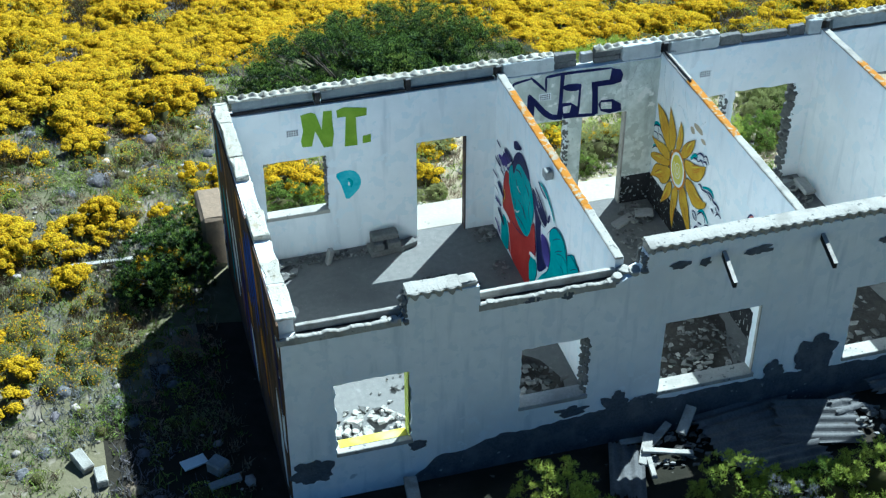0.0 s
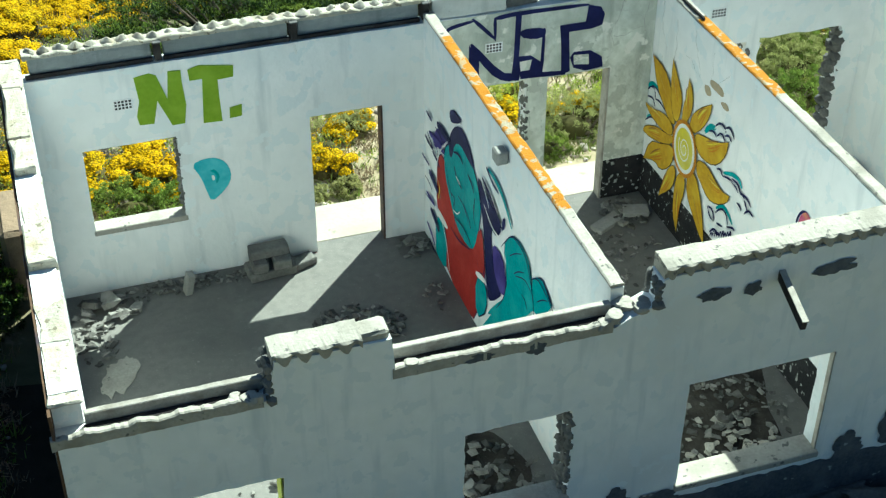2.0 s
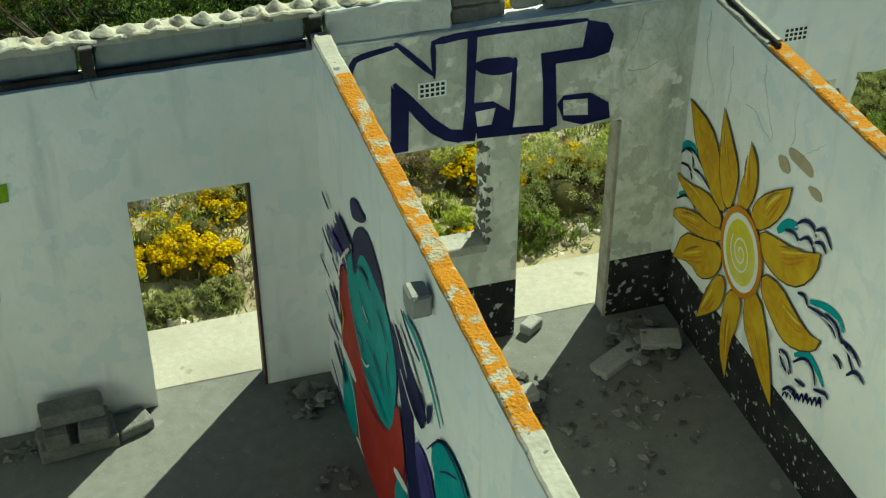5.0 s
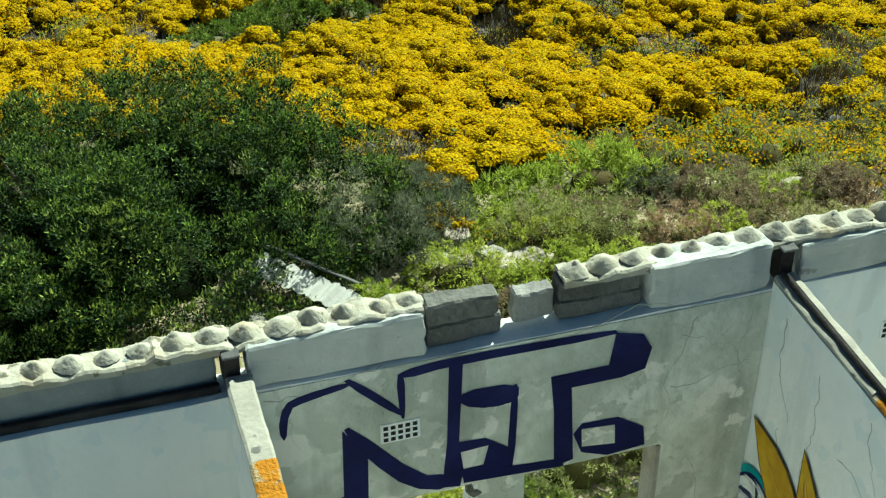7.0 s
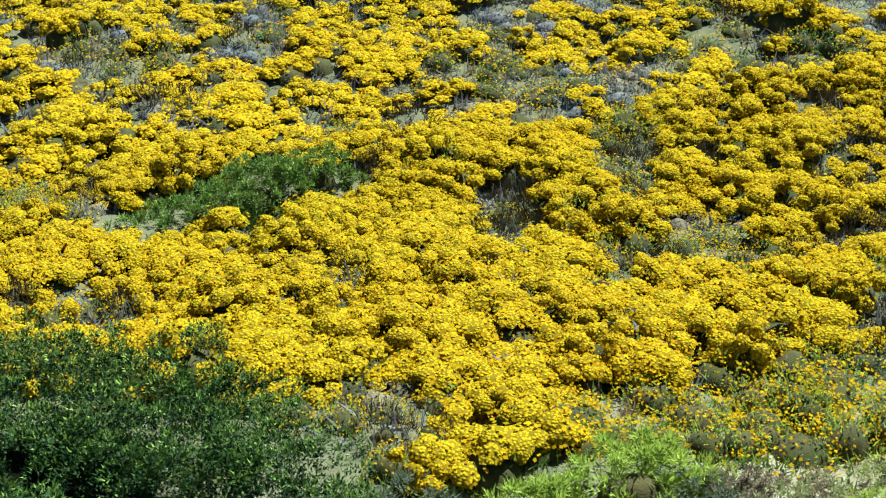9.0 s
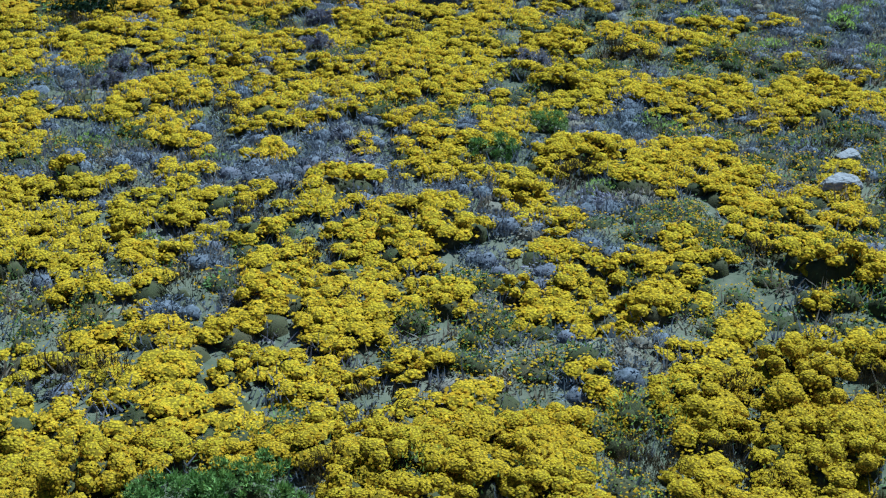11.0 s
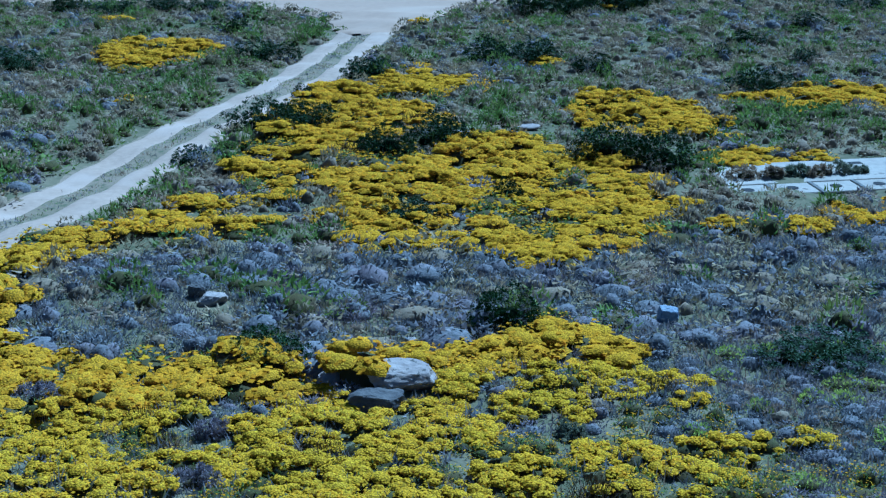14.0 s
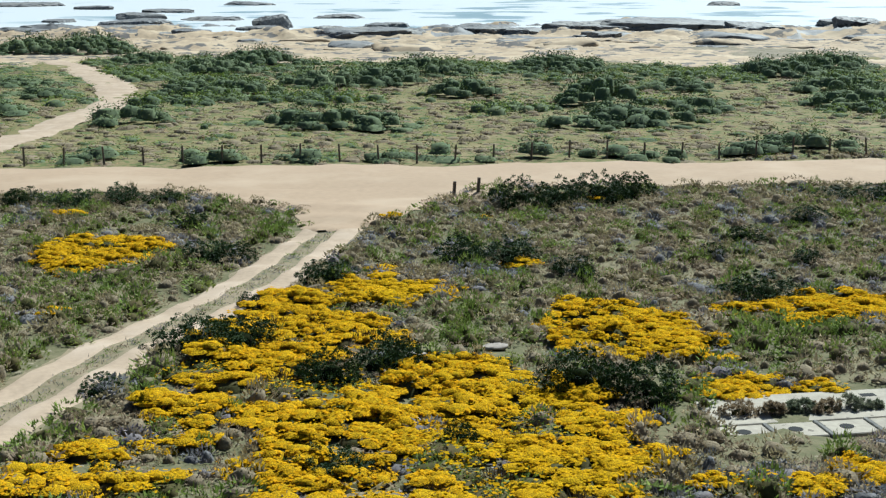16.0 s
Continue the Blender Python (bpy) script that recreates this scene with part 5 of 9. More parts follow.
brush(mural, 'paint_white', 0.020, [(5.5, 1.38), (5.41, 1.6), (5.19, 1.76)])
brush(mural, 'paint_navy', 0.020, [(3.87, 1.86), (3.93, 1.63), (3.85, 1.47)])
brush(mural, 'paint_white', 0.020, [(4.65, 1.18), (4.51, 1.2), (4.4, 1.31)])
brush(mural, 'paint_navy', 0.022, [(2.97, 1.79), (2.71, 2.12), (2.5, 2.18), (2.24, 2.16), (2.1, 1.97), (2.0, 1.8), (1.94, 1.54)])
brush(mural, 'paint_navy', 0.016, [(2.7, 1.85), (2.56, 1.98), (2.36, 2.11)])
brush(mural, 'paint_navy', 0.016, [(2.57, 1.7), (2.43, 1.83), (2.26, 1.93)])
brush(mural, 'paint_navy', 0.016, [(2.51, 1.71), (2.23, 1.87), (2.03, 1.82)])
brush(mural, 'paint_navy', 0.016, [(2.88, 1.77), (2.77, 1.52), (2.82, 1.17), (3.06, 0.85)])
brush(mural, 'paint_navy', 0.016, [(2.33, 1.6), (2.21, 1.6), (2.15, 1.52)])
brush(mural, 'paint_navy', 0.020, [(2.06, 1.99), (1.91, 2.12), (1.68, 2.1), (1.45, 2.03)])
brush(mural, 'paint_navy', 0.016, [(1.88, 1.82), (1.74, 1.96), (1.6, 2.04)])
brush(mural, 'paint_purple', 0.030, [(3.12, 1.59), (2.92, 1.47), (2.82, 1.28)])
brush(mural, 'paint_purple', 0.030, [(5.48, 1.74), (5.28, 1.69), (5.23, 1.55)])
brush(mural, 'paint_navy', 0.030, [(5.69, 1.69), (5.53, 1.63), (5.41, 1.54)])
brush(mural, 'paint_navy', 0.030, [(5.36, 1.95), (5.15, 1.94), (5.03, 1.89)])
brush(mural, 'paint_navy', 0.020, [(5.79, 0.98), (5.57, 0.97), (5.49, 0.91)])
brush(mural, 'paint_navy', 0.020, [(5.76, 0.71), (5.54, 0.73)])
brush(mural, 'paint_navy', 0.050, [(5.72, 1.98), (5.61, 1.97), (5.5, 1.96)])
brush(mural, 'paint_navy', 0.060, [(5.78, 1.6), (5.65, 1.57), (5.47, 1.57)])
brush(mural, 'paint_purple', 0.100, [(5.6, 1.74), (5.27, 1.78), (5.0, 1.79)])
brush(mural, 'paint_navy', 0.110, [(5.29, 2.05), (5.04, 2.06), (4.81, 2.05)])
brush(mural, 'paint_navy', 0.040, [(5.94, 1.24), (5.75, 1.24), (5.6, 1.24)])
brush(mural, 'paint_navy', 0.120, [(5.62, 1.15), (5.42, 1.12), (5.25, 1.05)])
brush(mural, 'paint_purple', 0.060, [(5.73, 0.77), (5.55, 0.76), (5.37, 0.77)])
brush(mural, 'paint_navy', 0.110, [(5.56, 0.61), (5.38, 0.57), (5.2, 0.47)])
brush(mural, 'paint_purple', 0.060, [(5.71, 0.3), (5.53, 0.24), (5.37, 0.14)])
brush(mural, 'paint_navy', 0.040, [(5.58, 0.08), (5.44, 0.04), (5.33, 0.02)])
brush(mural, 'paint_navy', 0.050, [(5.47, 1.53), (5.3, 1.52), (5.18, 1.47)])
brush(mural, 'paint_white', 0.028, [(5.29, 1.13), (5.3, 1.47), (5.17, 1.73), (4.87, 2.03)])
brush(mural, 'paint_white', 0.022, [(4.77, 0.15), (4.9, 0.55), (5.11, 0.73)])
brush(mural, 'paint_navy', 0.060, [(3.63, 2.29), (3.38, 2.23), (3.14, 2.11), (2.97, 2.03)])
brush(mural, 'paint_navy', 0.050, [(3.5, 2.51), (3.29, 2.43), (3.09, 2.42)])
brush(mural, 'paint_white', 0.022, [(3.55, 1.98), (3.26, 1.83), (3.03, 1.87)])
brush(mural, 'paint_white', 0.022, [(3.81, 2.32), (3.56, 2.2), (3.38, 2.04)])
brush(sun_mural, 'paint_navy', 0.035, [(2.06, 1.88), (2.1, 2.05), (2.02, 2.22), (1.91, 2.26), (1.81, 2.17), (1.8, 2.03)])
brush(sun_mural, 'paint_navy', 0.03, [(2.0, 1.96), (1.99, 2.1), (1.94, 2.15), (1.89, 2.08), (1.92, 1.98)])
brush(sun_mural, 'paint_green', 0.03, [(1.97, 1.98), (1.95, 2.08), (1.91, 2.06)])
for k in range(9):
    a, b = 3.86 - 0.055 * k, 0.62 + 0.035 * k
    brush(sun_mural, 'paint_navy', 0.022, [(a, b), (a - 0.03, b + 0.1 + 0.02 * (k % 3)), (a - 0.06, b + 0.03)])
tagged(flat_paint('bare_patch', [(4.35, 2.62), (4.2, 2.66), (4.0, 2.65), (3.98, 2.55), (4.16, 2.54), (4.33, 2.54)], 'x', 8.158, 'sand_patch', None, 0.001), 'tan patch where the paint has flaked off', 'patch', kind='structure')
tagged(flat_paint('bare_patch', [(4.48, 2.48), (4.33, 2.53), (4.26, 2.42), (4.41, 2.37)], 'x', 8.158, 'sand_patch', None, 0.001), 'tan patch where the paint has flaked off', 'patch', kind='structure')
tagged(flat_paint('bare_patch', [(4.06, 2.47), (3.88, 2.54), (3.81, 2.46), (3.94, 2.42)], 'x', 8.158, 'sand_patch', None, 0.001), 'tan patch where the paint has flaked off', 'patch', kind='structure')
brush(sun_mural, 'paint_teal', 0.070, [(5.93, 1.67), (5.79, 1.8), (5.6, 1.78), (5.43, 1.71)])
brush(sun_mural, 'paint_teal', 0.050, [(5.87, 1.23), (5.68, 1.38), (5.5, 1.33)])
brush(sun_mural, 'paint_teal', 0.080, [(4.3, 1.9), (4.18, 2.06), (4.05, 2.1)])
brush(sun_mural, 'paint_teal', 0.060, [(3.74, 1.65), (3.55, 1.75), (3.37, 1.79), (3.28, 1.71)])
brush(sun_mural, 'paint_teal', 0.060, [(3.8, 1.09), (3.64, 1.24), (3.49, 1.2), (3.38, 1.12)])
brush(sun_mural, 'paint_white', 0.016, [(5.97, 1.56), (5.86, 1.68), (5.73, 1.67), (5.72, 1.56)])
brush(sun_mural, 'paint_navy', 0.030, [(5.93, 1.61), (5.82, 1.73), (5.7, 1.73), (5.68, 1.61)])
brush(sun_mural, 'paint_white', 0.016, [(5.85, 1.69), (5.72, 1.73), (5.6, 1.69), (5.46, 1.62)])
brush(sun_mural, 'paint_navy', 0.030, [(5.81, 1.74), (5.69, 1.78), (5.57, 1.74), (5.42, 1.67)])
brush(sun_mural, 'paint_white', 0.016, [(5.93, 1.48), (5.77, 1.55), (5.71, 1.45)])
brush(sun_mural, 'paint_navy', 0.030, [(5.89, 1.54), (5.73, 1.6), (5.67, 1.5)])
brush(sun_mural, 'paint_white', 0.016, [(5.71, 1.56), (5.58, 1.6), (5.38, 1.55)])
brush(sun_mural, 'paint_navy', 0.030, [(5.67, 1.61), (5.55, 1.65), (5.35, 1.6)])
brush(sun_mural, 'paint_white', 0.016, [(5.93, 1.11), (5.79, 1.26), (5.65, 1.27), (5.59, 1.21)])
brush(sun_mural, 'paint_navy', 0.030, [(5.89, 1.17), (5.75, 1.31), (5.61, 1.32), (5.55, 1.27)])
brush(sun_mural, 'paint_white', 0.016, [(4.08, 2.08), (4.0, 2.17), (3.89, 2.2), (3.82, 2.14)])
brush(sun_mural, 'paint_navy', 0.030, [(4.06, 2.13), (3.98, 2.22), (3.86, 2.24), (3.8, 2.18)])
brush(sun_mural, 'paint_white', 0.016, [(3.84, 2.19), (3.75, 2.27), (3.62, 2.17)])
brush(sun_mural, 'paint_navy', 0.030, [(3.82, 2.23), (3.73, 2.31), (3.6, 2.21)])
brush(sun_mural, 'paint_white', 0.016, [(4.23, 1.93), (4.12, 1.99), (4.02, 1.96)])
brush(sun_mural, 'paint_navy', 0.030, [(4.2, 1.98), (4.09, 2.04), (4.0, 2.0)])
brush(sun_mural, 'paint_white', 0.016, [(4.03, 1.98), (3.93, 2.08), (3.84, 2.04), (3.82, 2.0)])
brush(sun_mural, 'paint_navy', 0.030, [(4.0, 2.02), (3.91, 2.12), (3.82, 2.09), (3.79, 2.04)])
brush(sun_mural, 'paint_white', 0.016, [(3.83, 2.09), (3.75, 2.15), (3.67, 2.1)])
brush(sun_mural, 'paint_navy', 0.030, [(3.81, 2.13), (3.73, 2.19), (3.65, 2.14)])
brush(sun_mural, 'paint_white', 0.016, [(3.92, 1.56), (3.83, 1.62), (3.77, 1.55)])
brush(sun_mural, 'paint_navy', 0.030, [(3.9, 1.61), (3.81, 1.66), (3.75, 1.6)])
brush(sun_mural, 'paint_white', 0.016, [(3.77, 1.55), (3.59, 1.63), (3.42, 1.61), (3.37, 1.57)])
brush(sun_mural, 'paint_navy', 0.030, [(3.75, 1.6), (3.56, 1.67), (3.4, 1.65), (3.35, 1.61)])
brush(sun_mural, 'paint_white', 0.016, [(3.56, 1.65), (3.4, 1.68), (3.34, 1.62), (3.29, 1.58)])
brush(sun_mural, 'paint_navy', 0.030, [(3.53, 1.7), (3.38, 1.72), (3.32, 1.67), (3.27, 1.62)])
brush(sun_mural, 'paint_white', 0.016, [(3.32, 1.61), (3.22, 1.59), (3.16, 1.51), (3.11, 1.48)])
brush(sun_mural, 'paint_navy', 0.030, [(3.3, 1.65), (3.2, 1.64), (3.14, 1.56), (3.09, 1.52)])
brush(sun_mural, 'paint_white', 0.016, [(3.3, 1.61), (3.16, 1.62), (3.04, 1.57)])
brush(sun_mural, 'paint_navy', 0.030, [(3.27, 1.65), (3.14, 1.67), (3.02, 1.61)])
brush(sun_mural, 'paint_white', 0.016, [(3.17, 1.39), (3.08, 1.5), (2.96, 1.48)])
brush(sun_mural, 'paint_navy', 0.030, [(3.15, 1.43), (3.06, 1.55), (2.94, 1.52)])
brush(sun_mural, 'paint_white', 0.016, [(3.36, 1.42), (3.28, 1.42), (3.24, 1.38)])
brush(sun_mural, 'paint_navy', 0.030, [(3.34, 1.47), (3.26, 1.47), (3.22, 1.43)])
brush(sun_mural, 'paint_white', 0.016, [(4.02, 0.94), (3.95, 0.84), (3.83, 0.84)])
brush(sun_mural, 'paint_navy', 0.030, [(4.0, 0.99), (3.92, 0.89), (3.81, 0.89)])
brush(sun_mural, 'paint_white', 0.016, [(4.02, 0.95), (3.9, 0.97), (3.82, 0.86)])
brush(sun_mural, 'paint_navy', 0.030, [(3.99, 1.0), (3.87, 1.03), (3.79, 0.91)])
brush(sun_mural, 'paint_white', 0.016, [(3.81, 0.98), (3.68, 1.14), (3.56, 1.14), (3.5, 1.01)])
brush(sun_mural, 'paint_navy', 0.030, [(3.79, 1.03), (3.66, 1.19), (3.53, 1.18), (3.47, 1.06)])
brush(sun_mural, 'paint_white', 0.016, [(3.89, 0.64), (3.79, 0.76), (3.64, 0.72)])
brush(sun_mural, 'paint_navy', 0.030, [(3.86, 0.69), (3.77, 0.81), (3.62, 0.78)])
brush(sun_mural, 'paint_white', 0.016, [(3.75, 0.86), (3.61, 0.9)])
brush(sun_mural, 'paint_navy', 0.030, [(3.73, 0.91), (3.59, 0.95)])
brush(sun_mural, 'paint_white', 0.016, [(3.51, 0.98), (3.36, 1.05), (3.32, 1.03)])
brush(sun_mural, 'paint_navy', 0.030, [(3.48, 1.02), (3.34, 1.1), (3.29, 1.08)])


# fine cracks in the plaster of the middle room
def crack(axis, pos, start, turn, length, width, seed):
    """A jagged, tapering crack on a wall whose face looks along minus the axis."""
    rng = random.Random(seed)
    a, n = radians(turn), max(5, int(length / 0.045))
    p = Vector((*start, 0))
    left, right = [], []
    for k in range(n + 1):
        w = width * 0.4 * rng.uniform(0.5, 1.2) * (1 - 0.8 * k / n)
        d = Vector((math.cos(a), math.sin(a), 0))
        left.append((p.x - d.y * w, p.y + d.x * w))
        right.append((p.x + d.y * w, p.y - d.x * w))
        a = radians(turn) + rng.uniform(-0.6, 0.6)
        p = p + Vector((math.cos(a), math.sin(a), 0)) * length / n
    tagged(flat_paint("crack", left + right[::-1], axis, pos, "crack", None, 0.001, rounds=0), "fine dark crack in the stained plaster", "crack", kind="structure")


for k, (u, z, turn, length, width) in enumerate(((5.2, 3.03, 1, 1.2, 0.012), (6.5, 3.04, -1, 1.5, 0.014), (7.7, 3.02, -92, 0.8, 0.009), (7.95, 2.75, -80, 0.9, 0.007), (7.58, 2.52, 4, 0.55, 0.008), (7.75, 1.9, -85, 0.7, 0.006), (7.62, 2.9, -30, 0.4, 0.006),
                                                 (8.05, 3.0, -95, 0.6, 0.008), (6.55, 2.02, -70, 0.5, 0.007), (5.3, 2.95, -75, 0.35, 0.006), (6.45, 1.6, -95, 0.6, 0.006))):
    crack('y', 5.9018, (u, z), turn, length, width, 50 + k)
for k, (u, z, turn, length, width) in enumerate(((5.7, 3.05, -105, 0.7, 0.009), (5.3, 2.95, -95, 0.9, 0.007), (4.8, 3.05, -110, 0.6, 0.008), (4.3, 3.0, -88, 0.5, 0.006), (5.6, 2.3, -95, 0.6, 0.006), (3.9, 2.9, -60, 0.5, 0.006), (5.0, 2.6, -170, 0.5, 0.006))):
    crack('x', 8.1514, (u, z), turn, length, width, 80 + k)

# peeled plaster low on the front wall
rng = random.Random(5)
depth = 0.0045
for cx, cz, sx, sz in ((0.35, 0.42, 0.3, 0.22), (1.95, 0.55, 0.14, 0.1), (5.1, 0.62, 0.22, 0.22), (5.55, 0.5, 0.3, 0.14), (4.4, 0.62, 0.25, 0.1),
                       (8.5, 0.8, 0.36, 0.4), (7.8, 0.62, 0.2, 0.2), (5.95, 3.1, 0.16, 0.07), (6.35, 3.08, 0.1, 0.07), (7.2, 3.12, 0.22, 0.08), (4.2, 2.92, 0.1, 0.07), (3.7, 2.95, 0.12, 0.05), (9.5, 2.9, 0.25, 0.1)):
    pts = []
    for i in range(36):
        a = i * math.pi / 18
        r = 1 + 0.55 * noise.noise(Vector((math.cos(a) * 1.8 + cx * 3, math.sin(a) * 1.8, cz * 5))) + rng.uniform(-0.1, 0.1)
        pts.append((cx + sx * r * math.cos(a), max(cz + sz * r * math.sin(a), -0.4)))
    depth += 0.0007
    tagged(flat_paint("bare_patch", pts, 'y', -depth, "peeled", None, 0.003, rounds=0), "dark bare patch where plaster has peeled off", "patch", kind="structure")

# dark peeled base along the foot of the front wall
bm = bmesh.new()
foot = []
for k in range(150):
    x = 1.9 + k * 0.08
    z = float(np.interp(x, [1.9, 2.3, 3.4, 4.9, 7.8, 9.2, 14], [-0.1, 0.24, 0.4, 0.5, 0.52, 0.46, 0.42])) + 0.1 * noise.noise(Vector((x * 1.7, 4.0, 0))) + 0.06 * noise.noise(Vector((x * 6.5, 8.0, 0)))
    foot.append((x, z))
low_row = [bm.verts.new((x, -0.0085, -0.4)) for x, z in foot]
top_row = [bm.verts.new((x, -0.0085, z)) for x, z in foot]
back_row = [bm.verts.new((x, -0.002, z + 0.004)) for x, z in foot]
for k in range(len(foot) - 1):
    bm.faces.new([low_row[k], low_row[k + 1], top_row[k + 1], top_row[k]])
    bm.faces.new([top_row[k], top_row[k + 1], back_row[k + 1], back_row[k]])
tagged(part("peeled_base", bm, mat("peeled")), "dark bare foot of the front wall where plaster has fallen", "patch", kind="structure")

# ---- rubble and loose things in the rooms ----
def shard(rng):
    """A flat angular piece of broken plaster or brick, about one long."""
    bm = bmesh.new()
    n = rng.choice((4, 5, 5, 6))
    thick = rng.uniform(0.1, 0.26)
    ring_, top = [], []
    for i in range(n):
        a = 2 * math.pi * (i + rng.uniform(-0.3, 0.3)) / n
        r = rng.uniform(0.34, 0.56)
        x, y = r * math.cos(a), r * math.sin(a) * 0.75
        ring_.append(bm.verts.new((x, y, -thick / 2 + rng.uniform(-0.04, 0.04))))
        top.append(bm.verts.new((x * rng.uniform(0.8, 1.0), y * rng.uniform(0.8, 1.0), thick / 2 + rng.uniform(-0.08, 0.08))))
    bm.faces.new(ring_[::-1])
    bm.faces.new(top)
    for i in range(n):
        bm.faces.new([ring_[i], ring_[(i + 1) % n], top[(i + 1) % n], top[i]])
    return bm


RUBBLE = []
for i in range(14):
    piece_bm = shard(random.Random(50 + i))
    piece_mesh = bpy.data.meshes.new("rubble_piece")
    piece_bm.to_mesh(piece_mesh)
    piece_bm.free()
    piece_mesh.materials.append(mat("rubble" if i < 7 else "mortar_white"))
    RUBBLE.append(piece_mesh)


def rubble_pile(name, cx, cy, z, rx, ry, n, size, height, label, seed, pale=False):
    """A heap of separate broken pieces."""
    rng = random.Random(seed)
    heap = empty(name, (cx, cy, z))
    n, size = int(n * 1.35), size * 0.85
    for i in range(n):
        a, r = rng.uniform(0, 6.28), math.sqrt(rng.random())
        x, y = rx * r * math.cos(a), ry * r * math.sin(a)
        k = size * rng.uniform(0.45, 1.5) * (1.25 - 0.5 * r)
        ob = new("rubble_piece", RUBBLE[rng.randrange(7) + (7 if pale and rng.random() < 0.8 else 0)])
        ob.parent = heap
        zz = height * (1 - r) * rng.random() + k * 0.16
        ob.matrix_basis = pose(x, y, zz, rng.uniform(-25, 25), rng.uniform(-25, 25), rng.uniform(0, 360)) @ Matrix.Diagonal((k, k, k, 1))
    return tagged(heap, label, "rubble")


rubble_pile("rubble_heap", 3.6, 4.15, 0, 0.62, 0.5, 120, 0.14, 0.16, "grey heap of broken plaster and brick shards on the floor", 1)
rubble_pile("rubble_heap", 4.75, 5.6, 0, 0.25, 0.22, 26, 0.14, 0.1, "small heap of broken plaster in the corner", 2)
rubble_pile("rubble_heap", 4.75, 4.5, 0, 0.2, 0.3, 16, 0.1, 0.05, "small scatter of plaster shards beside the painted partition", 3)
rubble_pile("rubble_heap", 3.0, 3.75, 0, 0.4, 0.3, 34, 0.15, 0.06, "thin spread of plaster shards on the floor", 16)
rubble_pile("rubble_heap", 1.6, 5.7, 0, 1.1, 0.15, 100, 0.1, 0.08, "row of plaster debris along the foot of the wall", 4)
rubble_pile("rubble_heap", 0.75, 5.45, 0, 0.42, 0.3, 22, 0.26, 0.14, "dark broken slabs in the corner", 5)
rubble_pile("rubble_heap", 0.55, 4.9, 0, 0.25, 0.5, 46, 0.13, 0.08, "tan broken plaster along the end wall", 51)
rubble_pile("rubble_heap", 2.4, 2.2, 0, 0.9, 0.7, 40, 0.12, 0.06, "scattered plaster shards on the cement floor", 6)
rubble_pile("rubble_heap", 1.4, 1.0, 0, 0.75, 0.6, 110, 0.2, 0.12, "pale broken plaster and bricks behind the window", 7, True)
rubble_pile("rubble_heap", 4.1, 1.2, 0.06, 0.75, 0.8, 110, 0.15, 0.2, "broken bricks and plaster heaped behind the window", 8)
rubble_pile("rubble_heap", 6.35, 5.1, 0, 0.35, 0.4, 40, 0.16, 0.08, "bricks and stones scattered inside the doorway", 9)
rubble_pile("rubble_heap", 7.75, 5.45, 0, 0.35, 0.35, 36, 0.2, 0.1, "broken slabs heaped in the corner by the black dado", 10)
rubble_pile("rubble_heap", 7.0, 4.6, 0, 0.9, 0.8, 90, 0.09, 0.04, "scattered stones on the cement floor", 11)
rubble_pile("rubble_heap", 6.8, 1.4, 0.04, 1.1, 1.0, 190, 0.13, 0.2, "dark rubble heap behind the wide window", 12)
rubble_pile("rubble_heap", 11.0, 5.3, 0, 0.3, 0.5, 40, 0.24, 0.15, "broken slabs piled beside the wall", 13)
rubble_pile("rubble_heap", 9.8, 1.6, 0, 0.9, 0.9, 70, 0.24, 0.2, "rubble heaped behind the window", 14)


def soil_heap(cx, cy, rx, ry, tall, seed):
    """Dark soil and dust drifted over the floor, with an uneven edge."""
    bm = bmesh.new()
    rings, seg = 9, 36
    rows = []
    for i in range(1, rings + 1):
        row = []
        for k in range(seg):
            a = 2 * math.pi * k / seg
            r = i / rings * (1 + 0.22 * noise.noise(Vector((math.cos(a) * 1.6, math.sin(a) * 1.6, seed))))
            x, y = cx + rx * r * math.cos(a), cy + ry * r * math.sin(a)
            z = tall * max(0.0, 1 - (i / rings) ** 2) * (0.75 + 0.6 * noise.noise(Vector((x * 3, y * 3, seed)))) + 0.03 * noise.noise(Vector((x * 9, y * 9, seed))) * (1 - i / rings)
            row.append(bm.verts.new((x, y, max(z, 0.002) if i < rings else -0.003)))
        rows.append(row)
    top = bm.verts.new((cx, cy, tall * 0.8))
    for k in range(seg):
        bm.faces.new([top, rows[0][k], rows[0][(k + 1) % seg]])
        for a, b in zip(rows, rows[1:]):
            bm.faces.new([a[k], b[k], b[(k + 1) % seg], a[(k + 1) % seg]])
    tagged(part("soil_heap", bm, mat("soil"), smooth=True), "dark soil and dust drifted over the cement floor", "soil")


soil_heap(6.68, 1.75, 1.22, 1.35, 0.16, 2.0)
soil_heap(3.95, 1.35, 0.8, 0.9, 0.14, 5.0)
soil_heap(9.8, 1.7, 1.25, 1.3, 0.15, 8.0)
rubble_pile("rubble_heap", 6.6, 2.0, 0.1, 1.0, 0.6, 60, 0.13, 0.05, "broken plaster and brick on dark soil", 41)
rubble_pile("rubble_heap", 6.9, 1.0, 0.08, 0.7, 0.5, 40, 0.14, 0.06, "broken plaster and brick on dark soil", 42, True)


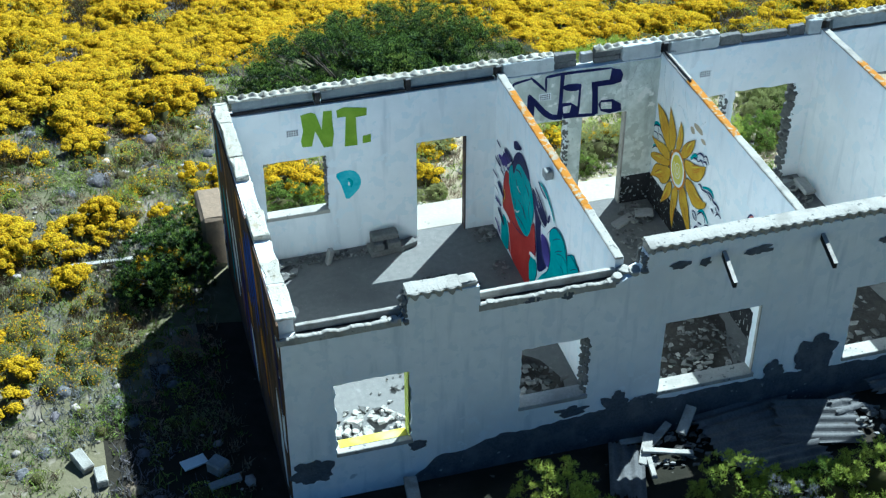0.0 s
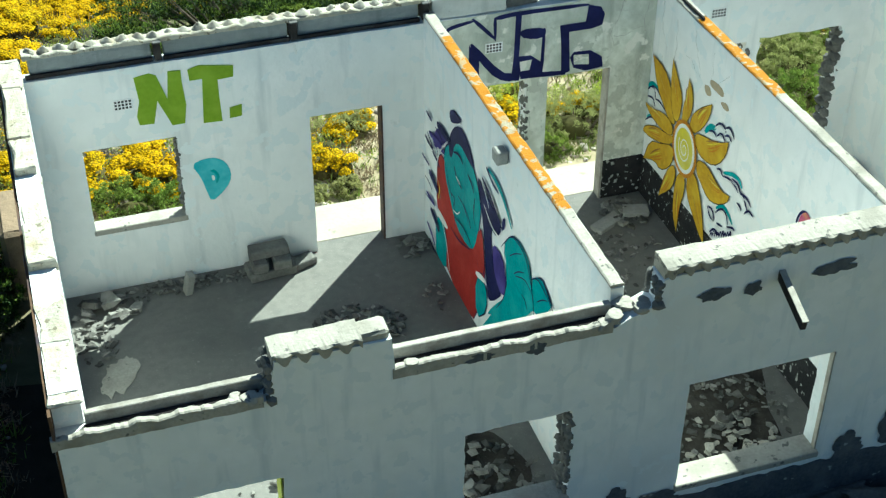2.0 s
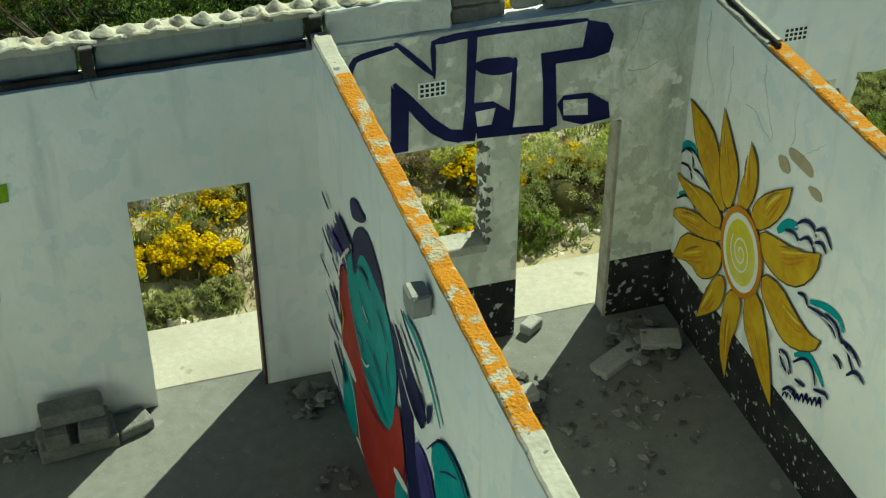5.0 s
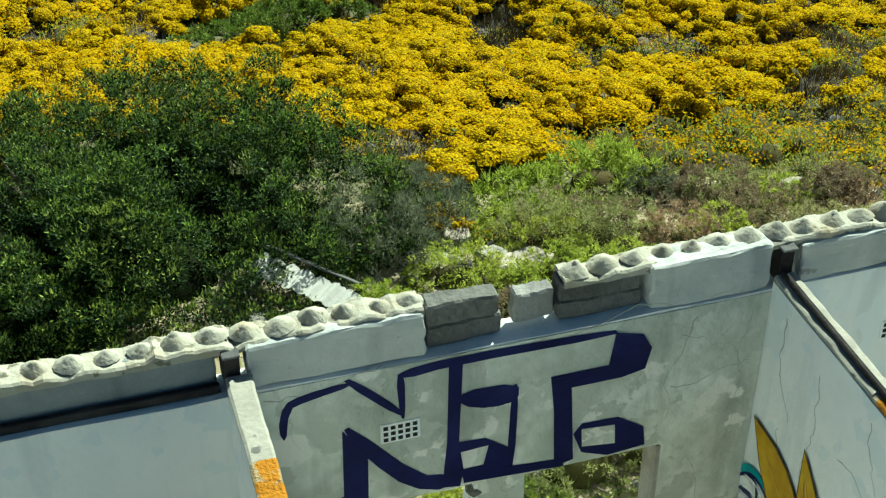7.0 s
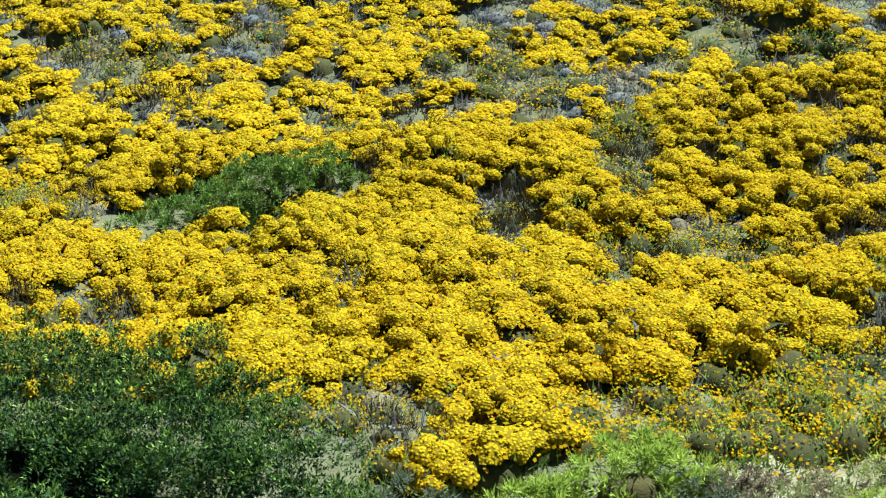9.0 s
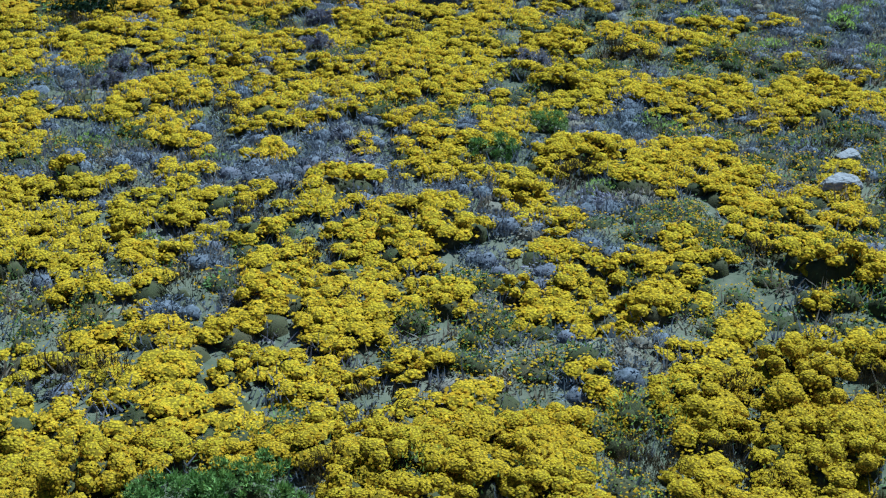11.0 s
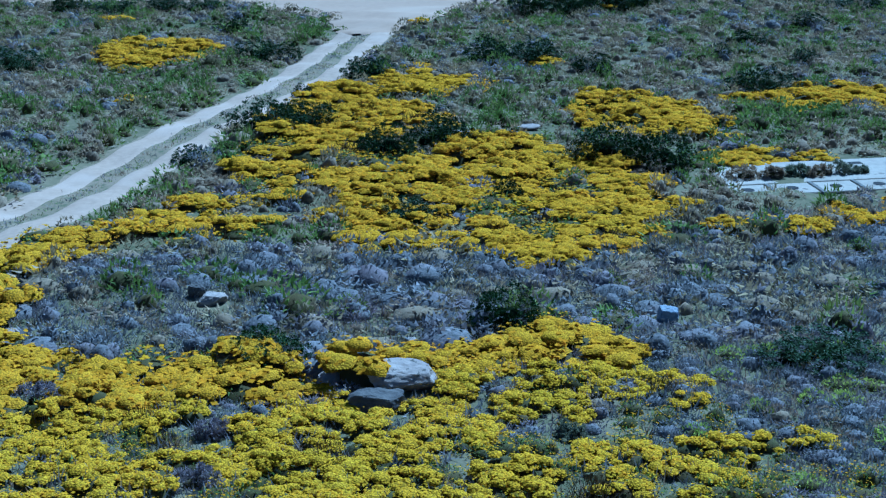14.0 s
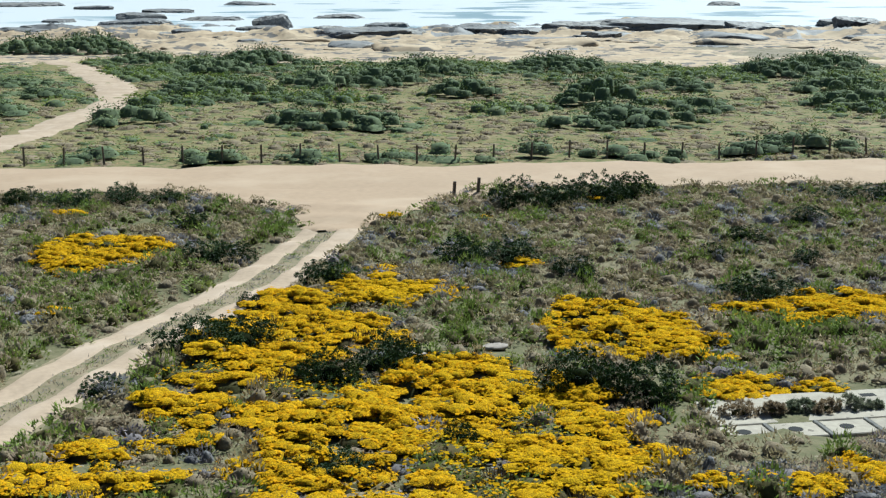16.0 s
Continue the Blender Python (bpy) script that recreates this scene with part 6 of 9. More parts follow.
def concrete_block(x, y, z, sx, sy, sz, rz, label, rx=0.0, ry=0.0, material_="concrete"):
    bm = bmesh.new()
    box(bm, -sx / 2, sx / 2, -sy / 2, sy / 2, -sz / 2, sz / 2, bevel=min(sx, sy, sz) * 0.12)
    bmesh.ops.subdivide_edges(bm, edges=[e for e in bm.edges if e.calc_length() > 0.08], cuts=2)
    off = Vector((x * 3, y * 3, 0))
    for v in bm.verts:
        v.co *= 1 + (0.07 if sz < 0.6 else 0.02) * noise.noise(v.co * 9 + off)
    ob = part("concrete_block", bm, mat(material_))
    ob.matrix_basis = pose(x, y, z + sz / 2, rx, ry, rz)
    return tagged(ob, label, "block")


# the stove-like pile of blocks by the door
concrete_block(2.86, 5.66, 0.0, 0.62, 0.34, 0.13, 4, "sooty concrete block lying against the wall", material_="concrete_dark")
concrete_block(2.7, 5.62, 0.13, 0.2, 0.3, 0.14, 2, "sooty concrete block stacked on another", material_="concrete_dark")
concrete_block(3.0, 5.62, 0.13, 0.24, 0.3, 0.14, -4, "sooty concrete block stacked on another", material_="concrete_dark")
concrete_block(2.85, 5.7, 0.27, 0.5, 0.22, 0.12, 3, "sooty concrete block on top of a pile", material_="concrete_dark")
concrete_block(3.3, 5.7, 0.0, 0.3, 0.2, 0.1, 20, "blackened stone beside the doorway", material_="concrete_dark")
concrete_block(1.78, 5.5, 0.0, 0.1, 0.12, 0.36, 12, "leaning broken concrete post", 14, 6)
concrete_block(6.86, 5.92, 0.0, 0.2, 0.12, 0.1, 35, "half brick lying in the doorway")
concrete_block(7.45, 5.3, 0.0, 0.6, 0.2, 0.07, 28, "broken slab of cement on the floor")
concrete_block(7.85, 5.35, 0.06, 0.35, 0.2, 0.07, -15, "broken slab of cement on the rubble", 8)
concrete_block(6.35, 5.0, 0.05, 0.45, 0.16, 0.1, 8, "broken kerb of cement inside the doorway")
concrete_block(5.0 - 0.06, 2.95, 2.93, 0.13, 0.17, 0.16, 0, "lump of mortar stuck to the partition")
concrete_block(11.1, 5.15, 0.2, 0.3, 0.4, 0.08, 20, "pale slab tilted on rubble", 20, 15)
bm = bmesh.new()
dust = [bm.verts.new((0.72 + 0.2 * math.cos(a) * (1 + 0.5 * noise.noise(Vector((math.cos(a) * 2, math.sin(a) * 2, 3)))) + 0.12 * math.sin(a), 4.22 + 0.33 * math.sin(a) * (1 + 0.5 * noise.noise(Vector((math.cos(a) * 3, math.sin(a) * 3, 8)))), 0.002)) for a in (k * math.pi / 20 for k in range(40))]
r = bmesh.ops.extrude_face_region(bm, geom=[bm.faces.new(dust)])
for v in r["geom"]:
    if isinstance(v, bmesh.types.BMVert):
        v.co.z += 0.006
tagged(part("dust_patch", bm, mat("mortar_white")), "pale spill of plaster dust on the cement floor", "dust")

# cement plinth at the rear corner
concrete_block(-0.12, 6.75, -0.3, 0.5, 1.05, 1.2, 0, "low square brown cement plinth at the corner of the house", material_="plinth")

# ---- loose things outside ----
def plank(x, y, z, ln, w, t, rz, material_, label, rx=0.0, ry=0.0, name="plank"):
    bm = bmesh.new()
    box(bm, -ln / 2, ln / 2, -w / 2, w / 2, 0, t, bevel=t * 0.15)
    bmesh.ops.subdivide_edges(bm, edges=[e for e in bm.edges if e.calc_length() > 0.25], cuts=4)
    for v in bm.verts:
        v.co.z += 0.01 * noise.noise(v.co * 3 + Vector((x, y, 0)))
    ob = part(name, bm, mat(material_))
    ob.matrix_basis = pose(x, y, z, rx, ry, rz)
    return tagged(ob, label, name.replace("_", " "))


def corrugated(x, y, z, ln, w, rz, label, rx=0.0, ry=0.0, material_="asbestos", pitch=0.177, deep=0.045, torn=0.06):
    """A broken piece of corrugated roofing sheet, with thickness."""
    bm = bmesh.new()
    n, m = int(w / pitch * 8), 5
    rng = random.Random(int(x * 100) + int(y * 10))
    ends = [rng.uniform(-torn, torn) for _ in range(2 * (n + 1))]
    grid = {}
    for s in (0, 1):
        for i in range(n + 1):
            for j in range(m + 1):
                u = i / n * w - w / 2
                k = j / m * ln - ln / 2
                if j in (0, m):
                    k += ends[i + (n + 1) * (j == m)]
                grid[s, i, j] = bm.verts.new((k, u, 0.05 + deep * 0.5 * math.sin(2 * math.pi * u / pitch) - 0.008 * s))
    for s in (0, 1):
        for i in range(n):
            for j in range(m):
                bm.faces.new([grid[s, i, j], grid[s, i + 1, j], grid[s, i + 1, j + 1], grid[s, i, j + 1]])
    for i in range(n):
        for j in (0, m):
            bm.faces.new([grid[0, i, j], grid[0, i + 1, j], grid[1, i + 1, j], grid[1, i, j]])
    for j in range(m):
        for i in (0, n):
            bm.faces.new([grid[0, i, j], grid[0, i, j + 1], grid[1, i, j + 1], grid[1, i, j]])
    ob = part("roofing_sheet", bm, mat(material_))
    ob.matrix_basis = pose(x, y, z, rx, ry, rz)
    return tagged(ob, label, "roofing sheet")


corrugated(7.3, -0.55, -0.02, 1.7, 1.1, 8, "grey corrugated roofing sheet fallen against the wall", 4, 2)
corrugated(8.3, -0.7, 0.0, 1.3, 0.9, -12, "grey corrugated roofing sheet lying in the shade", 8, 3)
corrugated(7.4, -1.15, -0.02, 1.5, 0.8, 3, "grey corrugated roofing sheet lying in the shade", -4, 2)
corrugated(5.0, -0.9, 0.0, 1.2, 0.55, 70, "grey corrugated roofing sheet lying in the shade", 6, 4)
corrugated(8.9, -0.45, 0.02, 0.5, 0.36, 12, "sunlit broken corrugated roofing sheet", 10, 6)
corrugated(9.7, -0.25, 0.05, 0.45, 0.36, 10, "sunlit broken corrugated roofing sheet", 6, 4)
corrugated(6.36, 11.0, -0.18, 0.28, 1.15, 39, "pale corrugated roofing sheet propped behind the house", 0, -8, "sheet_pale", torn=0.012)
plank(6.5, 11.24, -0.13, 1.12, 0.13, 0.015, 129, "asbestos", "grey flashing strip behind a pale roofing sheet", 35, 0, "flashing")
plank(5.7, -0.35, 0.0, 0.75, 0.12, 0.05, 35, "timber", "bleached plank in the debris", 5, -8)
plank(5.45, -0.55, 0.02, 0.6, 0.16, 0.05, 60, "timber", "bleached broken board in the debris", 8, -10)
plank(5.75, -0.7, 0.03, 0.8, 0.1, 0.05, -15, "timber", "bleached plank in the debris", 4, 5)
plank(6.25, -0.25, 0.16, 0.5, 0.17, 0.06, 48, "timber", "bleached board leaning on the debris", 0, -24)
plank(5.35, -0.3, 0.0, 0.45, 0.1, 0.04, 0, "timber", "bleached plank in the debris", 5, 4)
plank(5.4, -0.9, 0.0, 0.5, 0.08, 0.04, 80, "timber", "bleached plank in the debris")
plank(1.75, -0.55, -0.05, 0.9, 0.2, 0.09, 84, "timber", "weathered beam lying at the wall foot")
plank(-2.2, 6.75, -0.06, 1.2, 0.1, 0.05, -3, "timber", "bleached pole lying in the scrub")
plank(-1.3, 1.15, -0.04, 0.4, 0.2, 0.03, 20, "paint_white", "pale blue-white scrap of board on the ground", 6, 5, "board")
plank(-0.9, 0.6, -0.05, 0.5, 0.14, 0.06, 12, "concrete", "grey concrete lintel piece on the ground", 0, 0, "lintel")
concrete_block(-2.95, 1.65, -0.12, 0.2, 0.42, 0.16, 25, "pale concrete block standing in the scrub", 10, 0, "mortar_white")
concrete_block(-2.7, 1.25, -0.12, 0.18, 0.36, 0.14, 5, "pale concrete block lying in the scrub", 0, 0, "mortar_white")
concrete_block(-0.95, 0.95, -0.12, 0.25, 0.3, 0.22, 40, "concrete block in the shade of the house")
rubble_pile("rubble_heap", 6.0, -0.6, -0.08, 0.7, 0.4, 60, 0.14, 0.1, "broken roofing and plaster at the wall foot", 31)
rubble_pile("rubble_heap", 5.85, 10.7, -0.42, 0.4, 0.3, 26, 0.24, 0.15, "pale broken blocks and plaster beside a roofing sheet", 33, True)
rubble_pile("rubble_heap", 8.0, 11.2, -0.5, 0.7, 0.5, 16, 0.24, 0.1, "pale stones and broken plaster among herbs", 34, True)
rubble_pile("rubble_heap", 9.0, -0.8, -0.08, 0.7, 0.4, 50, 0.16, 0.12, "broken roofing and plaster at the wall foot", 32)


def boulder(x, y, sx, sy, sz, seed, label, sink=0.15, rz=0.0, cuts=3, material_="stone"):
    ob = part("boulder", rock(random.Random(seed), sx, sy, sz, cuts), mat(material_))
    z = float(ground_z(np.array([x]), np.array([y]))[0])
    ob.matrix_basis = pose(x, y, z + sz * (0.5 - sink), 0, 0, rz)
    return tagged(ob, label, "rock")


boulder(8.3, 11.15, 0.3, 0.2, 0.24, 31, "pale square broken block among herbs", 0.1, 20, 2, "mortar_white")
boulder(8.68, 10.98, 0.4, 0.26, 0.2, 32, "pale stone among herbs", 0.1, -10, 2)
boulder(8.45, 11.02, 0.3, 0.26, 0.18, 33, "small pale stone among herbs", 0.1, 40, 2)
boulder(8.2, 12.0, 0.3, 0.2, 0.16, 34, "flat pale stone on bare sand", 0.1, 0, 2)
boulder(10.75, 10.4, 0.11, 0.17, 0.17, 35, "white broken plaster piece beside a shrub", 0.05, 30, 2, "mortar_white")
boulder(10.85, 10.15, 0.26, 0.18, 0.14, 36, "pale broken plaster piece", 0.1, 80, 2, "mortar_white")
boulder(7.2, 10.3, 0.24, 0.2, 0.14, 37, "pale flat stone near the roofing sheet", 0.1, 15, 2)
boulder(7.7, 10.2, 0.36, 0.22, 0.13, 38, "long pale flat stone near the roofing sheet", 0.1, -8, 2)
boulder(10.9, 9.55, 0.26, 0.2, 0.12, 39, "pale flat stone on the yard", 0.1, 0, 2)
boulder(12.2, 12.0, 0.3, 0.22, 0.16, 40, "pale stone below the flowers", 0.1, 0, 2)
boulder(18.4, 45.35, 1.25, 0.8, 0.52, 3, "large pale flat-topped boulder among yellow flowers", 0.05, -8)
# the dark stone here paints in the shade on the boulder's near face
boulder(17.6, 44.3, 0.95, 0.6, 0.46, 4, "boulder in front of a pale one, coloured dark for its shaded side", 0.1, 0.0, 3, "stone_dark")
boulder(17.0, 46.1, 0.45, 0.36, 0.34, 5, "smaller pale boulder among shrubs")
boulder(15.1, 52.9, 0.62, 0.4, 0.3, 6, "pale split boulder in grey scrub", rz=20)
boulder(14.75, 53.4, 0.34, 0.3, 0.42, 7, "grey boulder in grey scrub", 0.15, 0.0, 3, "stone_dark")
boulder(25.9, 48.2, 0.5, 0.4, 0.48, 8, "bluish grey upright boulder in grey scrub", 0.15, 0, 3, "stone_blue")
boulder(10.0, 51.3, 0.6, 0.36, 0.2, 9, "flat pale rock in grey scrub")
boulder(19.3, 48.1, 0.24, 0.2, 0.24, 10, "small pale rock among the shrubs")
boulder(10.1, 48.8, 0.6, 0.36, 0.2, 11, "flat tan rock at the edge of the flowers")
boulder(22.2, 31.0, 0.5, 0.35, 0.35, 14, "pale rock among thin flowers")
boulder(21.2, 29.6, 0.6, 0.4, 0.35, 15, "pale rock among thin flowers")
boulder(29.6, 43.0, 0.5, 0.4, 0.35, 16, "small pale rock in grey scrub")
boulder(30.4, 73.0, 0.8, 0.5, 0.25, 12, "flat pale rock in a sandy clearing")
boulder(27.0, 72.0, 1.0, 0.5, 0.35, 13, "flat pale rock among flowers")

# foundation slab and tank covers
zs = float(ground_z(np.array([38.0]), np.array([63.0]))[0])
SLAB_TURN = -5.0
slab = empty("foundation_slab", (34.4, 64.55, zs), SLAB_TURN)
bm = bmesh.new()
box(bm, 0, 16, -2.75, 0.0, -0.3, 0.1, bevel=0.03)
part("slab", bm, mat("slab_cement"), slab)
bm = bmesh.new()
box(bm, 5.55, 6.05, -0.75, -0.45, 0.1, 0.108)
part("drain", bm, mat("dark_hole"), slab, "dark square drain")
tagged(slab, "long pale concrete foundation slab overgrown at the edge", "slab")
for i in range(7):
    tank = empty("tank_cover", (33.95, 61.68, zs), SLAB_TURN)
    bm = bmesh.new()
    box(bm, i * 1.63, i * 1.63 + 1.46, -1.25, 0.0, -0.1, 0.12, bevel=0.03)
    part("cover", bm, mat("slab_cement"), tank)
    bm = bmesh.new()
    bmesh.ops.create_cone(bm, cap_ends=True, segments=20, radius1=0.22, radius2=0.22, depth=0.012, matrix=Matrix.Translation((i * 1.63 + 0.66, -0.6, 0.127)))
    part("manhole", bm, mat("dark_hole"), tank, "dark round opening")
    bm = bmesh.new()
    box(bm, i * 1.63 + 1.47, i * 1.63 + 1.62, -1.75 if i == 0 else -1.4, 0.04, -0.1, 0.15, bevel=0.02)
    part("divider", bm, mat("concrete_dark"), tank)
    tagged(tank, "pale concrete tank cover with a dark round hole", "tank cover", group="row of tank covers")

# fence along the road, two lone posts
fence = empty("fence", (0, 0, 0))
posts = []
for i in range(40):
    x = 12 + i * 2.95
    y = float(np.interp(x, [p[0] for p in ROAD_LINE], [p[1] for p in ROAD_LINE])) + 8.6
    z = float(ground_z(np.array([x]), np.array([y]))[0])
    bm = bmesh.new()
    r = random.Random(i)
    bmesh.ops.create_cone(bm, cap_ends=True, segments=7, radius1=0.09, radius2=0.075, depth=1.7)
    p = part("post", bm, mat("post_wood"), fence)
    p.matrix_basis = pose(x, y, z + 0.6 + r.uniform(-0.08, 0.08), r.uniform(-4, 4), r.uniform(-4, 4), 0)
    posts.append((x, y, z))
for h in (0.5, 0.85, 1.2):
    bm = bmesh.new()
    for (x0, y0, z0), (x1, y1, z1) in zip(posts, posts[1:]):
        a, b = Vector((x0, y0, z0 + h)), Vector((x1, y1, z1 + h))
        d = (b - a)
        m = Matrix.Translation((a + b) / 2) @ d.to_track_quat('Z', 'Y').to_matrix().to_4x4()
        bmesh.ops.create_cone(bm, cap_ends=False, segments=4, radius1=0.008, radius2=0.008, depth=d.length, matrix=m)
    part("wire", bm, mat("rusty_steel"), fence)
tagged(fence, "low wire fence on short dark wooden posts beside the road", "fence")
for x, y in ((39.5, 112.4), (41.2, 112.6)):
    z = float(ground_z(np.array([x]), np.array([y]))[0])
    bm = bmesh.new()
    bmesh.ops.create_cone(bm, cap_ends=True, segments=8, radius1=0.13, radius2=0.11, depth=1.4)
    p = part("marker_post", bm, mat("post_wood"))
    p.matrix_basis = pose(x, y, z + 0.4, 2, 3, 0)
    tagged(p, "short dark wooden post at the junction", "post")

# shore: a terraced rock shelf that breaks up in the water
def make_shelf():
    along, out = np.arange(-150, 230, 1.0), np.arange(250, 430, 1.3)
    ga, go = np.meshgrid(along, out)
    gx, gy = 0.254 * go + 0.967 * ga, 0.967 * go - 0.254 * ga
    rough = np.array([noise.noise(Vector((a * 0.022, o * 0.05, 1.0))) + 0.55 * noise.noise(Vector((a * 0.06, o * 0.13, 4.0))) + 0.34 * noise.noise(Vector((a * 0.17, o * 0.3, 8.0))) + 0.2 * noise.noise(Vector((a * 0.45, o * 0.7, 12.0)))
                      for a, o in zip(ga.ravel(), go.ravel())]).reshape(ga.shape)
    amp = np.interp(go, [250, 285, 335, 440], [0.35, 1.0, 3.0, 3.6])
    z = np.interp(go, [250, 285, 350, 375, 400, 440], [-8.85, -8.95, -9.6, -10.4, -11.2, -12.4]) + amp * rough
    step = 0.5
    low = np.floor(z / step)
    z = 0.45 * z + 0.55 * (low + np.clip((z / step - low - 0.55) / 0.3, 0, 1)) * step
    ground = ground_z(gx, gy)
    z = np.where(go < 384, np.maximum(z, ground + 0.06), z)
    v = np.stack([gx.ravel(), gy.ravel(), z.ravel()], 1)
    w, h = len(along), len(out)
    i = (np.arange(h - 1)[:, None] * w + np.arange(w - 1)[None, :]).ravel()
    f = np.stack([i, i + 1, i + w + 1, i + w], 1)
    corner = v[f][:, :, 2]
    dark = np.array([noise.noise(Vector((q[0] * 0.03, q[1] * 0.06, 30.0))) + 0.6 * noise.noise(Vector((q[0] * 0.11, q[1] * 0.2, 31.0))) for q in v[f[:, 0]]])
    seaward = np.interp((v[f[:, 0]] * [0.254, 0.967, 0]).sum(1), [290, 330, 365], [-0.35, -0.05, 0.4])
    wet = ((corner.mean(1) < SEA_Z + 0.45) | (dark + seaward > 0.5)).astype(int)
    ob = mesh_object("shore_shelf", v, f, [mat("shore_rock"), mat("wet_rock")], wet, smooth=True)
    tagged(ob, "tan terraced rock shelf with dark wet ledges along the shore", "shore", kind="structure")


make_shelf()
rng = random.Random(77)
for side, out, k, tall in ((44, 379, 16, 4.0), (64, 384, 20, 5.0), (82, 373, 16, 4.0), (106, 362, 11, 7.0), (18, 374, 12, 2.5), (-38, 418, 9, 5.5), (-10, 350, 16, 3.0), (-78, 433, 16, 2.6), (-93, 400, 14, 3.0), (-70, 395, 17, 2.6), (-38, 402, 8, 1.6), (-18, 372, 7, 2.6), (10, 398, 9, 1.8), (-95, 380, 10, 1.8), (28, 372, 9, 1.5), (-52, 370, 6, 1.4), (62, 366, 12, 1.6), (118, 352, 14, 3.2), (132, 330, 8, 2.0), (95, 352, 9, 1.4), (-8, 420, 10, 1.8), (45, 352, 7, 1.2), (-86, 478, 9, 3.2), (-123, 570, 12, 2), (-160, 612, 22, 2.4), (-88, 538, 14, 1.6), (-72, 623, 16, 2), (121, 607, 10, 2.5), (-24, 485, 15, 1.8), (-62, 468, 13, 1.5), (-105, 455, 10, 1.2), (60, 440, 12, 1.6), (117, 420, 12, 3.0)):
    x, y = 0.254 * out + 0.967 * side, 0.967 * out - 0.254 * side
    ob = part("shore_rock", rock(rng, k * rng.uniform(0.8, 1.4), k * 0.7, tall * 1.15 + 1.2, 4), mat("wet_rock"))
    z = max(float(ground_z(np.array([x]), np.array([y]))[0]), SEA_Z - 0.4)
    ob.matrix_basis = pose(x, y, z + 0.1, 0, 0, -15 + rng.uniform(-25, 25))
    tagged(ob, "dark weathered rock at the water's edge", "rock", group="shore rocks")


# ---- vegetation ----
def fast_mesh(name, verts, tris, index, materials):
    me = bpy.data.meshes.new(name)
    n, m = len(verts), len(tris)
    me.vertices.add(n)
    me.vertices.foreach_set("co", np.ascontiguousarray(verts, dtype=np.float32).ravel())
    me.loops.add(3 * m)
    me.loops.foreach_set("vertex_index", np.ascontiguousarray(tris, dtype=np.int32).ravel())
    me.polygons.add(m)
    me.polygons.foreach_set("loop_start", np.arange(0, 3 * m, 3, dtype=np.int32))
    for k in materials:
        me.materials.append(k)
    me.polygons.foreach_set("material_index", np.ascontiguousarray(index, dtype=np.int32))
    me.update(calc_edges=True)
    me.validate()
    return new(name, me)


def frame_of(nrm, rng):
    """Two tangents for rows of normals, turned at random."""
    r = rng.normal(size=nrm.shape)
    a = np.cross(nrm, r)
    a /= np.linalg.norm(a, axis=1, keepdims=True) + 1e-9
    return a, np.cross(nrm, a)


def dome(rng, n, lump, low=-0.1, lobes=5):
    """Points on a lumpy unit dome, and their normals."""
    z = rng.uniform(low, 1, n) ** 1.0
    a = rng.uniform(0, 2 * np.pi, n)
    q = np.sqrt(np.clip(1 - z * z, 0, 1))
    d = np.stack([q * np.cos(a), q * np.sin(a), z], 1)
    c = rng.normal(size=(lobes, 3))
    c[:, 2] = np.abs(c[:, 2])
    c /= np.linalg.norm(c, axis=1, keepdims=True)
    near = (d @ c.T).max(1)
    r = 1 - lump + lump * np.clip((near - 0.5) / 0.5, 0, 1) ** 0.5
    return d * r[:, None], d


def petals(p, nrm, size, rng):
    """Small four-cornered flower heads, two triangles each."""
    a, b = frame_of(nrm, rng)
    s = size * rng.uniform(0.6, 1.3, len(p))[:, None]
    v = np.stack([p - a * s, p - b * s * 0.8, p + a * s, p + b * s * 0.8], 1).reshape(-1, 3)
    i = np.arange(len(p))[:, None] * 4
    return v, np.concatenate([i + [0, 1, 2], i + [0, 2, 3]], 0)


def blades(p, direction, length, width, rng):
    """Single pointed leaves from p along direction."""
    a = np.cross(direction, rng.normal(size=direction.shape) * 0.5 + [0.35, 0.35, 1.0])
    a /= np.linalg.norm(a, axis=1, keepdims=True) + 1e-9
    ln = length * rng.uniform(0.6, 1.4, len(p))[:, None]
    v = np.stack([p - a * width, p + a * width, p + direction * ln], 1).reshape(-1, 3)
    return v, np.arange(3 * len(p)).reshape(-1, 3)


def core(scale, seg=7, rings=3):
    v, f = [(0, 0, scale)], []
    for r in range(1, rings + 1):
        t = r / rings * math.pi * 0.55
        v += [(scale * math.sin(t) * math.cos(2 * math.pi * k / seg), scale * math.sin(t) * math.sin(2 * math.pi * k / seg), scale * math.cos(t)) for k in range(seg)]
    for k in range(seg):
        f.append((0, 1 + k, 1 + (k + 1) % seg))
        for r in range(rings - 1):
            a, b = 1 + r * seg + k, 1 + r * seg + (k + 1) % seg
            f += [(a, a + seg, b), (b, a + seg, b + seg)]
    return np.array(v), np.array(f)


def template(parts):
    """(verts, tris, slot) pieces joined into one."""
    vs, fs, ms, o = [], [], [], 0
    for v, f, m in parts:
        vs.append(v)
        fs.append(f + o)
        ms.append(np.full(len(f), m))
        o += len(v)
    return np.concatenate(vs), np.concatenate(fs), np.concatenate(ms)


def jitter_dir(d, rng, k):
    e = d + rng.normal(size=d.shape) * k
    return e / np.linalg.norm(e, axis=1, keepdims=True)


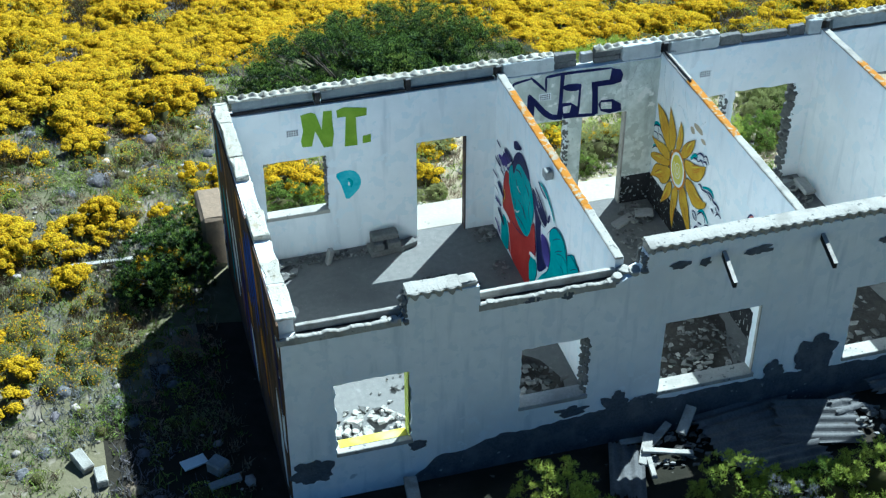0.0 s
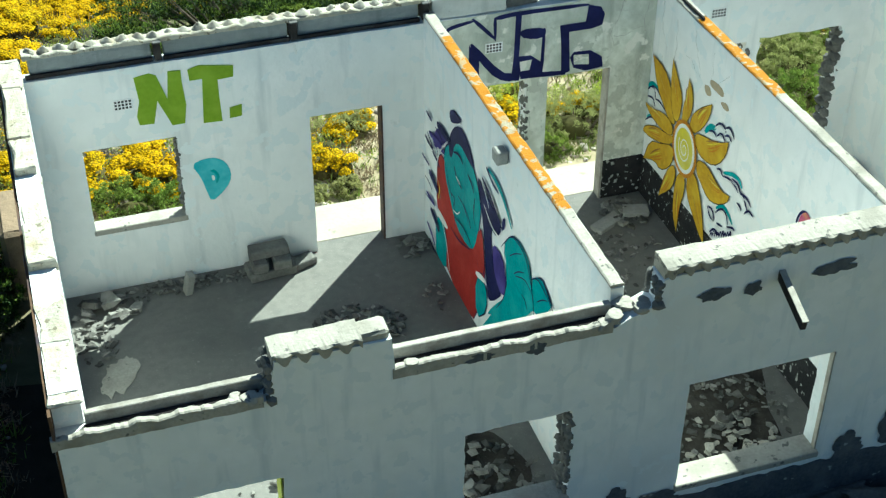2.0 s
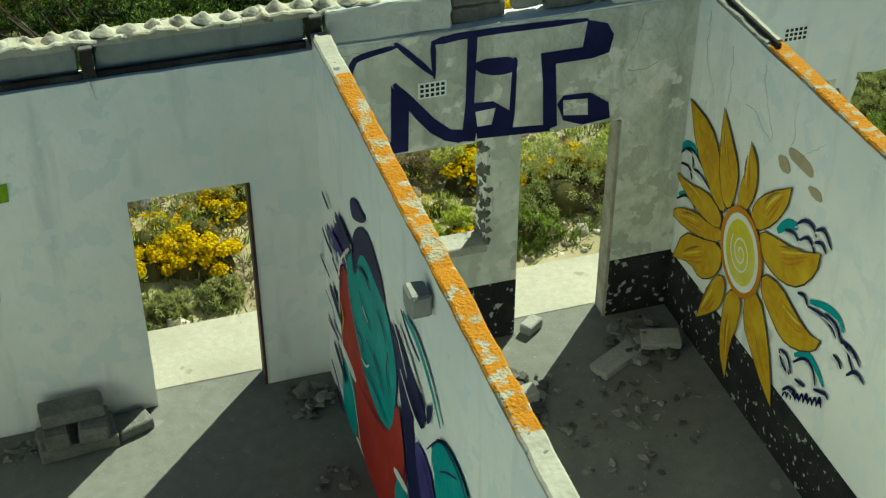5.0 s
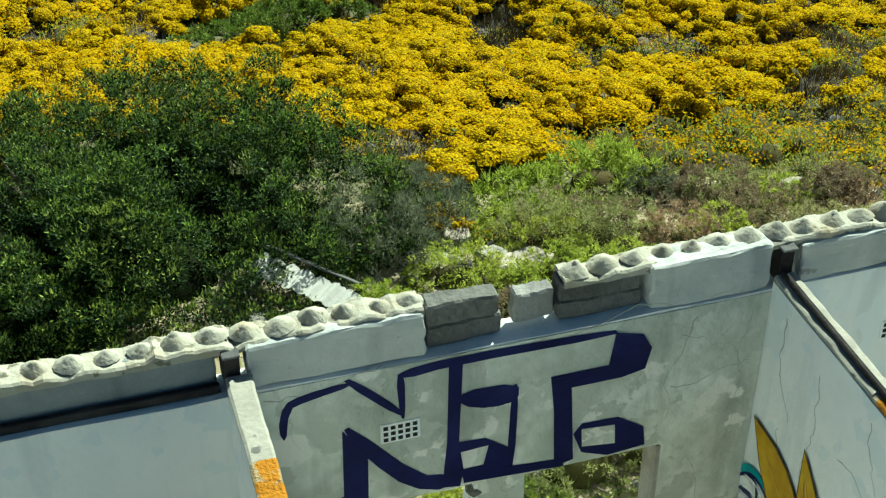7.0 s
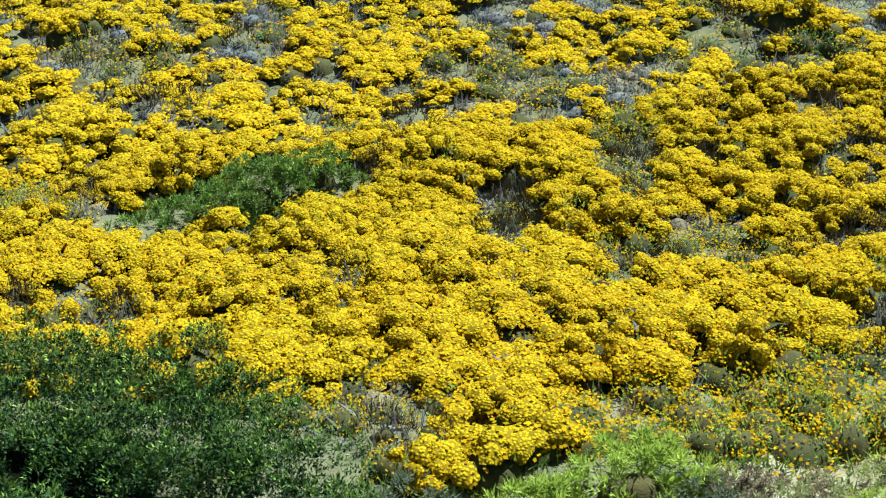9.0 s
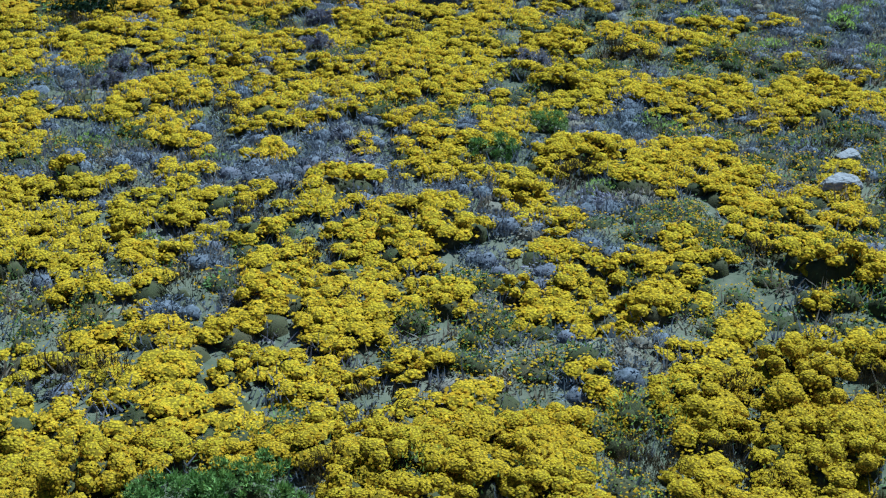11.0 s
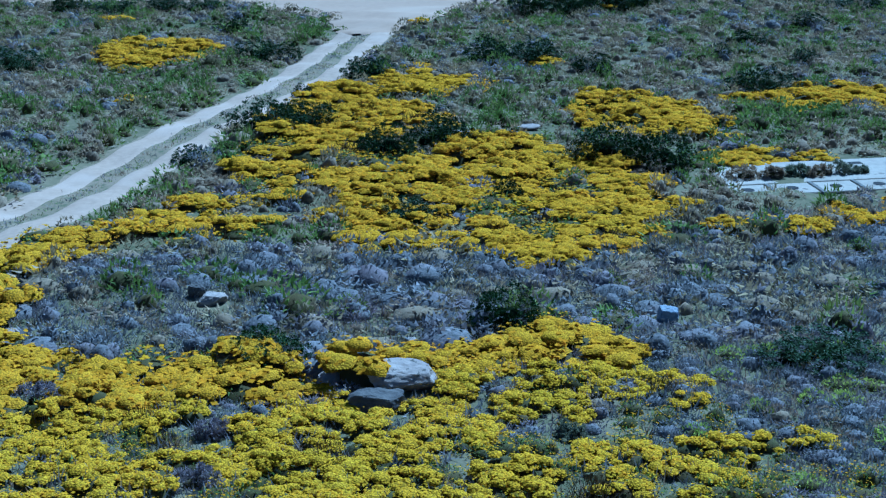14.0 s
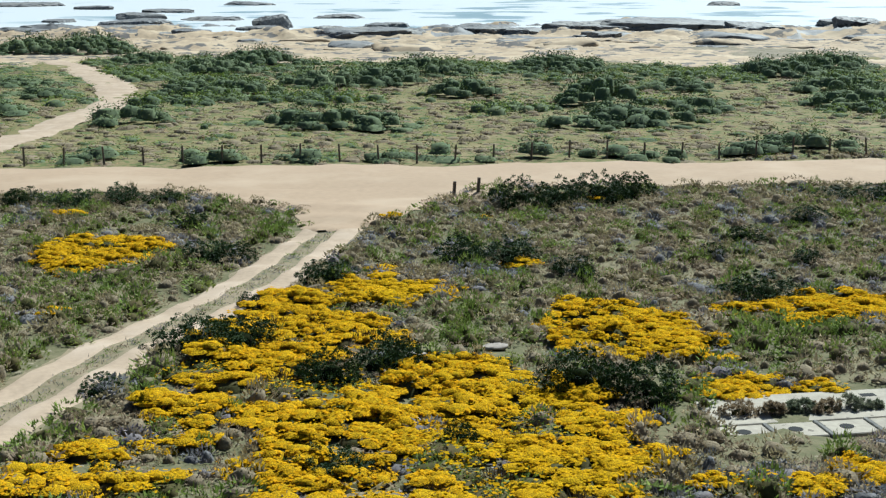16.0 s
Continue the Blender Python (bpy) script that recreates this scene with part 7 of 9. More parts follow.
def flower_clump(seed, heads, size, leaves, bunches=9, narrow=0.32, wide=0.5, even=0.8):
    """A spreading clump of loose, flat-topped bunches of flower heads over leafy, shaded stems."""
    rng = np.random.default_rng(seed)
    a = rng.uniform(0, 2 * np.pi, bunches)
    q = np.sqrt((np.arange(bunches) + rng.uniform(0, 1, bunches)) / bunches) * 0.92
    c = np.stack([q * np.cos(a), q * np.sin(a), (0.95 - 0.45 * q * q) * rng.uniform(even, 1.05, bunches)], 1)
    w = rng.uniform(narrow, wide, bunches)
    pieces = []
    per = heads // bunches
    for k in range(bunches):
        p, d = dome(rng, per, 0.3, 0.05, 5)
        spot = c[k] + p * [w[k], w[k], w[k] * 0.5] * rng.uniform(0.9, 1.32, (per, 1)) + rng.normal(size=(per, 3)) * [0.03, 0.03, 0.02]
        pieces.append((*petals(spot, jitter_dir(d * 0.6 + [0.1, 0.1, 0.75], rng, 0.28), size, rng), 0))
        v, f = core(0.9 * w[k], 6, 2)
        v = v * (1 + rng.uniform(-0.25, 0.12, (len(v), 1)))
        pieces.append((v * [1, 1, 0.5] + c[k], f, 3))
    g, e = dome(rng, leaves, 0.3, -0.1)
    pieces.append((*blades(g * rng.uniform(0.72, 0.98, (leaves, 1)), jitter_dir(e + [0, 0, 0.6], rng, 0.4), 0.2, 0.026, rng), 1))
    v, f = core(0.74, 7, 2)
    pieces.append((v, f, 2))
    return template(pieces)


def sparse_clump(seed, heads, size, leaves, length=0.15, width=0.02):
    """A leafy clump with small flower heads in loose bunches."""
    rng = np.random.default_rng(seed)
    p, d = dome(rng, heads, 0.3, 0.1)
    keep = np.array([noise.noise(Vector(q * 3.2) + Vector((seed, 0, 0))) for q in p]) > -0.16
    p, d = p[keep], d[keep]
    a = petals(p * rng.uniform(0.94, 1.08, (len(p), 1)), jitter_dir(d * 0.6 + [0.2, 0.2, 0.8], rng, 0.35), size, rng)
    q, e = dome(rng, leaves, 0.3, -0.1)
    b = blades(q * rng.uniform(0.66, 0.94, (leaves, 1)), jitter_dir(e + [0, 0, 0.6], rng, 0.5), length, width, rng)
    v, f = core(0.6)
    return template([(*a, 0), (*b, 1), (v * (1 + rng.uniform(-0.2, 0.1, (len(v), 1))), f, 2)])


def leaf_clump(seed, leaves, length, width, lump=0.3, up=0.2, spread=0.4, low=-0.1, core_size=0.72):
    rng = np.random.default_rng(seed)
    p, d = dome(rng, leaves, lump, low)
    b = blades(p * 0.85, jitter_dir(d + [0, 0, up], rng, spread), length, width, rng)
    v, f = core(core_size, 6, 2 if leaves < 60 else 3)
    v = v * (1 + rng.uniform(-0.22, 0.1, (len(v), 1)))
    return template([(*b, 0), (v, f, 1)])


def scatter(name, templates, places, materials, label, category, seed):
    """Places: rows of x, y, z, radius, height. One mesh of many clumps."""
    rng = np.random.default_rng(seed)
    vs, fs, ms, o = [], [], [], 0
    for x, y, z, r, h in places:
        v, f, m = templates[rng.integers(len(templates))]
        a = rng.uniform(0, 2 * np.pi)
        c, s = np.cos(a), np.sin(a)
        k = r * rng.uniform(0.85, 1.2)
        w = np.stack([(v[:, 0] * c - v[:, 1] * s) * r + x, (v[:, 0] * s + v[:, 1] * c) * k + y, v[:, 2] * h + z], 1)
        vs.append(w)
        fs.append(f + o)
        ms.append(m)
        o += len(v)
    if not vs:
        return None
    ob = fast_mesh(name, np.concatenate(vs), np.concatenate(fs), np.concatenate(ms), materials)
    return tagged(ob, label, category, kind="stuff")


def polyline_distance(x, y, line):
    best = 1e9
    for (x0, y0), (x1, y1) in zip(line, line[1:]):
        dx, dy = x1 - x0, y1 - y0
        t = min(1, max(0, ((x - x0) * dx + (y - y0) * dy) / (dx * dx + dy * dy)))
        best = min(best, math.hypot(x - x0 - t * dx, y - y0 - t * dy))
    return best


KEEP_CLEAR = [(6.8, 21.5, 0.9), (8.1, 22.0, 1.0), (9.3, 22.5, 0.6), (13.55, 41.2, 0.4), (18.0, 38.0, 0.45), (14.1, 43.7, 0.35), (10.75, 46.4, 0.45), (9.0, 40.8, 0.45), (8.5, 39.5, 0.35), (15.5, 32.8, 0.45), (17.05, 34.1, 0.45), (21.0, 41.7, 0.3), (6.3, 11.1, 0.5), (9.6, 12.6, 0.9), (10.2, 11.6, 0.8), (6.4, 10.95, 0.45), (5.8, 10.75, 0.3), (18.4, 45.3, 0.7), (17.6, 44.0, 0.55), (17, 46.0, 0.3), (15.1, 52.9, 0.5), (25.9, 48.1, 0.5), (19.3, 48, 0.2), (30.4, 73, 0.7), (-2.9, 1.5, 0.4), (-1.3, 1.1, 0.4)]


def blocked(x, y, r):
    if ((x - 4.8) / 3.4) ** 2 + ((y - 13.3) / 3.3) ** 2 < 1:
        return True
    if -0.45 - r < x < 15 and -1.4 - r * 0.5 < y < 6.35 + r:
        return True
    if 3.1 < x < 8.0 and y < 6.95 + r:
        return True
    if y > 95 and polyline_distance(x, y, ROAD_LINE) < 6.6 + r * 0.6:
        return True
    if y > 98 and polyline_distance(x, y, [(33.2, 113), (30.9, 105.8)]) < 2.2 + r * 0.6:
        return True
    if y > 105 and (abs(x - 33.4) - 2.2 - r * 0.5) < np.interp(y, [108, 112, 115], [0.0, 3.0, 6.5]) and y < 124:
        return True
    if 20 < y < 105:
        d = polyline_distance(x, y, TRACK)
        if d < 1.8 + r * 0.35 and (d > 0.5 or r > 0.25):
            return True
    if y > 126 and polyline_distance(x, y, FAR_TRACK) < 2.6:
        return True
    sx, sy = x - 34.4, y - 64.55
    c, s = math.cos(radians(SLAB_TURN)), math.sin(radians(SLAB_TURN))
    a, b = sx * c + sy * s, -sx * s + sy * c
    if 0.2 < a < 17 and -4.3 - r * 0.8 < b < 0.1 + r * 0.5:
        return True
    return any(math.hypot(x - a, y - b) < q + r * 0.5 for a, b, q in KEEP_CLEAR)


def patchy(x, y, scale, shift):
    return noise.noise(Vector((x * scale, y * scale, shift))) + 0.5 * noise.noise(Vector((x * scale * 2.3, y * scale * 2.3, shift + 5)))


def blob(x, y, cx, cy, rx, ry):
    return math.exp(-(((x - cx) / rx) ** 2 + ((y - cy) / ry) ** 2))


DRIFTS = [(5.4, 88.9, 2.9, 2.2), (2.0, 83.3, 1.8, 5.0), (4.8, 79.5, 2.3, 3.6), (-8.6, 99.8, 2.7, 4.2), (15.8, 82.3, 2.6, 2.6), (16.7, 78.9, 2.2, 1.6), (18.3, 77.5, 1.0, 1.0), (21.1, 84.5, 0.6, 1.3), (25.1, 85.0, 2.3, 2.2), (18.6, 72.5, 1.1, 1.0),
          (22.7, 72.2, 0.7, 0.8), (10.2, 71.2, 1.5, 2.6), (12.9, 71.3, 1.1, 1.3), (13.9, 68.3, 1.0, 1.3), (12.5, 66.8, 2.0, 1.2), (12.8, 64.8, 2.2, 1.6), (17.1, 61.8, 1.8, 1.0), (10.7, 63.1, 2.1, 3.1), (20.7, 63.4, 0.6, 1.0), (6.5, 69.7, 3.3, 4.0),
          (1.0, 69.5, 1.1, 1.4), (1.3, 66.8, 1.2, 0.8), (-1.3, 62.1, 0.8, 1.1), (-0.7, 65.4, 0.9, 1.4), (0.6, 62.1, 0.9, 1.6), (5.4, 65.1, 1.9, 3.0), (2.2, 74.6, 1.8, 2.0), (14.2, 85.0, 0.7, 1.7), (10.5, 67.5, 1.4, 1.4), (8.5, 75, 1.6, 1.6)]
GREENS = [(22.2, 79.2, 3.2, 5.1), (10.4, 80.3, 1.5, 4.4), (19.4, 64.8, 1.9, 1.2), (-1.1, 106.8, 1.8, 5.1), (-5.1, 89.4, 2.2, 7.8), (14.3, 87.9, 1.4, 2.9)]


def drift(x, y, rows):
    """Nearness to the heart of the closest patch, 1 at its rim, 0 at its middle."""
    a, b = 0.967 * x - 0.254 * y, 0.254 * x + 0.967 * y
    return min(math.hypot((a - p) / r, (b - q) / t) for p, q, r, t in rows)


NEAR_END = [(-10, 60), (7.5, 58), (10, 53.5), (10.6, 51.3), (14.8, 48), (17.1, 46), (20.6, 46.8), (23.1, 46.6), (24.7, 43), (25.2, 39.6), (26.3, 37.3), (28.5, 33), (32, 26), (40, 18)]
FAR_END = [(11, 62), (13, 66), (18.8, 74.5), (22, 84), (23.3, 89), (27, 88), (30.8, 84), (31.2, 73), (33, 68), (35, 63), (40, 60)]
GREY_SPOTS = [(9.3, 35.5, 2.6, 2.6), (12, 33.2, 2.0, 1.2), (14.2, 31.4, 1.6, 0.9), (18.6, 34.1, 1.2, 0.9), (21.3, 33.4, 1.1, 1.4), (18, 38.2, 0.6, 0.6), (13.5, 41.1, 0.6, 0.6), (16.6, 30.5, 1.2, 0.7),
              (8.6, 39.8, 0.8, 0.7), (10.2, 30.5, 2.0, 1.0), (17, 33.9, 0.8, 0.5), (29.5, 76, 2.5, 3.2), (25, 70.5, 1.6, 1.6), (20, 64, 1.4, 1.6), (26, 63.5, 1.3, 1.3), (16, 66, 1.5, 1.5), (14.6, 65.5, 2.0, 2.6), (17.4, 68.5, 1.1, 1.3), (18.2, 62.0, 1.2, 0.9), (21.5, 67.5, 1.0, 1.0)]


def hollows(x, y):
    """Hollows of bare stems above the first flower carpet."""
    return -0.2 * (blob(x, y, 13.9, 21.6, 1.2, 0.9) + blob(x, y, 17.6, 20.3, 1.6, 0.8) + blob(x, y, 15.7, 18.3, 1.0, 0.9) + blob(x, y, 12.2, 21.6, 0.8, 0.7) + blob(x, y, 16, 20.6, 1, 0.6) + blob(x, y, 10.9, 15.0, 0.5, 0.5)) + 0.12 * blob(x, y, 9.5, 17, 3.5, 3)


def in_yard(x, y):
    return 6.9 < x < 12.2 and 9.6 < y < 12.9


def yellow_share(x, y):
    """How thickly the yellow flowers stand."""
    s = 0.254 * x + 0.967 * y
    if x < 0.5 and s < 30:
        base = np.interp(y, [0, 3, 5, 9, 12, 16], [0.12, 0.45, 0.58, 0.68, 0.85, 0.95]) - 0.5 * (x > -3.3 and y < 3.5)
    elif s < 22:
        base = np.interp(s, [0, 9, 14.4, 15.9], [0.02, 0.02, 0.1, 0.95])
    else:
        base = np.interp(s, [22, 28, 34, 38], [0.97, 0.86, 0.77, 0.86])
    end = np.interp(x, [p[0] for p in NEAR_END], [p[1] for p in NEAR_END])
    if y > 20:
        base += np.interp(y - end, [-2, 0.6, 2], [0, -0.45, -0.85])
        base = max(base, 0.05)
        low = np.interp(x, [10, 15, 18, 22, 25, 30, 36], [56, 60, 57.5, 56.5, 54.5, 53.5, 53.5])
        top = np.interp(x, [p[0] for p in FAR_END], [p[1] for p in FAR_END])
        if low - 1 < y < top + 2:
            base = max(base, np.interp(y, [low - 1, low + 1, top, top + 2], [0, 0.9, 0.9, 0.1]) - 0.3 * (x > 27) * (y < 62))
    if s > 60:
        wild = np.interp(drift(x, y, DRIFTS), [0.9, 1.2, 1.6], [0.95, 0.6, 0.05])
        base = wild if s > 63 else base + (wild - base) * (s - 60) / 3
    return base - sum(0.52 * blob(x, y, *g) for g in GREY_SPOTS)


def spots_between(y0, y1, spacing, seed, left, right):
    rng = random.Random(seed)
    y = y0
    while y < y1:
        x = left(y)
        while x < right(y):
            yield x + rng.uniform(-0.5, 0.5) * spacing, y + rng.uniform(-0.5, 0.5) * spacing, rng
            x += spacing
        y += spacing


def left_edge(y):
    return np.interp(y, [-8, 26, 30, 60, 130], [-5.5, -5.5, 2.5, 4, 5])


def right_edge(y):
    return np.interp(y, [-8, 7, 16, 26, 60, 130], [14, 16, 21.5, 23, 43.5, 87])


groups = {k: [] for k in ("sparse_a", "sparse_b", "sparse_c", "flower_a", "flower_b", "flower_c", "grey_a", "grey_b", "grey_c", "green_a", "green_b", "green_c", "brown_a", "stem_a", "stem_b", "stem_c", "brown_c", "olive_c", "far", "far_dark", "far_fresh", "far_rust")}
for band, (y0, y1, spacing) in {"a": (-7, 24, 0.5), "b": (24, 46, 0.58), "c": (46, 126, 0.9)}.items():
    for x, y, rng in spots_between(y0, y1, spacing, ord(band), left_edge, right_edge):
        s = 0.254 * x + 0.967 * y
        n1, n2 = patchy(x, y, 0.45 if x < 0.5 and y < 12 else 0.3 if band == "b" else 0.16 if band != "c" else 0.14, 1.0), patchy(x, y, 0.55, 9.0)
        if band == "b":
            n1, n2 = 0.7 * n1 + 1.25 * patchy(x, y, 0.8, 14.0), 1.2 * patchy(x, y, 1.25, 9.0)
        share = yellow_share(x, y)
        r = spacing * rng.uniform(0.55, 0.95)
        if blocked(x, y, r * 0.8):
            continue
        z = float(ground_z(np.array([x]), np.array([y]))[0]) - 0.04
        if share + 0.55 * n1 + 0.3 * n2 > 0.5 and not in_yard(x, y):
            hum = 0.5 + 0.5 * noise.noise(Vector((x * 0.75, y * 0.75, 2.0)))
            h = (0.18 + 0.72 * hum * hum + rng.uniform(-0.05, 0.05)) * {"a": 1.0, "b": 0.78, "c": 1.1}[band]
            if band == "c":
                r *= 1.2
            if hum + hollows(x, y) < (0.4 if band == "a" else 0.34) and rng.random() < 0.75:
                kind = "stem_" if rng.random() < {"a": 0.75, "b": 0.35, "c": 0.5}[band] else "brown_" if band != "b" and rng.random() < 0.6 else "grey_"
                groups[kind + band].append((x, y, z, r * 0.95, 0.42 if kind == "stem_" else 0.25))
                continue
            left_side = x < 0.5 and y < 12
            thin = patchy(x, y, 0.33, 33.0) + (np.interp(x, [10, 12.5], [0, 0.38]) * np.interp(y, [19, 21.5], [1, 0.1]) if y < 22 else 0.35 * (band == "b" and x > 16 + 0.35 * (y - 24))) + rng.uniform(-0.25, 0.25)
            if left_side:
                r, h = r * 0.72, h * 0.8
            groups[("sparse_" if thin > 0.3 or (left_side and thin > -0.1) else "flower_") + band].append((x, y, z, r * (1.2 if band == "a" else 1.08), h))
            continue
        if in_yard(x, y):
            continue
        bare = 0.12 if s < 13.5 else 0.03
        if rng.random() < bare:
            continue
        small = 0.62 if s < 13.5 else 0.95
        pick = n2 + rng.uniform(-0.5, 0.5)
        h = r * small * rng.uniform(0.6, 1.0)
        if band == "c" and s < 62 and rng.random() < 0.2:
            continue
        if band == "c":
            r *= 1.2 if s < 62 else 1.0
            r *= 0.65 + 0.95 * rng.random() ** 2
            h *= rng.uniform(0.8, 1.45)
        green = 0.26 if s > 46 else 0.3 if s > 20 else -0.25
        if s > 62:
            green = -0.02
        if band == "c":
            green -= 0.75 * np.interp(drift(x, y, GREENS), [0.5, 1.3], [1, 0]) + 0.3 * blob(x, y, 15, 67, 2.5, 3)
        if s > 46 and band == "c" and rng.random() < (0.34 if s > 62 else 0.22):
            groups["olive_c"].append((x, y, z, r * small, h))
        elif pick > green + 0.15:
            groups["green_" + band].append((x, y, z, r * small, h * 1.05))
        elif pick < (-0.1 if s > 62 else -0.6 if s > 46 else -0.75 if s > 30 else -0.4):
            groups["brown_" + ("a" if band == "a" else "c")].append((x, y, z, r * small, h * 0.8))
        else:
            groups["grey_" + band].append((x, y, z, r * small, h * 0.9))
# beyond the road: dry low scrub with rounded dark bushes, closing to a thicket before the shore
FENCE_BUSHES = [(21.3, 167, 4.2, 2.6), (36.6, 162, 4, 2.2), (40, 159, 4, 2.4), (44, 157, 3.6, 2.2), (62.5, 152.5, 3.4, 2.2), (68, 155, 4.6, 2.6), (73, 131, 3, 1.8), (75.5, 129, 3, 2.2), (69, 129, 2.6, 1.4), (44.4, 132.6, 1.8, 1.8), (46.4, 129.6, 1.0, 0.9), (50.9, 130, 2.2, 1.7), (56, 128.2, 3, 1.7), (61.2, 128.2, 1.8, 1.3), (25.7, 135.2, 2.6, 1.6), (33.2, 134.2, 2.2, 1.4), (30, 134.8, 1, 0.8), (39.5, 133.4, 2.2, 1.2), (17.4, 140, 2.2, 1.2), (15.6, 137, 1, 0.8), (80, 164, 4, 2), (72, 152, 3.4, 2), (100, 165, 6, 2.6)]
SHORE_BUSHES = [(61.3, 189, 4.6, 3), (72.5, 173, 5.2, 4.2), (48, 208, 6, 3), (55.6, 209, 6, 3.2), (67, 229, 8, 3), (19.6, 296, 9, 4.5), (9.6, 298, 8, 4), (6, 181, 6, 2.2), (12, 203, 5, 1.4), (3, 195, 6, 1.6), (8, 222, 7, 0.9), (114, 210, 7, 3.4), (108, 182, 6, 3), (30.6, 199, 6, 2.4), (35, 197, 5, 2.6), (36, 238, 8, 3), (45.5, 255, 8, 3.2), (88, 230, 9, 3), (90, 190, 5, 2), (128, 222, 8, 3.2), (28, 262, 7, 2.6)]
for x, y, rng in spots_between(126, 320, 1.95, 5, lambda y: np.interp(y, [126, 330], [2, -6]), lambda y: np.interp(y, [126, 330], [84, 200])):
    s = 0.254 * x + 0.967 * y
    if blocked(x, y, 1.0):
        continue
    n1 = patchy(x, y, 0.045, 4.0)
    crouch = 0.35 if x < 18 and y > 215 else 1.0
    z = float(ground_z(np.array([x]), np.array([y]))[0]) - 0.1
    lift = max((h * (1 - ((x - a) ** 2 + (y - b) ** 2) / (r * r * 1.1)) for a, b, r, h in FENCE_BUSHES + SHORE_BUSHES), default=0)
    if lift <= 0.25 and s > np.interp(x, [30, 90, 140], [268, 256, 246]) + 9 * noise.noise(Vector((x * 0.05, y * 0.05, 3))):
        continue
    if lift > 0.25:
        groups["far_dark"].append((x, y, z + lift * 0.4, rng.uniform(1.4, 2.2), lift * 0.6 + rng.uniform(0.1, 0.5)))
    elif n1 + 0.013 * (s - 222) + rng.uniform(-0.35, 0.35) > 0.05:
        groups["far_dark" if rng.random() < 0.55 else "far_fresh"].append((x, y, z, rng.uniform(1.2, 2.3), (rng.uniform(0.5, 1.3) + 0.8 * max(0, n1)) * crouch))
    elif rng.random() < 0.92:
        groups["far" if rng.random() + 0.5 * patchy(x, y, 0.09, 70.0) < 0.72 else "far_rust" if rng.random() < 0.4 else "far_fresh"].append((x, y, z, rng.uniform(0.7, 1.8), rng.uniform(0.25, 0.65)))

# broken rocks strewn over the shelf and into the surf
def rock_form(seed):
    bm = rock(random.Random(seed), 1.5, 1.5, 1.5, 2)
    v = np.array([q.co[:] for q in bm.verts])
    f = np.array([[q.index for q in t.verts] for t in bm.faces])
    bm.free()
    return v, f, np.zeros(len(f))


strewn = {"shore_rock": [], "wet_rock": []}
rng = random.Random(91)
for _ in range(520):
    side, out = rng.uniform(-130, 190), rng.uniform(300, 405)
    if noise.noise(Vector((side * 0.03, out * 0.05, 60.0))) + rng.uniform(-0.25, 0.25) < 0.02:
        continue
    r = rng.uniform(0.8, 2.2) * (2.2 if rng.random() < 0.22 else 1)
    z = np.interp(out, [276, 335, 350, 375, 405], [-9.0, -9.3, -9.6, -10.0, -10.4])
    strewn["wet_rock" if rng.random() < np.interp(out, [300, 350, 385], [0.2, 0.6, 1]) else "shore_rock"].append((0.254 * out + 0.967 * side, 0.967 * out - 0.254 * side, z, r * 1.7, r * rng.uniform(0.22, 0.5)))
for key, label in (("shore_rock", "pale tan rocks strewn along the shore"), ("wet_rock", "dark wet rocks strewn along the surf")):
    scatter("strewn_rocks", [rock_form(300 + i) for i in range(8)], strewn[key], [mat(key)], label, "rocks", 64)

# single flowering clumps close behind the rear wall
for x, y, r, h in ((1.0, 8.3, 0.5, 0.4), (2.3, 8.7, 0.55, 0.45), (6.55, 8.3, 0.25, 0.25), (3.8, 8.2, 0.45, 0.55), (4.3, 8.45, 0.4, 0.45), (3.35, 8.5, 0.4, 0.4), (8.5, 11.65, 0.25, 0.3), (10.4, 9.6, 0.3, 0.25), (4.46, 10.45, 0.3, 0.3), (5.33, 9.94, 0.25, 0.25)):
    groups["sparse_a"].append((x, y, float(ground_z(np.array([x]), np.array([y]))[0]) - 0.04, r, h))
for x, y, r, h in ((9.55, 9.95, 0.22, 0.25), (9.85, 9.9, 0.16, 0.2), (8.2, 12.45, 0.3, 0.3), (8.3, 12.1, 0.2, 0.25), (4.86, 9.89, 0.26, 0.3), (4.62, 9.95, 0.2, 0.24), (3.98, 10.05, 0.28, 0.3), (3.88, 9.8, 0.3, 0.26), (4.3, 10.2, 0.16, 0.2), (3.7, 10.4, 0.25, 0.3),
                   (1.0, 8.7, 0.45, 0.4), (1.55, 8.5, 0.45, 0.42), (1.95, 8.2, 0.4, 0.45), (2.25, 7.9, 0.3, 0.35), (0.7, 8.3, 0.4, 0.4), (1.85, 8.95, 0.45, 0.4), (2.5, 8.5, 0.4, 0.4), (0.4, 9.0, 0.4, 0.4),
                   (4.1, 7.95, 0.32, 0.4), (4.35, 7.8, 0.3, 0.36), (3.75, 7.95, 0.25, 0.3), (4.9, 9.2, 0.35, 0.35), (4.6, 8.9, 0.25, 0.3), (8.3, 8.5, 0.3, 0.34), (8.7, 8.35, 0.3, 0.32), (7.75, 8.55, 0.25, 0.3), (6.75, 7.5, 0.16, 0.22)):
    groups["flower_a"].append((x, y, float(ground_z(np.array([x]), np.array([y]))[0]) - 0.04, r, h))
YEL = [mat("petals_yellow"), mat("leaf_green"), mat("shaded_undergrowth"), mat("flower_bed")]
# brighter copy of the same daisies, painting in stronger light on the middle slope
LIT_YEL = [mat("petals_lit"), mat("leaf_green"), mat("shaded_undergrowth"), mat("flower_bed_lit")]
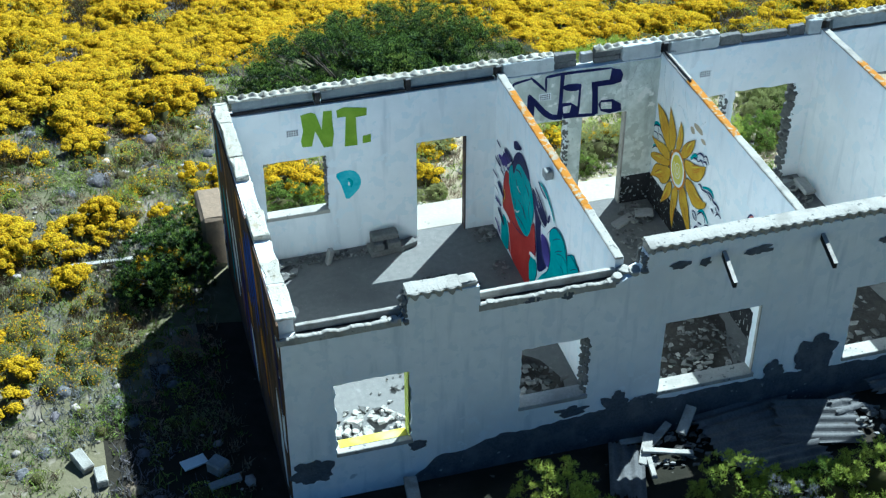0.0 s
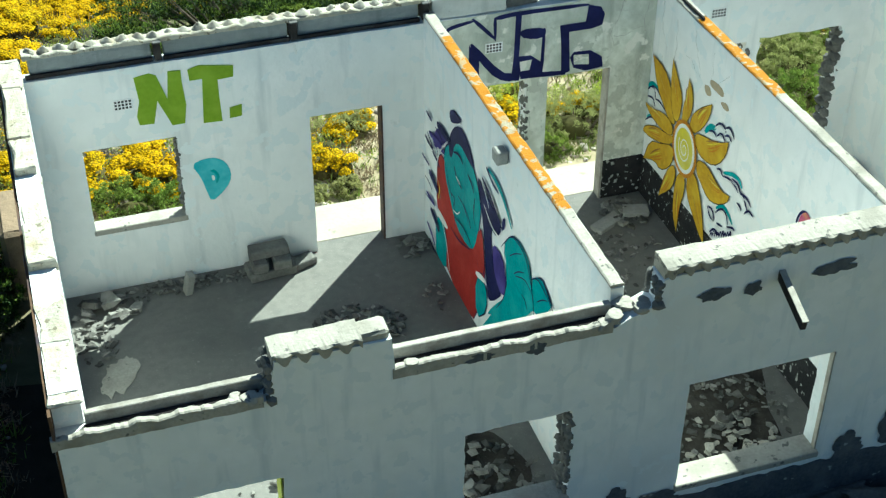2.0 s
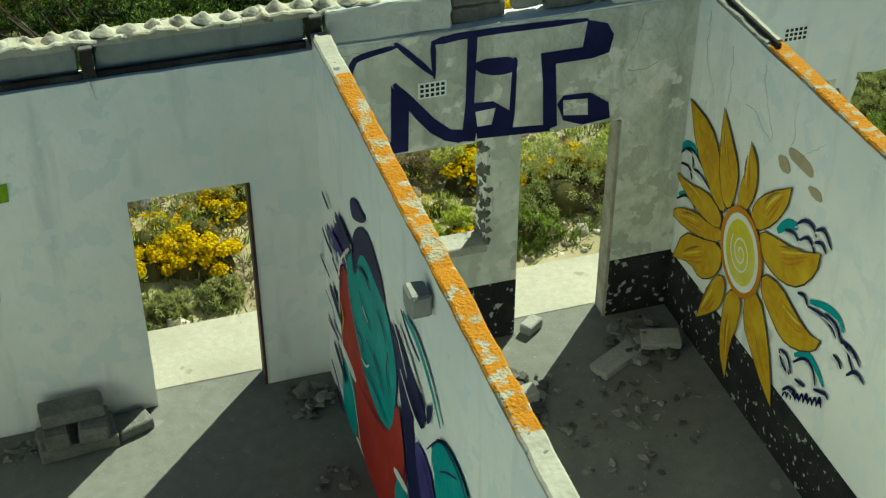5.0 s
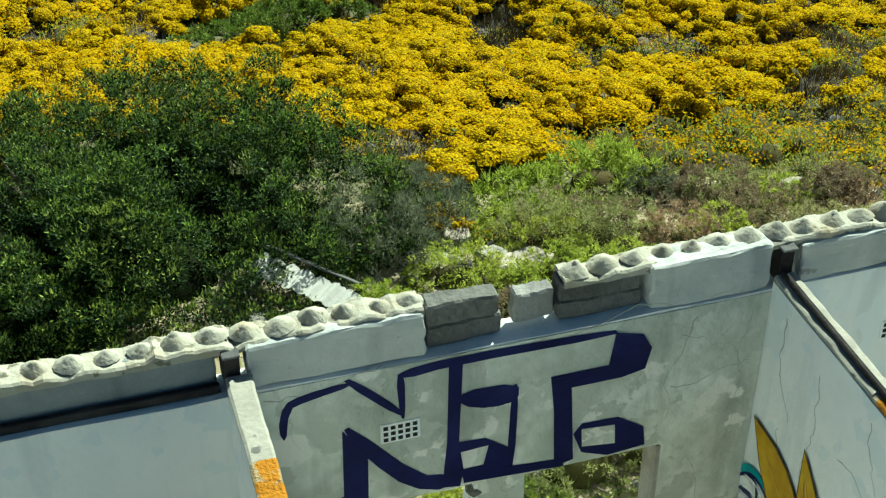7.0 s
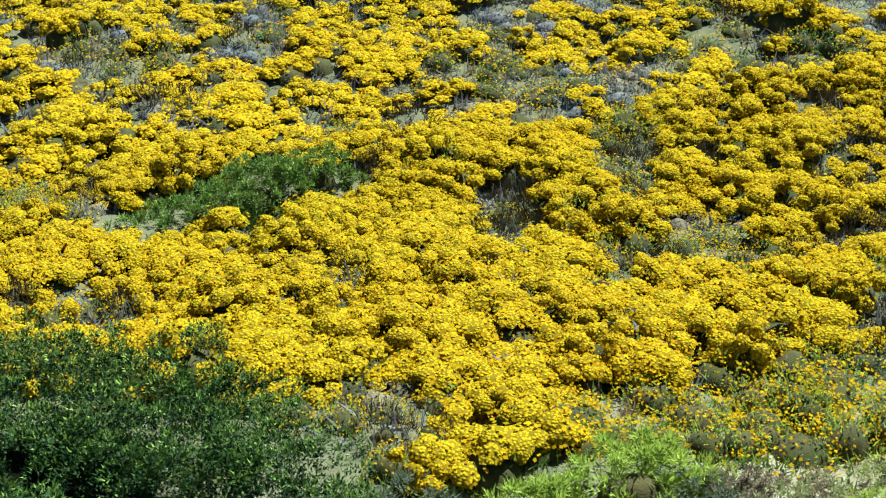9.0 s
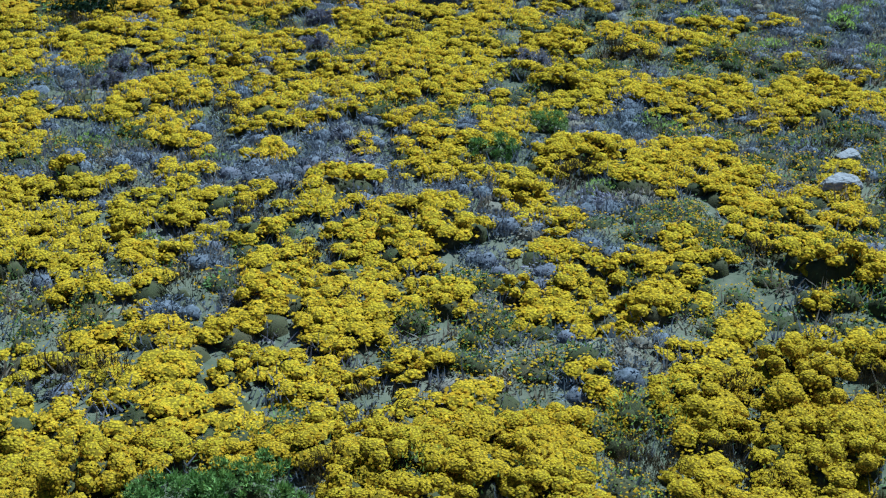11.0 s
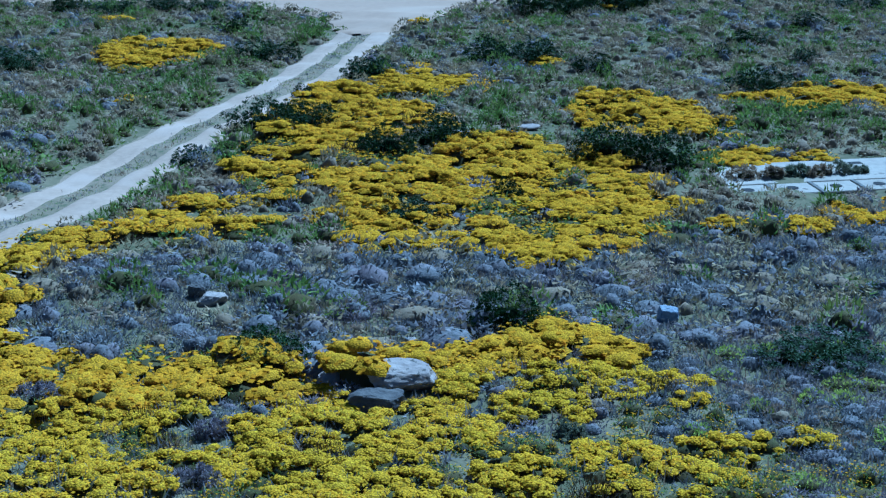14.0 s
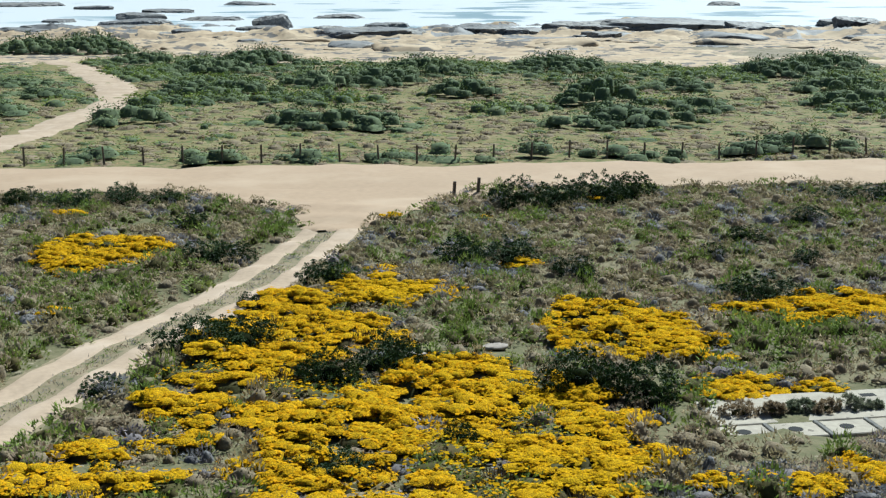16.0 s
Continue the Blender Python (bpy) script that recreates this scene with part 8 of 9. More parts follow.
GOLD = [mat("petals_gold"), mat("leaf_green"), mat("shaded_undergrowth"), mat("flower_bed_gold")]
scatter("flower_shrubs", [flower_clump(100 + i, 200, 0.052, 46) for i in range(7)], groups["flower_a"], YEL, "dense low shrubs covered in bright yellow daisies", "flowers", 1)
scatter("flower_shrubs", [flower_clump(120 + i, 104, 0.068, 26, 8, 0.28, 0.48, 0.66) for i in range(7)], groups["flower_b"], LIT_YEL, "dense low shrubs covered in yellow daisies, coloured brighter as if better lit", "flowers", 2)
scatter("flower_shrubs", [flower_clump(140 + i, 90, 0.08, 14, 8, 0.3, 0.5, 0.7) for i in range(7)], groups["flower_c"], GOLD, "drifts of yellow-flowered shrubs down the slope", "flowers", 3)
for band, heads, size, leaves, length, width in (("a", 250, 0.04, 180, 0.13, 0.022), ("b", 110, 0.052, 130, 0.18, 0.028), ("c", 70, 0.085, 80, 0.2, 0.034)):
    scatter("flower_shrubs", [sparse_clump(160 + i, heads, size, leaves, length, width) for i in range(6)], groups["sparse_" + band], [mat("petals_yellow"), mat("leaf_bright" if band == "a" else "leaf_green"), mat("shaded_undergrowth")],
            "green leafy shrubs with scattered yellow daisies", "flowers", 4)
for kind, leaf, under, label in (("grey", "leaf_grey", "twig_grey", "low grey-green cushion shrubs"), ("green", "leaf_bright", "shaded_undergrowth", "fresh green low shrubs"), ("brown", "leaf_brown", "twig_brown", "dry brownish low shrubs"), ("stem", "leaf_stem", "shaded_undergrowth", "bare dark brown stems between the flowers"), ("olive", "leaf_heath", "twig_brown", "olive-brown low heath shrubs")):
    for band, leaves, size in (("a", 310, 0.14), ("b", 170, 0.19), ("c", 96, 0.24)):
        size *= 2.2 if kind == "stem" else 0.92 if kind in ("grey", "brown") and band == "c" else 1
        key = kind + "_" + band
        if key in groups:
            scatter(kind + "_shrubs", [leaf_clump(len(key) * 31 + i, leaves, size, size * (0.05 if kind == "stem" else 0.17 if band == "a" else 0.22), 0.3, {"green": 0.7, "stem": 1.6}[kind] if kind in ("green", "stem") else 0.3, 0.5, -0.1, 0.34 if kind == "stem" else 0.6 if key in ("grey_c", "brown_c") else 0.52 if band == "c" else 0.62) for i in range(6)], groups[key],
                    [mat("leaf_green" if key == "green_c" else leaf), mat(under)], label, "shrubs", ord(band) + len(kind))


def far_bush(seed, leaves, length, width):
    """A lumpy crown with loose leafy edges, for bushes at a distance."""
    rng = np.random.default_rng(seed)
    p, d = dome(rng, leaves, 0.45, -0.05, 7)
    q = p * rng.uniform(0.72, 1.0, (leaves, 1))
    b = blades(q, jitter_dir(d * 0.5 + [0, 0, 0.3], rng, 0.9), length, width, rng)
    v, f = core(0.62, 6, 2)
    return template([(*b, 0), (v * (1 + rng.uniform(-0.2, 0.15, (len(v), 1))), f, 1)])


scatter("coastal_scrub", [far_bush(900 + i, 56, 0.15, 0.06) for i in range(6)], groups["far"], [mat("leaf_tan"), mat("twig_brown")], "low dry tan and olive coastal scrub", "scrub", 61)
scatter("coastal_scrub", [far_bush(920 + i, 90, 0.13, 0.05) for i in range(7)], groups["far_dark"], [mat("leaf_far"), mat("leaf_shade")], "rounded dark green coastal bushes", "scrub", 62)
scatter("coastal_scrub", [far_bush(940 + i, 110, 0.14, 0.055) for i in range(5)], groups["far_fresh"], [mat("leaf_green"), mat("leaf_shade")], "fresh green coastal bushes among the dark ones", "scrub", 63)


scatter("coastal_scrub", [far_bush(960 + i, 60, 0.15, 0.06) for i in range(4)], groups["far_rust"], [mat("leaf_rust"), mat("twig_brown")], "low reddish-brown coastal scrub", "scrub", 65)


def bush_foliage(seed, lobes, clusters, leaf, width, per=130):
    """Rounded leaf clusters over a crown of several lobes: (x, y, z, rx, ry, rz) each."""
    rng = np.random.default_rng(seed)
    vs, tips = [], []
    area = np.array([q[3] * q[4] for q in lobes])
    for (x, y, z, rx, ry, rz), k in zip(lobes, np.maximum(5, area / area.sum() * clusters).astype(int)):
        p, d = dome(rng, k, 0.22, -0.3, 9)
        q = p * (0.5 + 0.52 * rng.uniform(0, 1, k) ** 0.5)[:, None] * [rx, ry, rz] + [x, y, z]
        gap = math.sqrt(4.5 * rx * ry / k)
        size = gap * rng.uniform(0.35, 0.7, k)
        q, d, size = np.repeat(q, per, 0), np.repeat(d, per, 0), np.repeat(size, per)[:, None]
        e = jitter_dir(d * 0.45 + [0, 0, 0.25], rng, 0.75)
        root = q + e * size * rng.uniform(0.35, 1.0, (len(q), 1))
        vs.append(blades(root, jitter_dir(e + [0, 0, 0.35], rng, 0.45), leaf, width, rng)[0])
        # upper leaf tips take a lighter green that paints in light from above
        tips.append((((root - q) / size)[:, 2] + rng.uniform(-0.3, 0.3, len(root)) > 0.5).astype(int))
    v = np.concatenate(vs)
    return v, np.arange(len(v)).reshape(-1, 3), np.concatenate(tips)


def make_bush(x, y, lobes, clusters, leaf, width, seed, label, leaf_mat="leaf_dark", name="bush", per=130, tips=True):
    z = float(ground_z(np.array([x]), np.array([y]))[0])
    bush = empty(name, (x, y, z))
    v, f, tip = bush_foliage(seed, lobes, int(clusters * 2.6), leaf * 0.64, width * 0.78, per // 2)
    ob = fast_mesh("foliage", v, f, tip, [mat(leaf_mat), mat("leaf_tip_lit" if tips and leaf_mat in ("leaf_dark", "leaf_green") else leaf_mat)])
    ob.parent = bush
    bm = bmesh.new()
    rng = random.Random(seed)
    for (a, b, c, rx, ry, rz) in lobes[:24]:
        for _ in range(4):
            tip = Vector((a + rng.uniform(-0.7, 0.7) * rx, b + rng.uniform(-0.7, 0.7) * ry, c + rng.uniform(0.1, 0.5) * rz))
            foot = Vector((a * 0.5 + rng.uniform(-0.1, 0.1), b * 0.5 + rng.uniform(-0.1, 0.1), -0.1))
            d = tip - foot
            bmesh.ops.create_cone(bm, cap_ends=True, segments=6, radius1=0.03 + 0.02 * rz, radius2=0.008, depth=d.length,
                                  matrix=Matrix.Translation((tip + foot) / 2) @ d.to_track_quat('Z', 'Y').to_matrix().to_4x4())
    part("branch_frame", bm, mat("bark"), bush)
    # solid dark cores stand in for shade between the leaves
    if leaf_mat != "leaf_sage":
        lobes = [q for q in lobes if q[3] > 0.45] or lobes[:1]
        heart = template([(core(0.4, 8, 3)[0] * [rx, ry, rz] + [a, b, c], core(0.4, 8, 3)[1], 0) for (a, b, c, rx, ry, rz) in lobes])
        fast_mesh("inner_foliage", *heart, [mat("thicket_shade" if leaf_mat == "leaf_dark" else "shaded_undergrowth")]).parent = bush
    return tagged(bush, label, "bush")


# the thicket behind the house
def tufted(lobes, count, small, large, seed):
    """Many small leafy heads standing out of a few large rounded ones, with hollows between."""
    rng = np.random.default_rng(seed)
    area = np.array([q[3] * q[4] for q in lobes])
    out = []
    for (x, y, z, rx, ry, rz), k in zip(lobes, np.maximum(3, area / area.sum() * count).astype(int)):
        p, d = dome(rng, k, 0.15, -0.05, 7)
        p = p * rng.uniform(0.78, 1.0, (k, 1)) * [rx, ry, rz] + [x, y, z]
        out += [(*q, r, r * rng.uniform(0.8, 1.2), r * rng.uniform(0.7, 1.1)) for q, r in zip(p, rng.uniform(small, large, k))]
    return out


THICKET = [(-1.5, 0, 0.1, 1.9, 1.9, 1.2), (1.3, 0.1, 0.0, 2.0, 1.9, 1.25), (0.5, 1.4, 0.0, 2.2, 1.6, 1.15), (-2.6, -0.5, 0.0, 1.1, 1.3, 0.95), (0.3, -0.7, 0.0, 1.7, 1.3, 1.15), (-0.7, -1.3, 0.0, 1.7, 1.0, 0.9), (-2.3, -1.2, 0.0, 1.2, 0.9, 0.8), (0.0, 0.3, 0.0, 3.1, 2.8, 0.55), (1.9, -0.2, -0.1, 1.3, 1.2, 1.1)]
make_bush(4.7, 12.6, tufted(THICKET, 430, 0.22, 0.44, 8), 1500, 0.064, 0.013, 1, "broad dense dark green thicket behind the ruined house", per=140)
# near-black cores paint in the shade deep inside the thicket
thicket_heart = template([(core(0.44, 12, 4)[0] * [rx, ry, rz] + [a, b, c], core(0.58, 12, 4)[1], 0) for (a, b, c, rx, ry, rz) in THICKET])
heart_ob = fast_mesh("inner_foliage", *thicket_heart, [mat("thicket_shade")])
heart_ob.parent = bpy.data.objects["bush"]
make_bush(7.35, 11.7, [(0, 0, 0.05, 0.75, 0.65, 0.9), (0.4, 0.4, 0, 0.5, 0.6, 0.75), (-0.3, 0.3, 0, 0.5, 0.5, 0.85)], 46, 0.12, 0.006, 19, "feathery grey-green bush at the foot of the thicket", "leaf_sage", per=200)
make_bush(8.0, 12.3, [(0, 0, 0, 0.6, 0.9, 0.7)], 24, 0.12, 0.008, 2, "thin grey-green bush beside the thicket", "leaf_sage")
make_bush(-1.13, 5.98, [(0, 0, 0.1, 0.9, 0.85, 1.05), (0.4, 0.6, 0.1, 0.65, 0.7, 0.9), (-0.4, -0.5, 0.0, 0.6, 0.6, 0.7)], 210, 0.08, 0.011, 3, "dark green bush beside the end wall")
make_bush(1.35, 7.7, [(0, 0, 0.0, 0.85, 0.55, 0.6), (0.5, -0.1, 0, 0.5, 0.45, 0.5)], 90, 0.055, 0.012, 4, "fresh green bush seen through the window hole", "leaf_green")
make_bush(7.95, 7.95, [(0, 0, 0.0, 0.85, 0.6, 0.75), (-0.6, -0.3, 0, 0.5, 0.45, 0.5), (0.6, 0.1, 0, 0.5, 0.5, 0.6)], 130, 0.045, 0.01, 5, "rounded olive-brown bush behind the doorway", "leaf_olive")
make_bush(7.35, 7.45, [(0, 0, 0.0, 0.4, 0.35, 0.4)], 40, 0.05, 0.011, 15, "low fresh green bush behind the doorway", "leaf_green")
make_bush(12.21, 8.63, [(0, 0, 0.0, 0.7, 0.6, 0.6), (0.4, 0.3, 0, 0.5, 0.45, 0.5), (-0.4, -0.2, 0, 0.45, 0.45, 0.45)], 100, 0.05, 0.011, 500, "rounded olive bush outside the broken doorway", "leaf_olive")
make_bush(11.55, 7.53, [(0, 0, 0.0, 0.7, 0.6, 0.6), (0.4, 0.3, 0, 0.5, 0.45, 0.5), (-0.4, -0.2, 0, 0.45, 0.45, 0.45)], 100, 0.05, 0.011, 501, "rounded fresh green bush outside the broken doorway", "leaf_green")
make_bush(12.35, 9.29, [(0, 0, 0.0, 0.7, 0.6, 0.6), (0.4, 0.3, 0, 0.5, 0.45, 0.5), (-0.4, -0.2, 0, 0.45, 0.45, 0.45)], 100, 0.05, 0.011, 502, "rounded olive bush outside the broken doorway", "leaf_olive")
make_bush(12.94, 9.26, [(0, 0, 0.0, 0.7, 0.6, 0.6), (0.4, 0.3, 0, 0.5, 0.45, 0.5), (-0.4, -0.2, 0, 0.45, 0.45, 0.45)], 100, 0.05, 0.011, 503, "rounded fresh green bush outside the broken doorway", "leaf_green")
make_bush(3.65, -1.45, [(0, 0, 0.1, 0.75, 0.6, 0.95), (0.4, -0.3, 0.1, 0.5, 0.5, 0.8)], 60, 0.07, 0.011, 6, "fresh green bush in front of the house", "leaf_bright")
make_bush(6.2, -1.85, [(0, 0, 0.1, 0.7, 0.5, 0.85), (0.7, -0.1, 0, 0.5, 0.45, 0.7)], 56, 0.07, 0.011, 7, "green bush in front of the house", "leaf_bright")
make_bush(6.9, -2.4, [(0, 0, 0.0, 0.6, 0.5, 0.75)], 30, 0.08, 0.008, 8, "silvery grey bush in front of the house", "leaf_grey")
make_bush(8.6, -2.15, [(0, 0, 0.1, 0.8, 0.6, 0.85), (-0.8, 0, 0, 0.5, 0.5, 0.7)], 56, 0.07, 0.011, 9, "green bush in front of the house", "leaf_bright")
make_bush(7.6, -2.0, [(0, 0, 0.0, 0.55, 0.4, 0.7)], 26, 0.07, 0.011, 14, "green bush growing through the debris", "leaf_green")
make_bush(9.6, -1.8, [(0, 0, 0.0, 0.7, 0.5, 0.8)], 30, 0.07, 0.011, 10, "green bush in front of the house", "leaf_bright")
make_bush(7.75, 21.9, [(-1.2, -0.5, 0, 0.9, 0.6, 0.5), (-0.3, -0.1, 0, 0.9, 0.7, 0.6), (0.5, 0.3, 0, 1.0, 0.8, 0.65), (1.5, 0.6, 0, 0.8, 0.6, 0.55)], 130, 0.1, 0.016, 11, "low deep green shrub among the flowers", "leaf_green")
make_bush(9.6, 12.6, [(-0.5, 0, 0, 0.7, 0.5, 0.45), (0.5, 0.2, 0, 0.8, 0.55, 0.5)], 50, 0.13, 0.014, 12, "low bright green grassy shrub behind the house", "leaf_bright")
make_bush(10.2, 11.6, [(0, 0, -0.1, 0.9, 0.5, 0.4)], 30, 0.06, 0.011, 13, "dry brownish-green cushion shrub behind the house", "leaf_brown")

for k, (x, y, r, h, leaf_mat) in enumerate(((13.55, 41.3, 0.5, 0.4, "leaf_lilac"), (18.0, 38.1, 0.55, 0.42, "leaf_lilac"), (14.1, 43.8, 0.42, 0.3, "leaf_lilac"), (10.75, 46.5, 0.5, 0.4, "leaf_lilac"), (9.0, 40.9, 0.5, 0.35, "leaf_lilac"),
                                            (8.5, 39.6, 0.4, 0.35, "leaf_lilac"), (21.0, 41.8, 0.35, 0.35, "leaf_sage"), (15.5, 32.9, 0.55, 0.4, "leaf_green"), (17.05, 34.2, 0.55, 0.4, "leaf_green"))):
    make_bush(x, y, [(0, 0, 0, r, r * 0.8, h), (r * 0.4, r * 0.2, 0, r * 0.6, r * 0.6, h * 0.85)], 22, 0.09, 0.016, 330 + k,
              {"leaf_lilac": "lilac-grey cushion shrub among the yellow flowers", "leaf_sage": "grey-green cushion shrub among the flowers", "leaf_green": "blue-green shrub among the yellow flowers"}[leaf_mat], leaf_mat, per=100)
for k, (x, y, r, h) in enumerate(((36.2, 62.4, 0.4, 0.22), (37.2, 62.5, 0.45, 0.2), (38.0, 62.3, 0.5, 0.3), (38.9, 62.4, 0.5, 0.45), (35.2, 62.7, 0.6, 0.35), (39.6, 62.2, 0.3, 0.25))):
    make_bush(x, y, [(0, 0, 0.1, r, r * 0.8, h), (r * 0.5, r * 0.2, 0.1, r * 0.6, r * 0.6, h * 0.8)], 16, 0.13, 0.03, 360 + k, "low grey-green shrub growing over the concrete slab", "leaf_sage" if k % 2 else "leaf_brown", per=80)

SLOPE_BUSHES = [(8.2, 46.0, 0.9, 0.8), (21.9, 48.6, 0.9, 0.9), (28.2, 44.6, 1.2, 0.55), (15.8, 48.0, 0.9, 0.7), (19.6, 75.6, 1.5, 1.2), (21.4, 75.9, 1.5, 1.1), (23.7, 69.7, 1.1, 1.2), (26.1, 70.9, 1.2, 1.1), (21.9, 60.5, 1.1, 0.8), (31.4, 66.6, 1.3, 1.4), (33.2, 65.2, 1.3, 1.2), (44.7, 79.4, 1.6, 1.2),
                (16.2, 71.0, 0.7, 0.6), (26.1, 62.2, 0.5, 0.7), (22.6, 83.7, 0.5, 0.7), (38.5, 86.5, 1.1, 1.0)]
ROAD_BUSHES = [(34.6, 92.4, 1.3, 1.2), (36.7, 91.4, 1.4, 1.1), (21.8, 94.6, 1.3, 1.1), (23.2, 94.2, 1.2, 0.9), (12.5, 117.6, 1.4, 1.0), (15.7, 116.0, 1.6, 0.9), (18.5, 115.6, 1.3, 1.1), (21.1, 114.5, 1.2, 0.8), (22.1, 106.1, 1.1, 0.9), (42.5, 107.9, 1.6, 1.6), (45.0, 107.6, 1.7, 1.7), (48.0, 108.6, 1.8, 1.7), (50.4, 108.9, 1.6, 1.5),
               (51.1, 94.1, 1.1, 0.8), (46.9, 89.4, 0.7, 0.7), (50.7, 86.7, 0.8, 0.7), (63.0, 105.4, 1.6, 0.9), (66.0, 105.0, 1.8, 0.9), (70, 104, 2.2, 1.1), (26.9, 88.4, 1.3, 0.9), (9, 96, 1.6, 1.0), (57, 98, 1.2, 0.8)]
kinds = []
for i in range(3):
    kinds.append(make_bush(-60 - 6 * i, -40, [(0, 0, 0.1, 0.8, 0.8, 0.9), (0.5, 0.2, 0, 0.55, 0.6, 0.7), (-0.5, -0.3, 0, 0.5, 0.55, 0.6), (-0.1, 0.5, 0.0, 0.6, 0.5, 0.75)], 90, 0.065, 0.024, 40 + i,
                           "rounded dark green bush on the slope", "leaf_dark", tips=False, per=72))
for k, (x, y, r, h) in enumerate(SLOPE_BUSHES + ROAD_BUSHES):
    z = float(ground_z(np.array([x]), np.array([y]))[0])
    m = pose(x, y, z, 0, 0, 77 * k) @ Matrix.Diagonal((r, r, h, 1))
    ob = copy_thing(kinds[k % 3], m @ Matrix.Diagonal((1.22, 1.22, 1.2, 1)))
    tagged(ob, "rounded dark green bush on the flowering slope" if y < 90 else "dark green bush near the sandy road", "bush", group="dark bushes of the slope")
for ob in kinds:
    for o in (*ob.children_recursive, ob):
        bpy.data.objects.remove(o)

# cushion plants and herbs of the yard behind the house
for k, (x, y, r, ry, h, leaf_mat, label) in enumerate((
        (9.05, 11.45, 0.75, 0.6, 0.62, "leaf_olive", "broad olive-brown cushion shrub in the yard"), (9.65, 11.3, 0.75, 0.6, 0.6, "leaf_olive", "broad olive-brown cushion shrub in the yard"),
        (9.35, 11.75, 0.8, 0.5, 0.5, "leaf_brown", "dry brown-topped cushion shrub in the yard"), (10.3, 11.0, 0.5, 0.45, 0.55, "leaf_rust", "rust-brown dry cushion shrub"),
        (10.7, 10.95, 0.42, 0.4, 0.5, "leaf_bright", "fresh yellow-green herb beside a rust-brown shrub"), (11.3, 11.2, 0.6, 0.55, 0.55, "leaf_brown", "dull brown cushion shrub"),
        (11.35, 12.1, 0.6, 0.45, 0.45, "leaf_brown", "dull brown cushion shrub below the flowers"), (10.6, 12.35, 0.45, 0.4, 0.42, "leaf_sage", "blue-green shrub below the flowers"),
        (8.75, 12.35, 0.5, 0.4, 0.4, "leaf_bright", "fresh yellow-green herb below the flowers"))):
    make_bush(x, y, [(0, 0, 0, r, ry, h), (r * 0.45, -ry * 0.2, 0, r * 0.55, ry * 0.6, h * 0.8), (-r * 0.4, ry * 0.2, 0, r * 0.6, ry * 0.6, h * 0.85)], 70, 0.047, 0.0105, 210 + k, label, leaf_mat, per=60)
for k, (x, y, r, h, leaf_mat) in enumerate((
        (8.6, 11.8, 0.32, 0.36, "leaf_bright"), (7.85, 11.0, 0.5, 0.45, "leaf_bright"), (8.15, 10.5, 0.55, 0.4, "leaf_bright"), (6.95, 10.6, 0.42, 0.38, "leaf_bright"), (8.8, 10.7, 0.36, 0.4, "leaf_bright"),
        (9.4, 10.55, 0.5, 0.45, "leaf_bright"), (11.1, 10.45, 0.3, 0.25, "leaf_bright"), (11.9, 11.8, 0.4, 0.3, "leaf_bright"), (10.2, 9.85, 0.6, 0.36, "leaf_olive"), (8.0, 10.15, 0.4, 0.3, "leaf_brown"),
        (8.85, 10.1, 0.42, 0.3, "leaf_olive"), (11.15, 10.0, 0.6, 0.45, "leaf_olive"), (11.7, 10.6, 0.6, 0.4, "leaf_olive"))):
    make_bush(x, y, [(0, 0, 0, r, r * 0.8, h), (r * 0.5, r * 0.2, 0, r * 0.6, r * 0.5, h * 0.75)], 46, 0.052, 0.0105, 240 + k,
              {"leaf_bright": "fresh yellow-green leafy herb among stones", "leaf_brown": "dry brown cushion plant", "leaf_olive": "dull olive cushion plant"}[leaf_mat], leaf_mat, "herb", per=60)

# leafy herbs and cushion plants between the rear wall and the flowers
def herb_clump(seed):
    v, f, tip = bush_foliage(seed, [(0, 0, 0, 0.9, 0.9, 0.85)], 26, 0.1, 0.023, 17)
    return v, f, np.zeros(len(f))


low_plants = {"leaf_green": [], "leaf_bright": [], "leaf_olive": [], "leaf_rust": []}
rng = random.Random(404)
for i in range(330):
    x, y = rng.uniform(-5, 14.5), rng.uniform(6.9, 14.2)
    s = 0.254 * x + 0.967 * y
    if blocked(x, y, 0.3) or in_yard(x, y) or s > 15.3 or (x < 0.5 and rng.random() < 0.5) or (y < 8.3 and x > 6.5 and rng.random() < 0.6):
        continue
    n = patchy(x, y, 0.4, 77.0) + rng.uniform(-0.25, 0.25)
    r = rng.uniform(0.2, 0.46)
    z = float(ground_z(np.array([x]), np.array([y]))[0]) - 0.03
    low_plants["leaf_bright" if n > -0.12 else "leaf_olive" if n > -0.45 else "leaf_rust"].append((x, y, z, r, r * rng.uniform(0.6, 1.0)))
for i in range(210):
    x, y = rng.uniform(-5.6, -0.5), rng.uniform(-3.5, 12.5)
    if blocked(x, y, 0.2):
        continue
    n = patchy(x, y, 0.5, 78.0) + rng.uniform(-0.3, 0.3)
    r = rng.uniform(0.14, 0.36)
    low_plants["leaf_green" if n > 0.1 else "leaf_olive" if n > -0.25 else "leaf_rust"].append((x, y, float(ground_z(np.array([x]), np.array([y]))[0]) - 0.03, r, r * rng.uniform(0.5, 0.9)))
for k, label in (("leaf_green", "low green leafy herbs beside the house"), ("leaf_bright", "fresh yellow-green leafy herbs behind the house"), ("leaf_olive", "olive cushion plants behind the house"), ("leaf_rust", "reddish-brown dry cushion plants behind the house")):
    scatter("low_herbs", [herb_clump(700 + i) for i in range(4)], low_plants[k], [mat(k)], label, "herbs", len(k))

